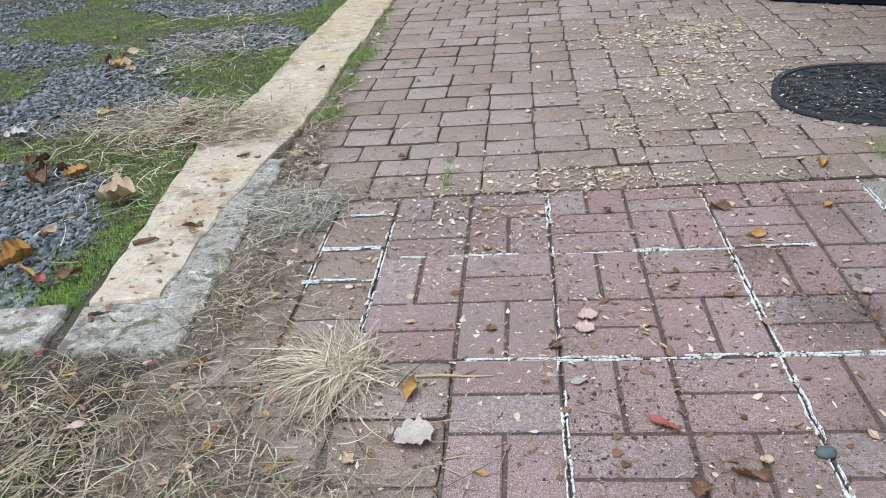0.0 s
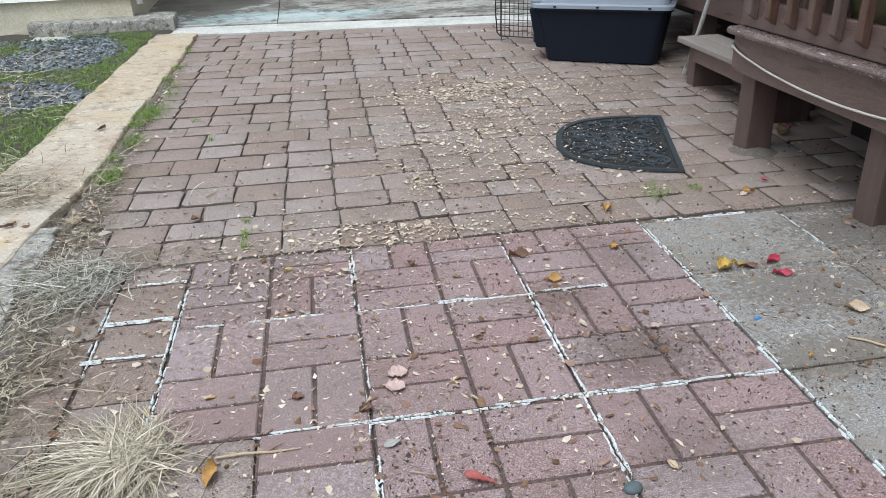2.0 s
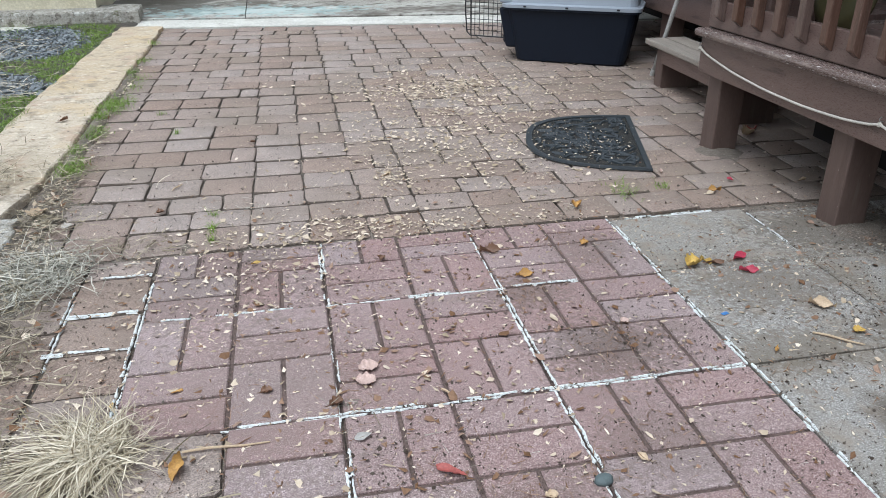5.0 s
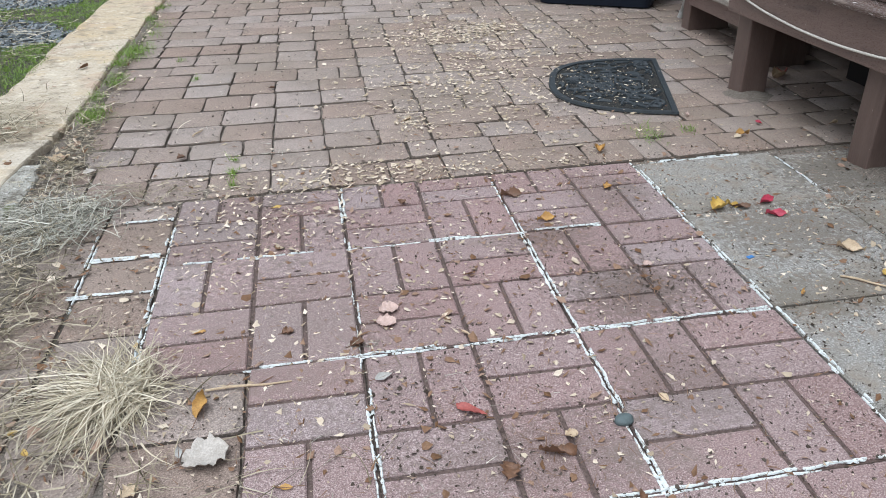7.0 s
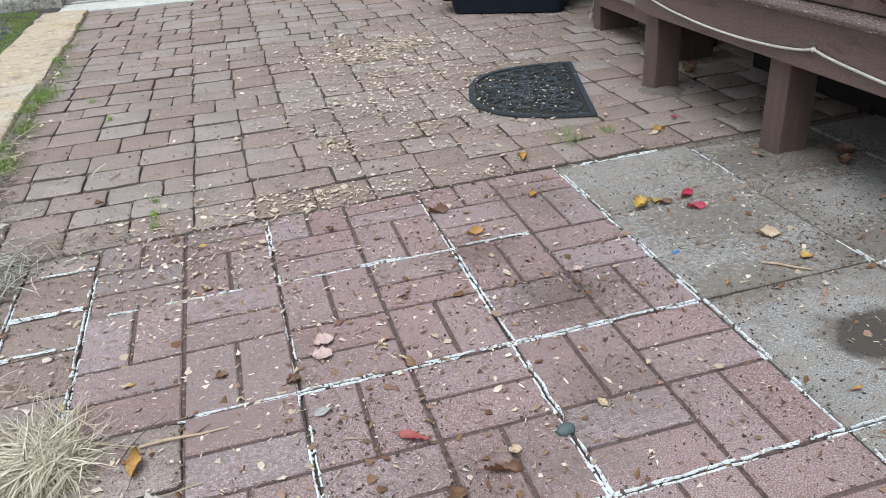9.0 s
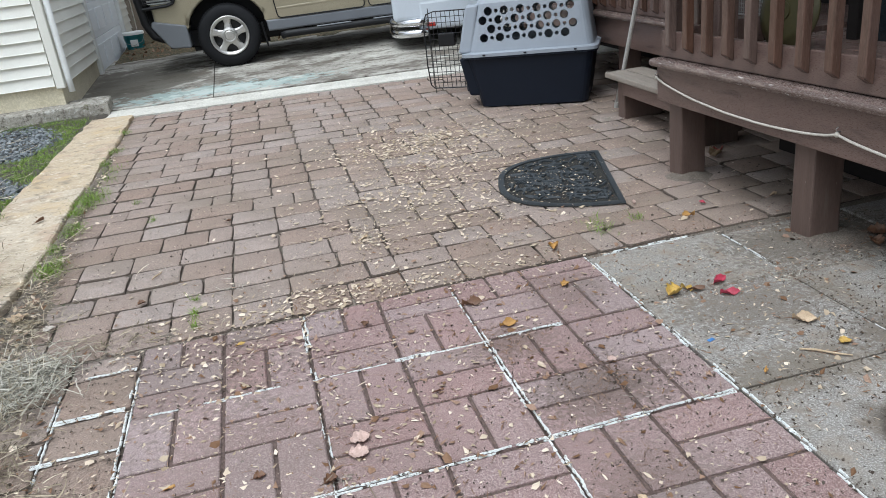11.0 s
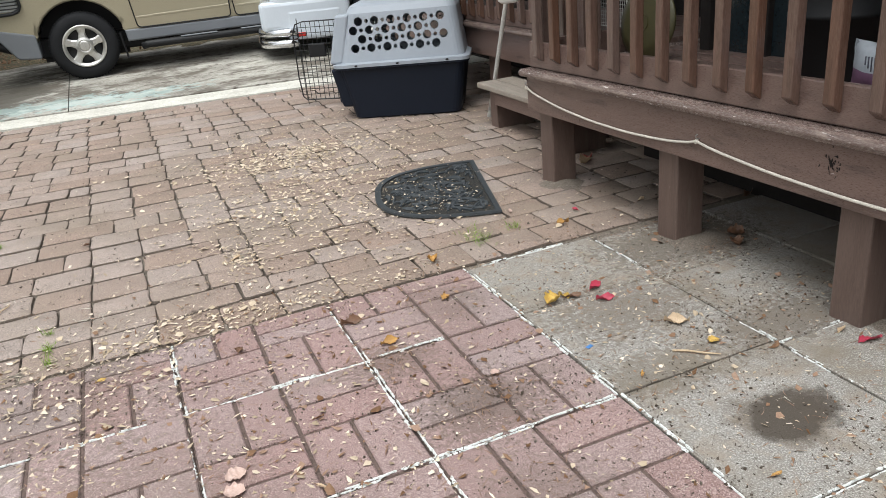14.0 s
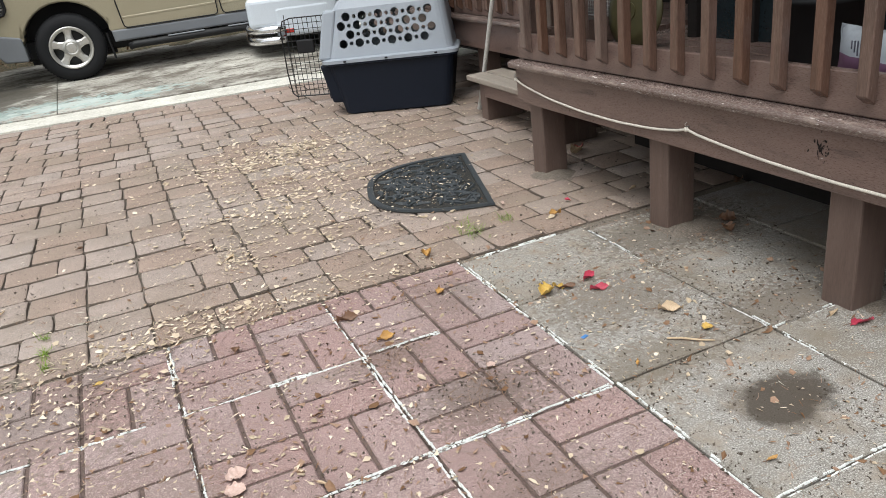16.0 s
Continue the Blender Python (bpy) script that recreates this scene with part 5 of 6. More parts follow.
tube(bm, [(-0.92, 0.06, 1.10), (-0.92, 1.66, 1.10)], 0.035, 10)
tube(bm, [(-0.945, 0.06, 0.74), (-0.945, 1.66, 0.74)], 0.035, 10)
part("grille_guard", bm, M_BLACKPLASTIC, truck, "black tubular grille guard", smooth=True)
part("decal", boxed((0.78, 0.0015, 0.955), (0.90, 0.01, 0.982), 0.003, 1), M_PURPLE, truck, "small purple decal on the door")
part("grille", boxed((-0.87, 0.35, 0.62), (-0.83, 1.4, 0.96), 0.01), M_BLACKPLASTIC, truck)
part("cargo_bed", boxed((WB - 0.4, 0.03, 0.98), (WB + 1.04, 1.70, 1.04), 0.01), M_BLACKPLASTIC, truck)

# white car, seen from its rear corner
suv = thing("white_car", "white sport utility car with a chrome rear bumper", "car", m=pose(1.79, 9.40, 0.075, 0, 0, -12))
R2 = 0.36
for x in (1.3, 3.7):
    wheel(suv, pose(x, 0.13, R2, 90, 0, 0), R2, 0.24)
    wheel(suv, pose(x, 1.62, R2, 90, 0, 180) @ pose(0, 0, 0, 0, 180, 0), R2, 0.24)
ra, fa = arch(1.3, R2, 0.45, 180, 0), arch(3.7, R2, 0.45, 180, 0)
ol = [(0.10, 0.52), (0.16, 0.36)] + [(0.8, 0.36)] + ra[1:-1] + [(1.8, 0.3), (3.25, 0.3)] + fa[1:-1] + [(4.15, 0.36), (4.55, 0.4), (4.6, 0.75), (4.4, 0.92), (3.4, 1.02), (2.75, 1.55), (2.4, 1.66), (0.5, 1.66), (0.2, 1.5), (0.06, 0.95), (0.04, 0.62)]
part("body", side_panel(ol, 0.0, 1.76, 0.09), M_CARWHITE, suv, "white painted body", smooth=False)
part("bumper_cover", boxed((-0.09, -0.012, 0.33), (0.95, 1.77, 0.66), 0.055, 3), M_CARWHITE, suv)
part("tailgate", boxed((-0.015, 0.22, 0.72), (0.05, 1.54, 1.02), 0.02, 2), M_CARWHITE, suv)
part("bumper_pad", boxed((-0.10, 0.16, 0.555), (0.06, 1.60, 0.585), 0.012, 2), M_GREYCLAD, suv, "grey plastic bumper pad")
bm = bmesh.new()
for z, rr in ((0.31, 0.045), (0.19, 0.05)):
    tube(bm, [(0.30, -0.03, z), (0.2, -0.04, z), (0.0, 0.02, z), (-0.09, 0.16, z), (-0.12, 0.5, z), (-0.12, 1.26, z), (-0.09, 1.6, z), (0.1, 1.76, z)], rr, 10)
part("chrome_bumper", bm, M_CHROME, suv, "wrapped chrome rear bumper", smooth=True)
part("tail_light", boxed((0.03, -0.012, 0.82), (0.14, 0.12, 1.14), 0.02, 2), M_REDLAMP, suv, "red tail light")
part("quarter_panel", boxed((0.20, -0.018, 0.21), (0.86, 0.30, 0.56), 0.05, 3), M_CARWHITE, suv)
part("reflector", boxed((0.30, -0.03, 0.25), (0.40, 0.01, 0.30), 0.006, 1), M_REDLAMP, suv, "small red side marker")
for x0, x1 in ((0.75, 1.65), (1.75, 2.6)):
    part("side_window", boxed((x0, -0.006, 1.08), (x1, 0.02, 1.5), 0.02, 2), M_GLASSY, suv)
part("underbody", boxed((0.3, 0.2, 0.22), (4.3, 1.5, 0.4), 0.02), M_BLACKPLASTIC, suv)
part("hitch", boxed((-0.25, 0.82, 0.26), (0.3, 0.92, 0.34), 0.01), M_BLACKPLASTIC, suv, "black tow hitch")
for r0, r1 in ((ra, 1.3), (fa, 3.7)):
    bm = bmesh.new()
    for (xa, za), (xb, zb) in zip(r0, r0[1:]):
        bm.faces.new([bm.verts.new(p) for p in ((xa, 0.03, za), (xb, 0.03, zb), (xb, 0.5, zb), (xa, 0.5, za))])
    part("wheel_well", bm, M_BLACKPLASTIC, suv)

# fence and bank behind the cars
fence = thing("fence", "weathered grey board fence behind the drive", "fence", kind="structure")
for k in range(90):
    x = -6 + k * 0.2
    part("fence_board", boxed((x, 14.9 + 0.02 * (k % 2), 0.05), (x + 0.185, 14.925 + 0.02 * (k % 2), 1.8 + 0.03 * ((k * 7) % 3)), 0), M_PLANK, fence)
bank = part("leaf_bank", grid_sheet(-1.85, 12, 11.0, 15.2, 90, 30, lambda x, y: (0.02 if y < 11.6 else 0.10) + 0.10 * (y - 11.6) / 2 + 0.03 * n2(x, y, 3)), M_LEAFBANK)
tagged(bank, "bank of fallen leaves and weeds behind the drive", "leaves", kind="stuff")
hedge = part("tree_line", grid_sheet(-70, 70, 34, 36, 80, 2, lambda x, y: -0.1), M_LEAFBANK)
tagged(hedge, "far edge of the yard", "ground", kind="structure")

# ---- straw, grass, gravel, chips and leaves ----
M_STRAW = mat("dry_straw", (0.60, 0.51, 0.355), 0.8, scale=(20, 200), amount=(0.4, 0.2), dark=(0.24, 0.20, 0.14), light=(0.8, 0.75, 0.62), bump=0, island=0.5)
M_STRAW_GREY = mat("grey_straw", (0.49, 0.46, 0.37), 0.85, scale=(20, 200), amount=(0.4, 0.2), dark=(0.2, 0.18, 0.15), light=(0.58, 0.56, 0.5), bump=0, island=0.75)
M_STRAW_OLD = mat("old_straw", (0.44, 0.365, 0.235), 0.9, scale=(9, 200), amount=(0.75, 0.2), dark=(0.085, 0.065, 0.042), light=(0.48, 0.42, 0.32), bump=0, island=0.78)
M_GRASS = mat("moss_grass", (0.20, 0.31, 0.028), 0.8, scale=(6, 90), amount=(0.4, 0.2), dark=(0.05, 0.085, 0.018), light=(0.17, 0.22, 0.06), bump=0, island=0.4)
M_GRAVEL = mat("blue_gravel", (0.155, 0.172, 0.18), 0.75, scale=(9, 120), amount=(0.4, 0.4), dark=(0.06, 0.07, 0.08), light=(0.34, 0.36, 0.38), bump=0.4, bump_scale=150, island=0.78)
M_CHIP = mat("pale_chips", (0.62, 0.50, 0.36), 0.85, scale=(30, 200), amount=(0.3, 0.2), dark=(0.3, 0.22, 0.15), light=(0.72, 0.64, 0.52), bump=0, island=0.45)
M_CRUMB = mat("dark_crumbs", (0.08, 0.058, 0.042), 0.9, scale=(30, 200), amount=(0.4, 0.3), bump=0, island=0.5)
M_BROWNCHIP = mat("brown_leaf_bits", (0.27, 0.15, 0.085), 0.8, scale=(30, 200), amount=(0.4, 0.3), light=(0.45, 0.3, 0.18), bump=0, island=0.5)


def joined(name, verts, faces, material, label, category, parent=None):
    me = bpy.data.meshes.new(name)
    me.from_pydata(verts, [], faces)
    me.materials.append(material)
    ob = new(name, me)
    if parent:
        ob.parent = parent
        ob["label"] = label
        return ob
    return tagged(ob, label, category, kind="stuff")


def scatter(name, protos, items, material, label, category):
    """Many small pieces in one mesh; items are rows of x, y, z, size, flatness, rx, ry, rz."""
    V, F, off = [], [], 0
    for k, (x, y, z, s, fl, rx, ry, rz) in enumerate(items):
        pv, pf = protos[k % len(protos)]
        rot = np.array(Euler((rx, ry, rz)).to_matrix())
        V.append((pv * np.array((s, s, s * fl))) @ rot.T + np.array((x, y, z)))
        F += [tuple(i + off for i in f) for f in pf]
        off += len(pv)
    return joined(name, np.concatenate(V).tolist(), F, material, label, category)


def chip_proto(rr, bend=0.25):
    n = rr.choice((3, 4, 4, 5))
    asp = rr.uniform(0.14, 0.75)
    pts = [(math.cos(math.tau * k / n) * rr.uniform(0.45, 1.25), math.sin(math.tau * k / n) * rr.uniform(0.5, 1.3) * asp) for k in range(n)]
    v = [(0, 0, bend * 0.5)] + [(x, y, bend * (rr.uniform(-0.3, 0.5) + 0.4 * y * y)) for x, y in pts]
    return np.array(v), [(0, 1 + k, 1 + (k + 1) % n) for k in range(n)]


def stone_proto(rr):
    bm = bmesh.new()
    bmesh.ops.create_icosphere(bm, subdivisions=1, radius=1)
    v = np.array([tuple(p.co * rr.uniform(0.7, 1.15)) for p in bm.verts]) * np.array((1.0, rr.uniform(0.6, 0.9), rr.uniform(0.45, 0.7)))
    f = [tuple(q.index for q in p.verts) for p in bm.faces]
    bm.free()
    return v, f


def strands(name, roots, material, label, category, parent=None):
    """Dry blades as narrow bent ribbons; roots are rows of x, y, z, heading, rise, length, width, droop."""
    V, F = [], []
    rr = random.Random(len(roots))
    for x, y, z, head, rise, ln, wd, droop in roots:
        n = 5
        h, el = head, rise
        p = Vector((x, y, z))
        base = len(V)
        tw = rr.uniform(-0.6, 0.6)
        turn = rr.gauss(0, 0.55)
        for q in range(n):
            w = wd * (1 - 0.75 * q / (n - 1)) * 0.5
            side = Vector((-math.sin(h), math.cos(h), tw)).normalized() * w
            V.append(tuple(p + side))
            V.append(tuple(p - side))
            p = p + Vector((math.cos(h) * math.cos(el), math.sin(h) * math.cos(el), math.sin(el))) * (ln / (n - 1))
            if p.z < z - 0.004:
                p.z = z - 0.004 + 0.004 * rr.random()
            el -= droop / (n - 1)
            h += turn / (n - 1)
        for q in range(n - 1):
            a = base + 2 * q
            F.append((a, a + 1, a + 3, a + 2))
    return joined(name, V, F, material, label, category, parent)


R = random.Random(42)
G = R.gauss
U = R.uniform
CHIPS = [chip_proto(R) for _ in range(24)]
STONES = [stone_proto(R) for _ in range(9)]

# gravel and grass of the yard
items = []
grass = []
for _ in range(46000):
    x, y = -1.62 - U(0, 1) ** 1.25 * 4.6, 2.2 + U(0, 1) ** 1.5 * 6.2
    if x < -2.2 - 0.55 * y:
        continue
    green = n2(x * 0.55, y, 1.35, 3.3) + 0.32 * math.exp(-((x + 1.72) / 0.22) ** 2) + 0.10 * max(0, y - 5.0) - 0.35 * math.exp(-((y - 2.3) / 0.5) ** 2) + 0.15 * n2(x, y, 6, 9)
    edge = -1.66 - 0.1 * math.exp(-((y - 3.7) / 0.5) ** 2)
    if x > edge:
        continue
    z = yard_z(x, y)
    if green + U(-0.13, 0.13) > 0.17:
        for _q in range(5):
            grass.append((x + U(-0.02, 0.02), y + U(-0.02, 0.02), z, U(0, 6.28), U(0.5, 1.4), U(0.01, 0.034), U(0.002, 0.0045), U(0.2, 1.4)))
    else:
        items.append((x, y, z + 0.004, U(0.01, 0.027), 0.8, U(-0.6, 0.6), U(-0.6, 0.6), U(0, 6.3)))
scatter("gravel", STONES, items, M_GRAVEL, "blue-grey crushed stone gravel in the yard", "gravel")
# tufts of green in the joints beside the kerb
for cx, cy, s, n in ((-1.2, 6.2, 0.035, 120), (-1.2, 5.0, 0.035, 150), (-1.2, 4.35, 0.035, 150), (-1.17, 5.25, 0.09, 900), (-1.16, 4.65, 0.06, 320), (-1.16, 4.05, 0.06, 500), (-1.18, 6.6, 0.05, 160), (-1.19, 7.3, 0.04, 100), (-1.12, 6.0, 0.07, 120), (-1.1, 5.7, 0.05, 60), (-0.86, 5.05, 0.02, 30), (-0.43, 3.2, 0.02, 60), (-0.42, 3.08, 0.015, 40),
                     (-0.72, 4.62, 0.012, 30), (1.42, 3.25, 0.05, 110), (1.62, 3.27, 0.03, 40), (-0.43, 3.35, 0.012, 30), (-1.72, 8.42, 0.09, 420), (-1.38, 1.32, 0.10, 420), (-0.95, 1.22, 0.07, 240), (-1.75, 1.82, 0.09, 260), (-1.25, 1.12, 0.08, 240), (-2.2, 8.45, 0.18, 300), (-2.6, 8.4, 0.2, 300), (-1.95, 8.42, 0.1, 200)):
    for _ in range(n):
        grass.append((cx + G(0, s * 0.6), cy + G(0, s * 1.2), 0.018 if -1.3 < cx < -1.0 and cy > 3 else 0.0 if cx > -1.8 else 0.02, U(0, 6.28), U(0.4, 1.4), U(0.014, 0.048), U(0.002, 0.004), U(0.3, 1.5)))
strands("grass", grass, M_GRASS, "short green grass and moss in patches", "grass")


def clump(name, cx, cy, n, reach, material, label, lift=(-0.1, 0.5), z=0.0, spread=0.045):
    """A tuft of dry ornamental grass fanned out over the ground."""
    t_ = thing(name, label, "dry grass", m=pose(cx, cy, z))
    rows = []
    for _ in range(n):
        h = U(0, 6.28)
        ln = reach * U(0.4, 1.15) * (1.0 + 0.42 * math.cos(h - 3.1))
        rows.append((G(0, spread), G(0, spread), 0.004 + U(0, 0.035), h, U(*lift), ln, U(0.0018, 0.005), U(0.3, 1.7)))
    strands("foliage", rows, material, "dry pale blades", "", t_)
    rows = [(G(0, spread * 0.8), G(0, spread * 0.8), 0.004, U(0, 6.28), U(0.5, 1.4), reach * U(0.2, 0.38), U(0.003, 0.006), U(0.0, 0.5)) for _ in range(n // 8)]
    strands("crown", rows, M_STRAW, "cut stubby stalks", "", t_)
    return t_


clump("grass_tuft", -0.63, 1.80, 820, 0.225, M_STRAW, "tuft of dry straw-coloured ornamental grass between bricks", lift=(-0.12, 0.34))
clump("grass_tuft", -1.03, 2.88, 900, 0.215, M_STRAW_GREY, "matted tuft of dry grey grass by the kerb", lift=(-0.08, 0.22), spread=0.095)

rows = []


def straw(n, cx, cy, sx, sy, z, ln=(0.06, 0.26), rise=(-0.05, 0.25), keep=lambda x, y: True, heads=(0, 6.28)):
    for _ in range(n):
        x, y = G(cx, sx), G(cy, sy)
        if keep(x, y):
            rows.append((x, y, z + U(0, 0.03), U(*heads), U(*rise), U(*ln), U(0.002, 0.0055), U(-0.1, 0.5)))


straw(900, -2.05, 4.0, 0.34, 0.22, 0.045)
straw(330, -1.58, 3.84, 0.15, 0.12, 0.045, (0.05, 0.2))
straw(420, -2.3, 5.6, 0.35, 0.45, 0.05)
straw(260, -2.5, 6.9, 0.4, 0.4, 0.05)
straw(160, -1.9, 3.3, 0.15, 0.3, 0.05)
strands("straw", rows, M_STRAW, "heaps of dry straw lying over gravel and kerb", "straw")
rows = []
soil_ok = lambda x, y: x > -2.9 and y < 1.93 and not (x > -0.98 and y > 1.4 and U(0, 1) < 0.75)
straw(1500, -2.0, 3.98, 0.32, 0.2, 0.04, (0.05, 0.2))
straw(300, -1.62, 3.85, 0.16, 0.1, 0.045, (0.04, 0.14))
straw(500, -2.3, 5.5, 0.4, 0.4, 0.05, (0.04, 0.16))
straw(6200, -1.75, 1.35, 0.55, 0.38, 0.0, (0.03, 0.15), (-0.05, 0.35), soil_ok)
straw(500, -1.75, 1.4, 0.5, 0.35, 0.01, (0.12, 0.24), (-0.05, 0.3), soil_ok)
straw(700, -0.85, 1.25, 0.28, 0.2, 0.0, (0.05, 0.18), (-0.05, 0.25))
straw(260, -0.98, 2.3, 0.08, 0.22, 0.0, (0.03, 0.14), (-0.05, 0.2))
straw(240, -0.85, 1.70, 0.16, 0.16, 0.0, (0.04, 0.16), (-0.05, 0.2))
straw(700, -1.14, 3.6, 0.06, 0.6, 0.005, (0.03, 0.10), (-0.05, 0.2))
straw(700, -1.10, 2.35, 0.09, 0.35, 0.01, (0.03, 0.12), (-0.05, 0.2))
straw(380, -1.18, 5.4, 0.035, 0.9, 0.008, (0.02, 0.07), (-0.05, 0.2))
straw(180, -1.1, 3.35, 0.1, 0.12, 0.005, (0.03, 0.12), (-0.05, 0.2))
straw(160, -0.75, 3.06, 0.2, 0.05, 0.0, (0.03, 0.10), (-0.05, 0.2))
strands("matted_straw", rows, M_STRAW_OLD, "matted brown and grey straw over bare soil", "straw")
rows = []
for cx, cy, n in ((-0.28, 3.38, 26), (0.38, 3.70, 30), (2.33, 5.08, 60), (1.80, 2.43, 30), (1.15, 3.1, 20), (0.0, 1.9, 18), (-0.3, 7.6, 60), (0.2, 7.7, 40), (2.2, 2.66, 40)):
    for _ in range(n):
        rows.append((cx + G(0, 0.03 if cy < 7 else 0.2), cy + G(0, 0.03), 0.002, U(0, 6.28), U(0, 0.5), U(0.02, 0.07), U(0.0015, 0.003), U(0.2, 1)))
for _ in range(500):
    rows.append((U(-1.0, 2.4), 1.0 + 5.5 * U(0, 1), 0.002, U(0, 6.28), U(0, 0.12), U(0.015, 0.06), U(0.0012, 0.0024), 0.1))
strands("loose_stalks", rows, M_STRAW_GREY, "loose bits of stalk strewn on the paving", "debris")

rows = []
for _ in range(2600):
    rows.append((U(-0.95, 2.4), U(0.95, 3.6), 0.002, U(0, 6.28), U(0, 0.25), U(0.012, 0.05), U(0.0012, 0.0026), 0.2))
for cx, cy, n in ((0.85, 2.05, 60), (0.68, 2.42, 50), (0.0, 1.9, 30), (0.62, 1.5, 30), (1.82, 2.45, 50), (-0.3, 1.9, 30), (2.2, 2.62, 60), (0.4, 1.42, 40)):
    for _ in range(n):
        rows.append((cx + G(0, 0.05), cy + G(0, 0.05), 0.002, U(0, 6.28), U(0, 0.5), U(0.012, 0.06), U(0.0012, 0.003), 0.2))
strands("needles", rows, M_BROWNCHIP, "brown needles and stalk scraps on the paving", "debris")
# chips of leaf and wood
items = []


def chips(n, cx, cy, sx, sy, size, z=0.003):
    for _ in range(n):
        items.append((G(cx, sx), G(cy, sy), z + U(0, 0.003), size[0] * 0.5 + (size[1] - size[0] * 0.5) * U(0, 1) ** 1.4, 1.0, U(-0.35, 0.35), U(-0.35, 0.35), U(0, 6.28)))


chips(3600, 1.05, 5.0, 0.42, 0.62, (0.005, 0.023))
chips(700, 0.95, 5.3, 0.30, 0.16, (0.008, 0.03))
chips(1600, 0.80, 4.2, 0.36, 0.38, (0.005, 0.023))
chips(420, 0.72, 3.55, 0.5, 0.3, (0.006, 0.022))
chips(560, 0.3, 2.1, 0.5, 0.55, (0.006, 0.020))
chips(420, -0.3, 2.5, 0.25, 0.35, (0.006, 0.022))
chips(160, 1.6, 2.3, 0.35, 0.4, (0.006, 0.018))
chips(240, 1.15, 5.42, 0.09, 0.10, (0.008, 0.024))
chips(1200, 1.9, 5.4, 0.4, 0.5, (0.006, 0.014))
chips(520, 0.1, 3.10, 0.28, 0.09, (0.006, 0.022))
chips(260, -0.35, 2.85, 0.2, 0.2, (0.006, 0.018))
chips(160, 0.75, 2.9, 0.25, 0.12, (0.006, 0.014))
chips(200, -0.55, 1.85, 0.2, 0.25, (0.006, 0.018))
chips(220, 0.55, 3.06, 0.35, 0.05, (0.005, 0.016))
chips(260, -1.14, 3.5, 0.06, 0.6, (0.008, 0.028), 0.014)
chips(200, -1.18, 5.6, 0.03, 1.0, (0.008, 0.026), 0.012)
chips(160, -1.08, 2.4, 0.1, 0.35, (0.006, 0.022), 0.014)
chips(120, -1.5, 3.3, 0.1, 0.5, (0.005, 0.014), 0.034)
chips(200, 0.38, 3.68, 0.05, 0.10, (0.008, 0.02))
chips(420, 1.45, 3.95, 0.2, 0.26, (0.004, 0.012), 0.019)
for _ in range(2600):
    items.append((U(-1.1, 2.6), U(3.0, 7.8), 0.003, 0.003 + 0.014 * U(0, 1) ** 2.0, 1.0, U(-0.3, 0.3), U(-0.3, 0.3), U(0, 6.28)))
for _ in range(2600):
    items.append((U(-0.9, 2.3), U(0.9, 3.0), 0.003, 0.003 + 0.010 * U(0, 1) ** 1.8, 1.0, U(-0.3, 0.3), U(-0.3, 0.3), U(0, 6.28)))
chips(230, -0.25, 2.4, 0.28, 0.42, (0.006, 0.02))
chips(130, 0.6, 2.3, 0.5, 0.5, (0.005, 0.015))
scatter("pale_chips", CHIPS, items, M_CHIP, "pale chips of leaf and wood strewn over the paving", "debris")
items = []


def litter_here(x, y):
    """How much fine litter gathers at a spot: more in the joints and in drifts."""
    gap = min(abs((x + T / 4) % (T / 2) - T / 4), abs((y - 1.25 + T / 4) % (T / 2) - T / 4)) if x < 1.23 and y < 3 else min(abs((x - 1.22 + T / 2) % T - T / 2), abs((y - 1.235 + T / 2) % T - T / 2)) if y < 3 else 0.04
    return 0.22 + 0.75 * math.exp(-(gap / 0.016) ** 2) + 1.1 * max(0.0, n2(x, y, 2.2, 21)) + 0.7 * max(0.0, n2(x, y, 7.0, 33))


def crumbs(n, x0, x1, y0, y1, size):
    while n:
        x, y = U(x0, x1), U(y0, y1)
        if U(0, 1.2) < litter_here(x, y):
            items.append((x, y, 0.0015, 0.0009 + size * U(0, 1) ** 2.2, U(0.6, 1.6), U(-0.7, 0.7), U(-0.7, 0.7), U(0, 6.28)))
            n -= 1


crumbs(32000, -0.95, 2.5, 0.9, 3.05, 0.0075)
crumbs(6000, 1.23, 2.6, 0.9, 3.1, 0.0072)
crumbs(13000, -1.1, 2.6, 3.0, 6.8, 0.0085)
chips(1600, -1.17, 4.2, 0.05, 1.1, (0.002, 0.009), 0.012)
chips(1500, -1.10, 2.4, 0.09, 0.4, (0.002, 0.008), 0.012)
for cx, cy, s, n in ((0.86, 2.05, 0.09, 1300), (0.68, 2.42, 0.06, 600), (0.78, 1.62, 0.08, 600), (1.02, 2.72, 0.10, 500), (2.2, 2.62, 0.10, 500), (2.15, 3.6, 0.12, 400), (1.82, 2.45, 0.07, 260), (2.05, 1.72, 0.08, 250), (0.62, 1.5, 0.05, 160), (0.45, 1.42, 0.1, 220),
                    (1.6, 2.75, 0.2, 400), (-0.65, 2.0, 0.25, 500), (-1.1, 3.6, 0.07, 260), (1.55, 1.52, 0.1, 120), (0.35, 2.2, 0.12, 200)):
    chips(n, cx, cy, s, s, (0.001, 0.0042), 0.001)
scatter("crumbs", CHIPS, items, M_CRUMB, "dark crumbs of soil and bark on the paving", "debris")
items = []
for _ in range(1300):
    items.append((U(-0.95, 2.4), U(0.9, 3.1), 0.004, U(0.006, 0.02), 1.3, U(-0.5, 0.5), U(-0.5, 0.5), U(0, 6.28)))
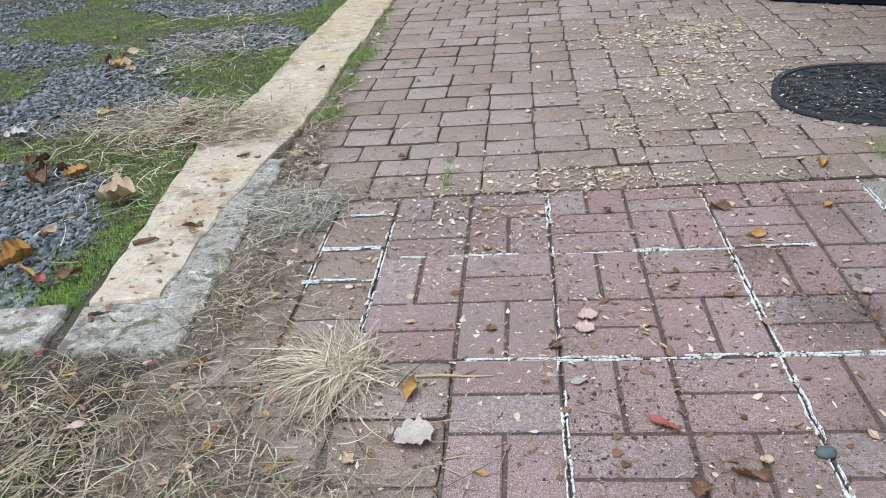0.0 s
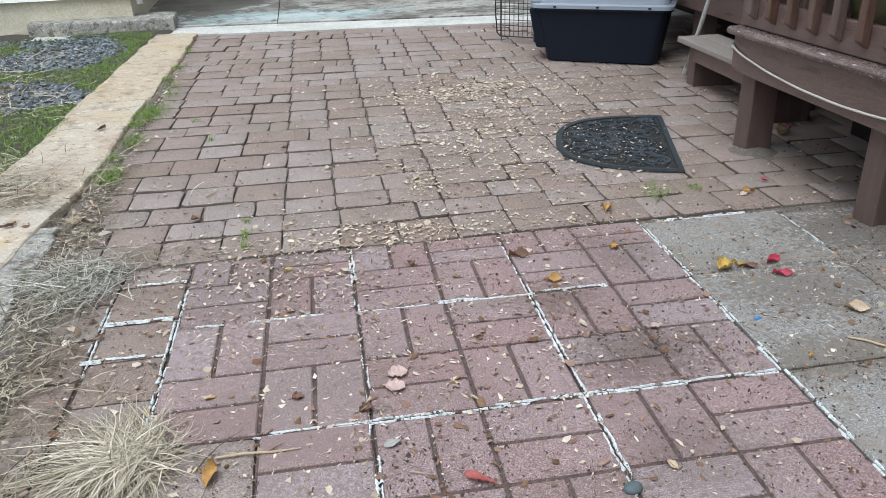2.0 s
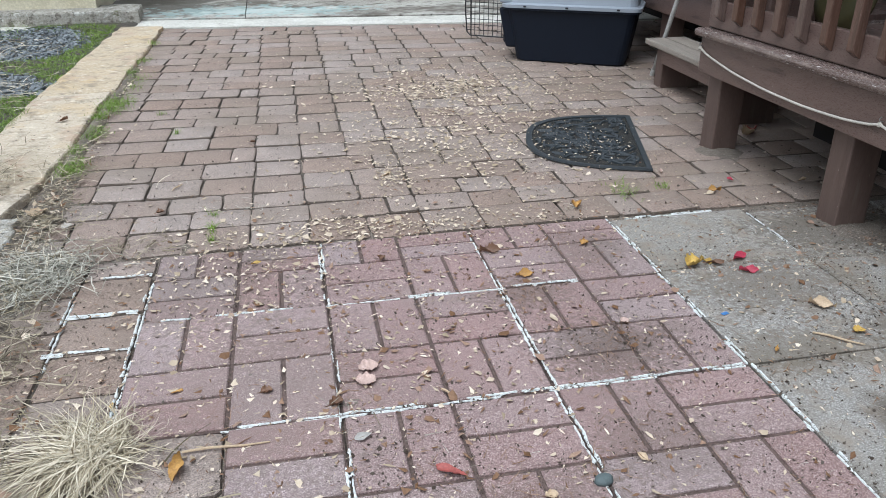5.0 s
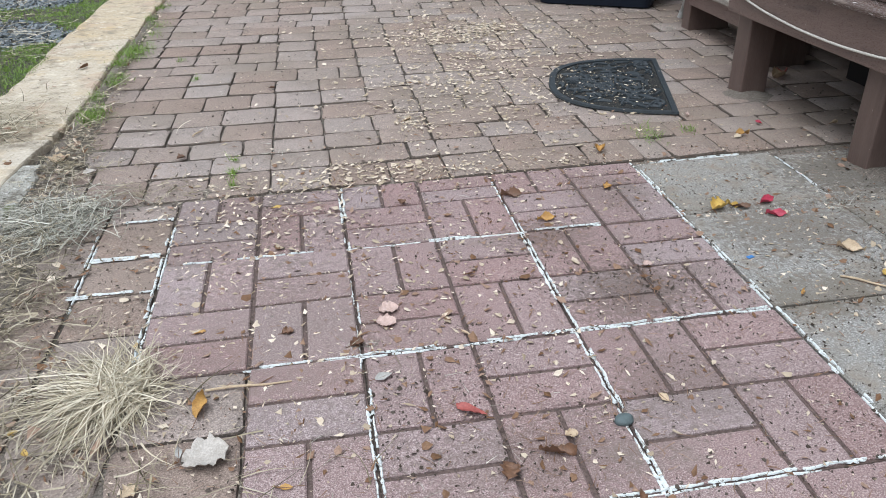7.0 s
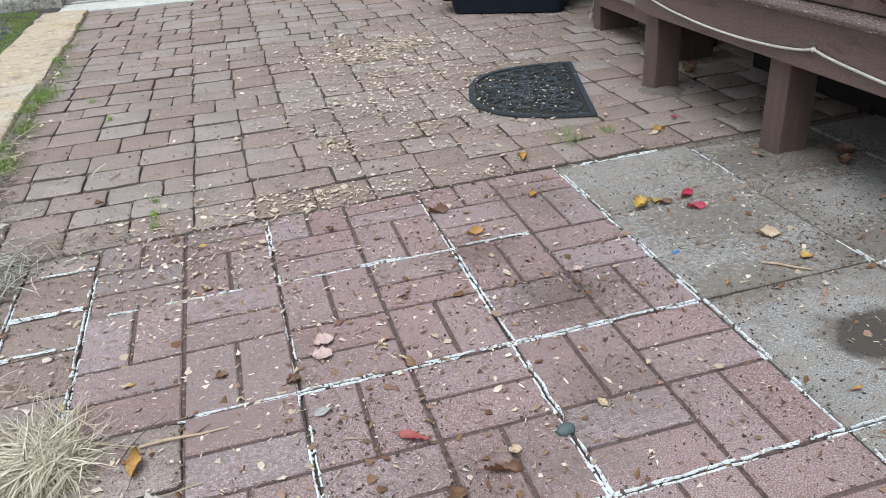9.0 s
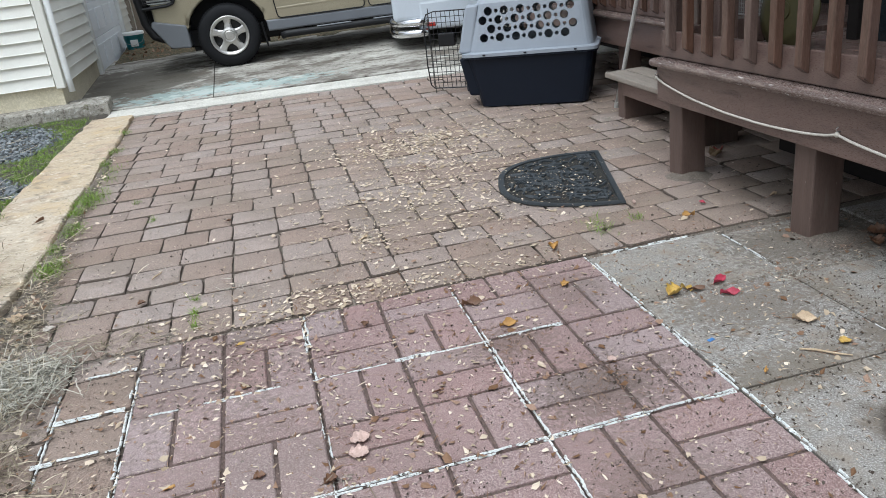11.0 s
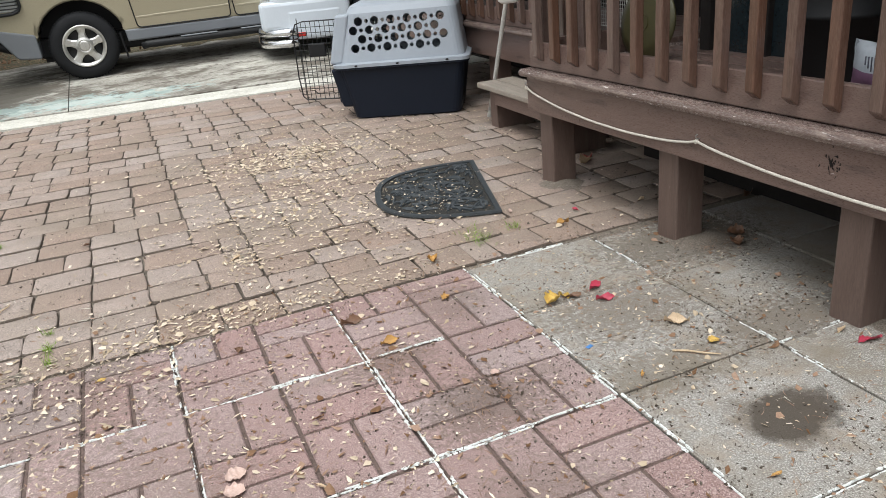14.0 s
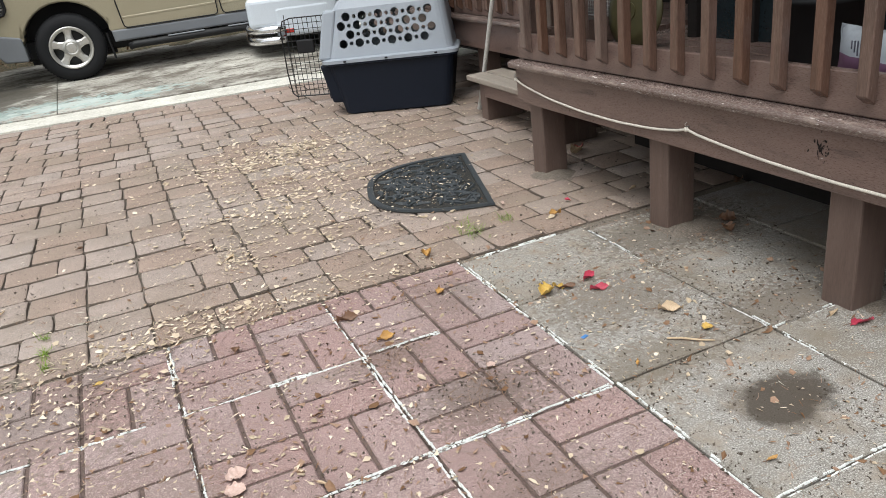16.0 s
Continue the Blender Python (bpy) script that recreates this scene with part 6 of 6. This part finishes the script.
chips(90, -1.6, 1.4, 0.5, 0.4, (0.01, 0.03), 0.03)
chips(260, 0.25, 2.15, 0.5, 0.5, (0.010, 0.026), 0.005)
chips(150, 0.6, 3.5, 0.6, 0.4, (0.008, 0.024), 0.005)
chips(150, -1.5, 2.8, 0.1, 0.4, (0.006, 0.026), 0.035)
chips(60, -1.45, 4.2, 0.1, 0.5, (0.005, 0.015), 0.035)
chips(160, -1.15, 3.6, 0.06, 0.7, (0.008, 0.026), 0.012)
chips(130, -2.3, 3.4, 0.4, 0.5, (0.012, 0.04), 0.05)
chips(130, -1.85, 3.75, 0.25, 0.2, (0.015, 0.045), 0.065)
chips(200, -1.5, 1.55, 0.35, 0.25, (0.012, 0.035), 0.02)
chips(90, -0.95, 2.0, 0.12, 0.4, (0.008, 0.025), 0.012)
for _ in range(3200):
    items.append((U(-1.7, 11), U(12.0, 14.7), 0.14 + U(0, 0.1), U(0.02, 0.06), 1.2, U(-0.8, 0.8), U(-0.8, 0.8), U(0, 6.28)))
scatter("brown_bits", CHIPS, items, M_BROWNCHIP, "brown and orange scraps of autumn leaves", "debris")


# ---- leaves that can be told apart ----
def leaf_mat(name, c, d):
    return mat(name, c, 0.6, scale=(40, 220), amount=(0.7, 0.4), dark=d, bump=0.4, bump_scale=90, bump_dist=0.002)


LEAF = {"tan": leaf_mat("leaf_tan", (0.50, 0.38, 0.25), (0.34, 0.24, 0.15)), "pink": leaf_mat("leaf_pink", (0.52, 0.38, 0.33), (0.4, 0.27, 0.22)),
        "pale": leaf_mat("leaf_pale", (0.47, 0.42, 0.37), (0.3, 0.26, 0.22)), "red": leaf_mat("leaf_red", (0.36, 0.09, 0.075), (0.2, 0.05, 0.04)),
        "crimson": leaf_mat("leaf_crimson", (0.46, 0.045, 0.085), (0.22, 0.02, 0.035)), "brown": leaf_mat("leaf_brown", (0.17, 0.085, 0.045), (0.08, 0.045, 0.028)),
        "ochre": leaf_mat("leaf_ochre", (0.46, 0.26, 0.07), (0.26, 0.13, 0.04)), "yellow": leaf_mat("leaf_yellow", (0.55, 0.38, 0.09), (0.36, 0.2, 0.05)),
        "grey": leaf_mat("leaf_grey", (0.40, 0.38, 0.35), (0.27, 0.25, 0.22))}
WORD = {"tan": "dry tan", "pink": "faded pinkish", "pale": "pale bleached", "red": "dull red", "crimson": "bright crimson", "brown": "dark brown curled", "ochre": "ochre", "yellow": "yellow", "grey": "grey withered"}


def fallen_leaf(colour, x, y, size, turn, shape="oval", curl=0.35, z=0.003, tilt=0.0):
    """One fallen leaf with its stalk; size is its length when fresh, before it withered."""
    size *= 0.72 if colour != "pale" else 0.85
    t_ = thing("fallen_leaf", WORD[colour] + (" lobed leaf" if shape == "lobed" else " oval leaf") + " fallen on the ground", "leaf", "fallen leaves", pose(x, y, z, tilt, 0, turn))
    rr = random.Random(int(x * 1000) + int(y * 77))
    bm = bmesh.new()
    n = 15
    rows_ = []
    for i in range(n + 1):
        u = i / n
        if shape == "lobed":
            w = 0.5 * (math.sin(math.pi * u) ** 0.6 if 0 < u < 1 else 0) * (0.72 + 0.42 * abs(math.sin(3 * math.pi * u + 0.5)))
        else:
            w = 0.23 * (math.sin(math.pi * u ** 0.85) if 0 < u < 1 else 0)
        row_ = []
        for k in range(-3, 4):
            s_ = k / 3
            jag = 1 + (0.22 * rr.uniform(-1, 1) if abs(k) == 3 and shape == "lobed" else 0.08 * rr.uniform(-1, 1))
            px, py = (u - 0.5) * size, s_ * w * size * jag
            pz = size * curl * (0.35 * s_ * s_ * w * 3 + 0.25 * (u - 0.5) ** 2 * 2 + 0.08 * rr.uniform(-1, 1) * abs(s_)) + 0.002 + (size * 0.09 * noise.noise(Vector((u * 6, s_ * 3, x * 9))) + size * 0.05 * rr.uniform(0, 1) if shape == 'lobed' else 0) + size * 0.04 + (size * curl * 0.22 * s_ * math.sin(5 * u + x * 7) if shape == 'oval' else 0)
            row_.append(bm.verts.new((px, py * (1 - 0.3 * curl * abs(s_)), pz)))
        rows_.append(row_)
    for a, b in zip(rows_, rows_[1:]):
        for k in range(6):
            bm.faces.new((a[k], a[k + 1], b[k + 1], b[k]))
    bmesh.ops.remove_doubles(bm, verts=list(bm.verts), dist=1e-5)
    part("blade", bm, LEAF[colour], t_, smooth=True)
    bm = bmesh.new()
    zc = size * curl * 0.125 + 0.003
    tube(bm, [(size * 0.45, 0, zc), (size * 0.2, 0, 0.0035), (-size * 0.3, 0, zc * 0.4 + 0.002), (-size * 0.5, 0, zc), (-size * 0.78, size * 0.06, 0.004)], [0.0004, 0.0008, 0.001, 0.0011, 0.0009], 5)
    part("stalk", bm, LEAF["brown"], t_)
    return t_


for row_ in (("pale", -0.385, 1.535, 0.13, 20, "lobed", 0.3), ("grey", -0.45, 1.565, 0.06, 100, "oval", 0.3), ("tan", -0.54, 1.46, 0.06, 40, "lobed", 0.3),
             ("pink", 0.095, 2.06, 0.085, 15, "lobed", 0.25), ("pink", 0.08, 1.995, 0.085, -20, "lobed", 0.25), ("grey", 0.05, 1.752, 0.08, 20, "oval", 0.25),
             ("red", 0.245, 1.575, 0.115, -35, "oval", 0.35), ("brown", 0.41, 1.40, 0.12, -15, "oval", 0.75), ("brown", 0.29, 1.36, 0.07, 60, "lobed", 0.5),
             ("ochre", -0.415, 1.72, 0.135, 85, "oval", 0.5), ("yellow", -0.85, 1.71, 0.05, 30, "oval", 0.3), ("brown", 0.645, 2.75, 0.11, -12, "oval", 0.9),
             ("ochre", 0.72, 2.53, 0.10, 5, "oval", 0.7), ("tan", 0.80, 2.55, 0.05, 60, "oval", 0.5), ("tan", 0.297, 1.90, 0.05, -50, "oval", 0.3), ("ochre", 1.13, 3.11, 0.08, 70, "lobed", 0.9),
             ("yellow", -0.243, 2.833, 0.055, 20, "oval", 0.4), ("ochre", -0.205, 1.41, 0.05, -10, "oval", 0.3), ("brown", 0.227, 2.778, 0.05, 70, "lobed", 0.5),
             ("brown", 0.373, 2.214, 0.05, 10, "oval", 0.6), ("pink", 0.948, 2.158, 0.045, 20, "lobed", 0.3), ("tan", 0.726, 1.532, 0.06, -70, "oval", 0.4),
             ("crimson", 1.968, 3.28, 0.06, 100, "oval", 0.6), ("ochre", 1.825, 3.165, 0.085, -8, "oval", 0.8), ("tan", 0.363, 3.68, 0.09, 40, "oval", 0.4),
             ("yellow", 1.36, 2.485, 0.10, 25, "lobed", 0.8), ("yellow", 1.42, 2.50, 0.07, -60, "oval", 0.9), ("brown", 1.45, 2.48, 0.09, -10, "oval", 0.5),
             ("crimson", 1.563, 2.502, 0.115, 25, "oval", 0.6), ("crimson", 1.536, 2.395, 0.10, -20, "oval", 0.7), ("tan", 1.638, 2.114, 0.12, -35, "oval", 0.8),
             ("ochre", 1.338, 1.905, 0.05, 50, "oval", 0.7), ("yellow", 1.655, 1.949, 0.055, 10, "lobed", 0.4), ("crimson", 2.061, 1.692, 0.115, -15, "oval", 0.6),
             ("tan", 2.044, 1.787, 0.075, 15, "oval", 0.5), ("tan", 2.43, 3.90, 0.12, 20, "lobed", 0.9), ("pink", 1.70, 3.46, 0.07, 70, "oval", 0.4),
             ("ochre", 1.03, 2.747, 0.06, 40, "lobed", 0.5), ("ochre", 1.334, 1.358, 0.05, 0, "oval", 0.4), ("brown", 2.35, 2.6, 0.10, -50, "lobed", 0.8), ("brown", 2.75, 2.95, 0.12, 20, "oval", 0.7), ("red", 2.48, 3.95, 0.10, 60, "lobed", 0.8), ("brown", 2.6, 3.3, 0.11, 30, "lobed", 0.8), ("ochre", 2.68, 3.42, 0.11, 110, "oval", 0.7), ("tan", 2.3, 3.2, 0.08, 20, "oval", 0.5), ("brown", 2.28, 2.52, 0.09, 70, "lobed", 0.7),
             ("brown", -0.01, 1.905, 0.06, 20, "lobed", 0.7), ("brown", 0.55, 1.24, 0.06, 80, "oval", 0.5), ("tan", 0.46, 1.45, 0.045, 0, "lobed", 0.4), ("brown", -0.288, 4.35, 0.04, 0, "lobed", 0.6),
             ("brown", -0.66, 3.42, 0.05, 30, "lobed", 0.6), ("pale", -1.02, 3.33, 0.06, 30, "lobed", 0.4), ("tan", -1.18, 3.5, 0.12, 80, "lobed", 0.4), ("brown", -0.20, 2.0, 0.05, 10, "lobed", 0.6),
             ("yellow", -0.62, 2.02, 0.045, 90, "oval", 0.4), ("ochre", -0.45, 2.05, 0.05, 20, "oval", 0.4), ("pink", -0.05, 2.6, 0.05, 75, "oval", 0.3)):
    fallen_leaf(*row_)
for c, x, y, s, a, sh, cu in (("tan", -1.86, 2.985, 0.19, 10, "lobed", 0.8), ("tan", -2.9, 5.3, 0.15, 30, "oval", 0.7), ("brown", -3.1, 5.45, 0.15, 100, "oval", 0.7), ("ochre", -2.95, 5.25, 0.13, 160, "lobed", 0.6),
                              ("brown", -2.43, 3.34, 0.16, 80, "oval", 0.9), ("brown", -2.30, 3.36, 0.14, 20, "oval", 0.8), ("ochre", -2.2, 3.28, 0.13, 50, "lobed", 0.7), ("ochre", -2.01, 2.46, 0.15, 60, "lobed", 0.9),
                              ("ochre", -2.08, 2.56, 0.14, 130, "oval", 0.9), ("yellow", -2.48, 4.2, 0.14, 5, "oval", 0.4), ("pale", -2.88, 3.88, 0.12, 30, "lobed", 0.5), ("brown", -1.75, 2.35, 0.1, 30, "oval", 0.6), ("red", -1.85, 2.33, 0.09, 110, "oval", 0.5),
                              ("tan", -2.3, 6.1, 0.12, 40, "oval", 0.5), ("ochre", -3.4, 6.2, 0.12, 90, "oval", 0.5), ("brown", -1.5, 2.08, 0.07, 20, "oval", 0.7), ("pink", -2.1, 4.35, 0.1, 20, "oval", 0.6), ("tan", -2.78, 5.15, 0.13, 70, "oval", 0.6), ("tan", -3.0, 5.6, 0.14, 15, "oval", 0.8), ("brown", -2.36, 3.22, 0.13, 140, "lobed", 0.9), ("brown", -2.52, 3.5, 0.13, 35, "oval", 0.8),
                              ("ochre", -2.15, 2.42, 0.13, 20, "lobed", 0.9), ("ochre", -1.93, 2.38, 0.12, 150, "oval", 0.8), ("tan", -2.02, 2.7, 0.10, 80, "oval", 0.6), ("red", -1.98, 4.08, 0.09, 60, "oval", 0.7), ("brown", -1.88, 3.9, 0.1, 10, "lobed", 0.8),
                              ("pale", -2.5, 5.0, 0.1, 60, "lobed", 0.5), ("tan", -2.35, 4.9, 0.09, 20, "oval", 0.5), ("brown", -1.42, 2.72, 0.09, 5, "oval", 0.7), ("brown", -1.44, 3.45, 0.07, 35, "oval", 0.6), ("brown", -1.38, 4.9, 0.08, 60, "oval", 0.6)):
    fallen_leaf(c, x, y, s * 1.3, a, sh, cu, z=0.035 if x > -1.65 and y > 2.2 else 0.042 if y > 1.9 else 0.03)
for c, x, y, s, a in (("pink", -1.32, 1.55, 0.1, 30), ("tan", -1.62, 1.74, 0.07, 80), ("yellow", -1.45, 1.78, 0.06, 20), ("crimson", -1.22, 1.83, 0.04, 20), ("ochre", -0.92, 1.5, 0.06, 70), ("tan", -0.95, 1.42, 0.08, 10), ("yellow", -0.80, 1.62, 0.05, 120),
                      ("ochre", -0.72, 1.42, 0.08, 20), ("pale", -1.55, 1.45, 0.08, 60), ("tan", -1.25, 1.25, 0.08, 60), ("ochre", -1.7, 1.35, 0.08, 10), ("red", -1.6, 1.9, 0.07, 45)):
    fallen_leaf(c, x, y, s, a, "oval", 0.4, z=0.03 if x < -1.0 else 0.012)
for x, y, a, n_ in ((-1.25, 4.55, 10, 0.14), (-1.57, 2.6, 25, 0.09), (1.56, 1.92, -42, 0.15), (-0.62, 3.72, 60, 0.08), (-0.3, 1.78, -2, 0.22)):
    t_ = thing("twig", "short dry brown twig lying on the ground", "twig", "twigs", pose(x, y, 0.006 if x > -1.3 or x < -1.6 else 0.044, 0, 0, a))
    bm = bmesh.new()
    k_ = 0.009 if n_ < 0.1 and x < -1.5 else 0.0035
    tube(bm, [(-n_ / 2, 0, 0), (-n_ * 0.2, 0.004, 0.002), (n_ * 0.2, -0.003, 0.003), (n_ / 2, 0.003, 0.001)], [k_, k_ * 1.1, k_ * 0.9, k_ * 0.6], 7)
    part("stem", bm, LEAF["tan"] if k_ < 0.005 else LEAF["brown"], t_)
    bm = bmesh.new()
    tube(bm, [(n_ * 0.1, 0, 0.002), (n_ * 0.28, n_ * 0.12, 0.004)], [k_ * 0.6, k_ * 0.3], 6)
    part("side_shoot", bm, LEAF["brown"], t_)
peb = tagged(new("pebble", None), "smooth grey-blue pebble in the tile joint", "stone")
peb.matrix_basis = pose(0.60, 1.475, 0.006, 0, 0, 10)
bm = bmesh.new()
bmesh.ops.create_icosphere(bm, subdivisions=3, radius=1)
for v in bm.verts:
    v.co = Vector((v.co.x * 0.025, v.co.y * 0.018, v.co.z * 0.015)) * (1 + 0.12 * noise.noise(v.co * 1.7))
part("stone", bm, mat("pebble", (0.10, 0.125, 0.125), 0.7, scale=(60, 300), bump=0.2), peb, smooth=True)
scrap = tagged(new("plastic_scrap"), "tiny blue plastic scrap on a slab", "litter")
scrap.matrix_basis = pose(1.295, 2.138, 0.003, 4, 3, 20)
part("flake", boxed((-0.014, -0.007, 0), (0.014, 0.007, 0.002), 0.0008), mat("blue_scrap", (0.08, 0.22, 0.5), 0.4, bump=0), scrap)
# drifts of soil over the paving edges
SPOTS = ((-1.13, 2.4, 0.10, 0.75, 0.026), (-0.85, 1.35, 0.33, 0.32, 0.0145), (-1.13, 3.55, 0.09, 0.6, 0.016), (2.2, 2.66, 0.20, 0.15, 0.022), (2.15, 3.68, 0.15, 0.14, 0.022), (2.2, 1.74, 0.16, 0.10, 0.020), (-0.5, 3.05, 0.5, 0.07, 0.009),
         (2.05, 1.72, 0.14, 0.08, 0.01), (0.15, 3.03, 0.25, 0.05, 0.009), (1.82, 2.45, 0.09, 0.06, 0.010), (-1.205, 5.2, 0.045, 2.9, 0.030), (3.2, 2.6, 0.8, 0.5, 0.012))


def drift_z(x, y):
    h = max(k * math.exp(-((x - cx) / sx) ** 2 - ((y - cy) / sy) ** 2) for cx, cy, sx, sy, k in SPOTS)
    return -0.018 + h * 1.35 + 0.007 * n2(x, y, 9, 1) * min(1, h * 120) + 0.004 * n2(x, y, 30, 2) * min(1, h * 120)


ob = part("soil_drift", grid_sheet(-1.28, 3.9, 0.9, 6.4, 330, 350, drift_z), M_DUST, smooth=True)
tagged(ob, "thin drifts of brown soil over the paving", "soil", kind="stuff")
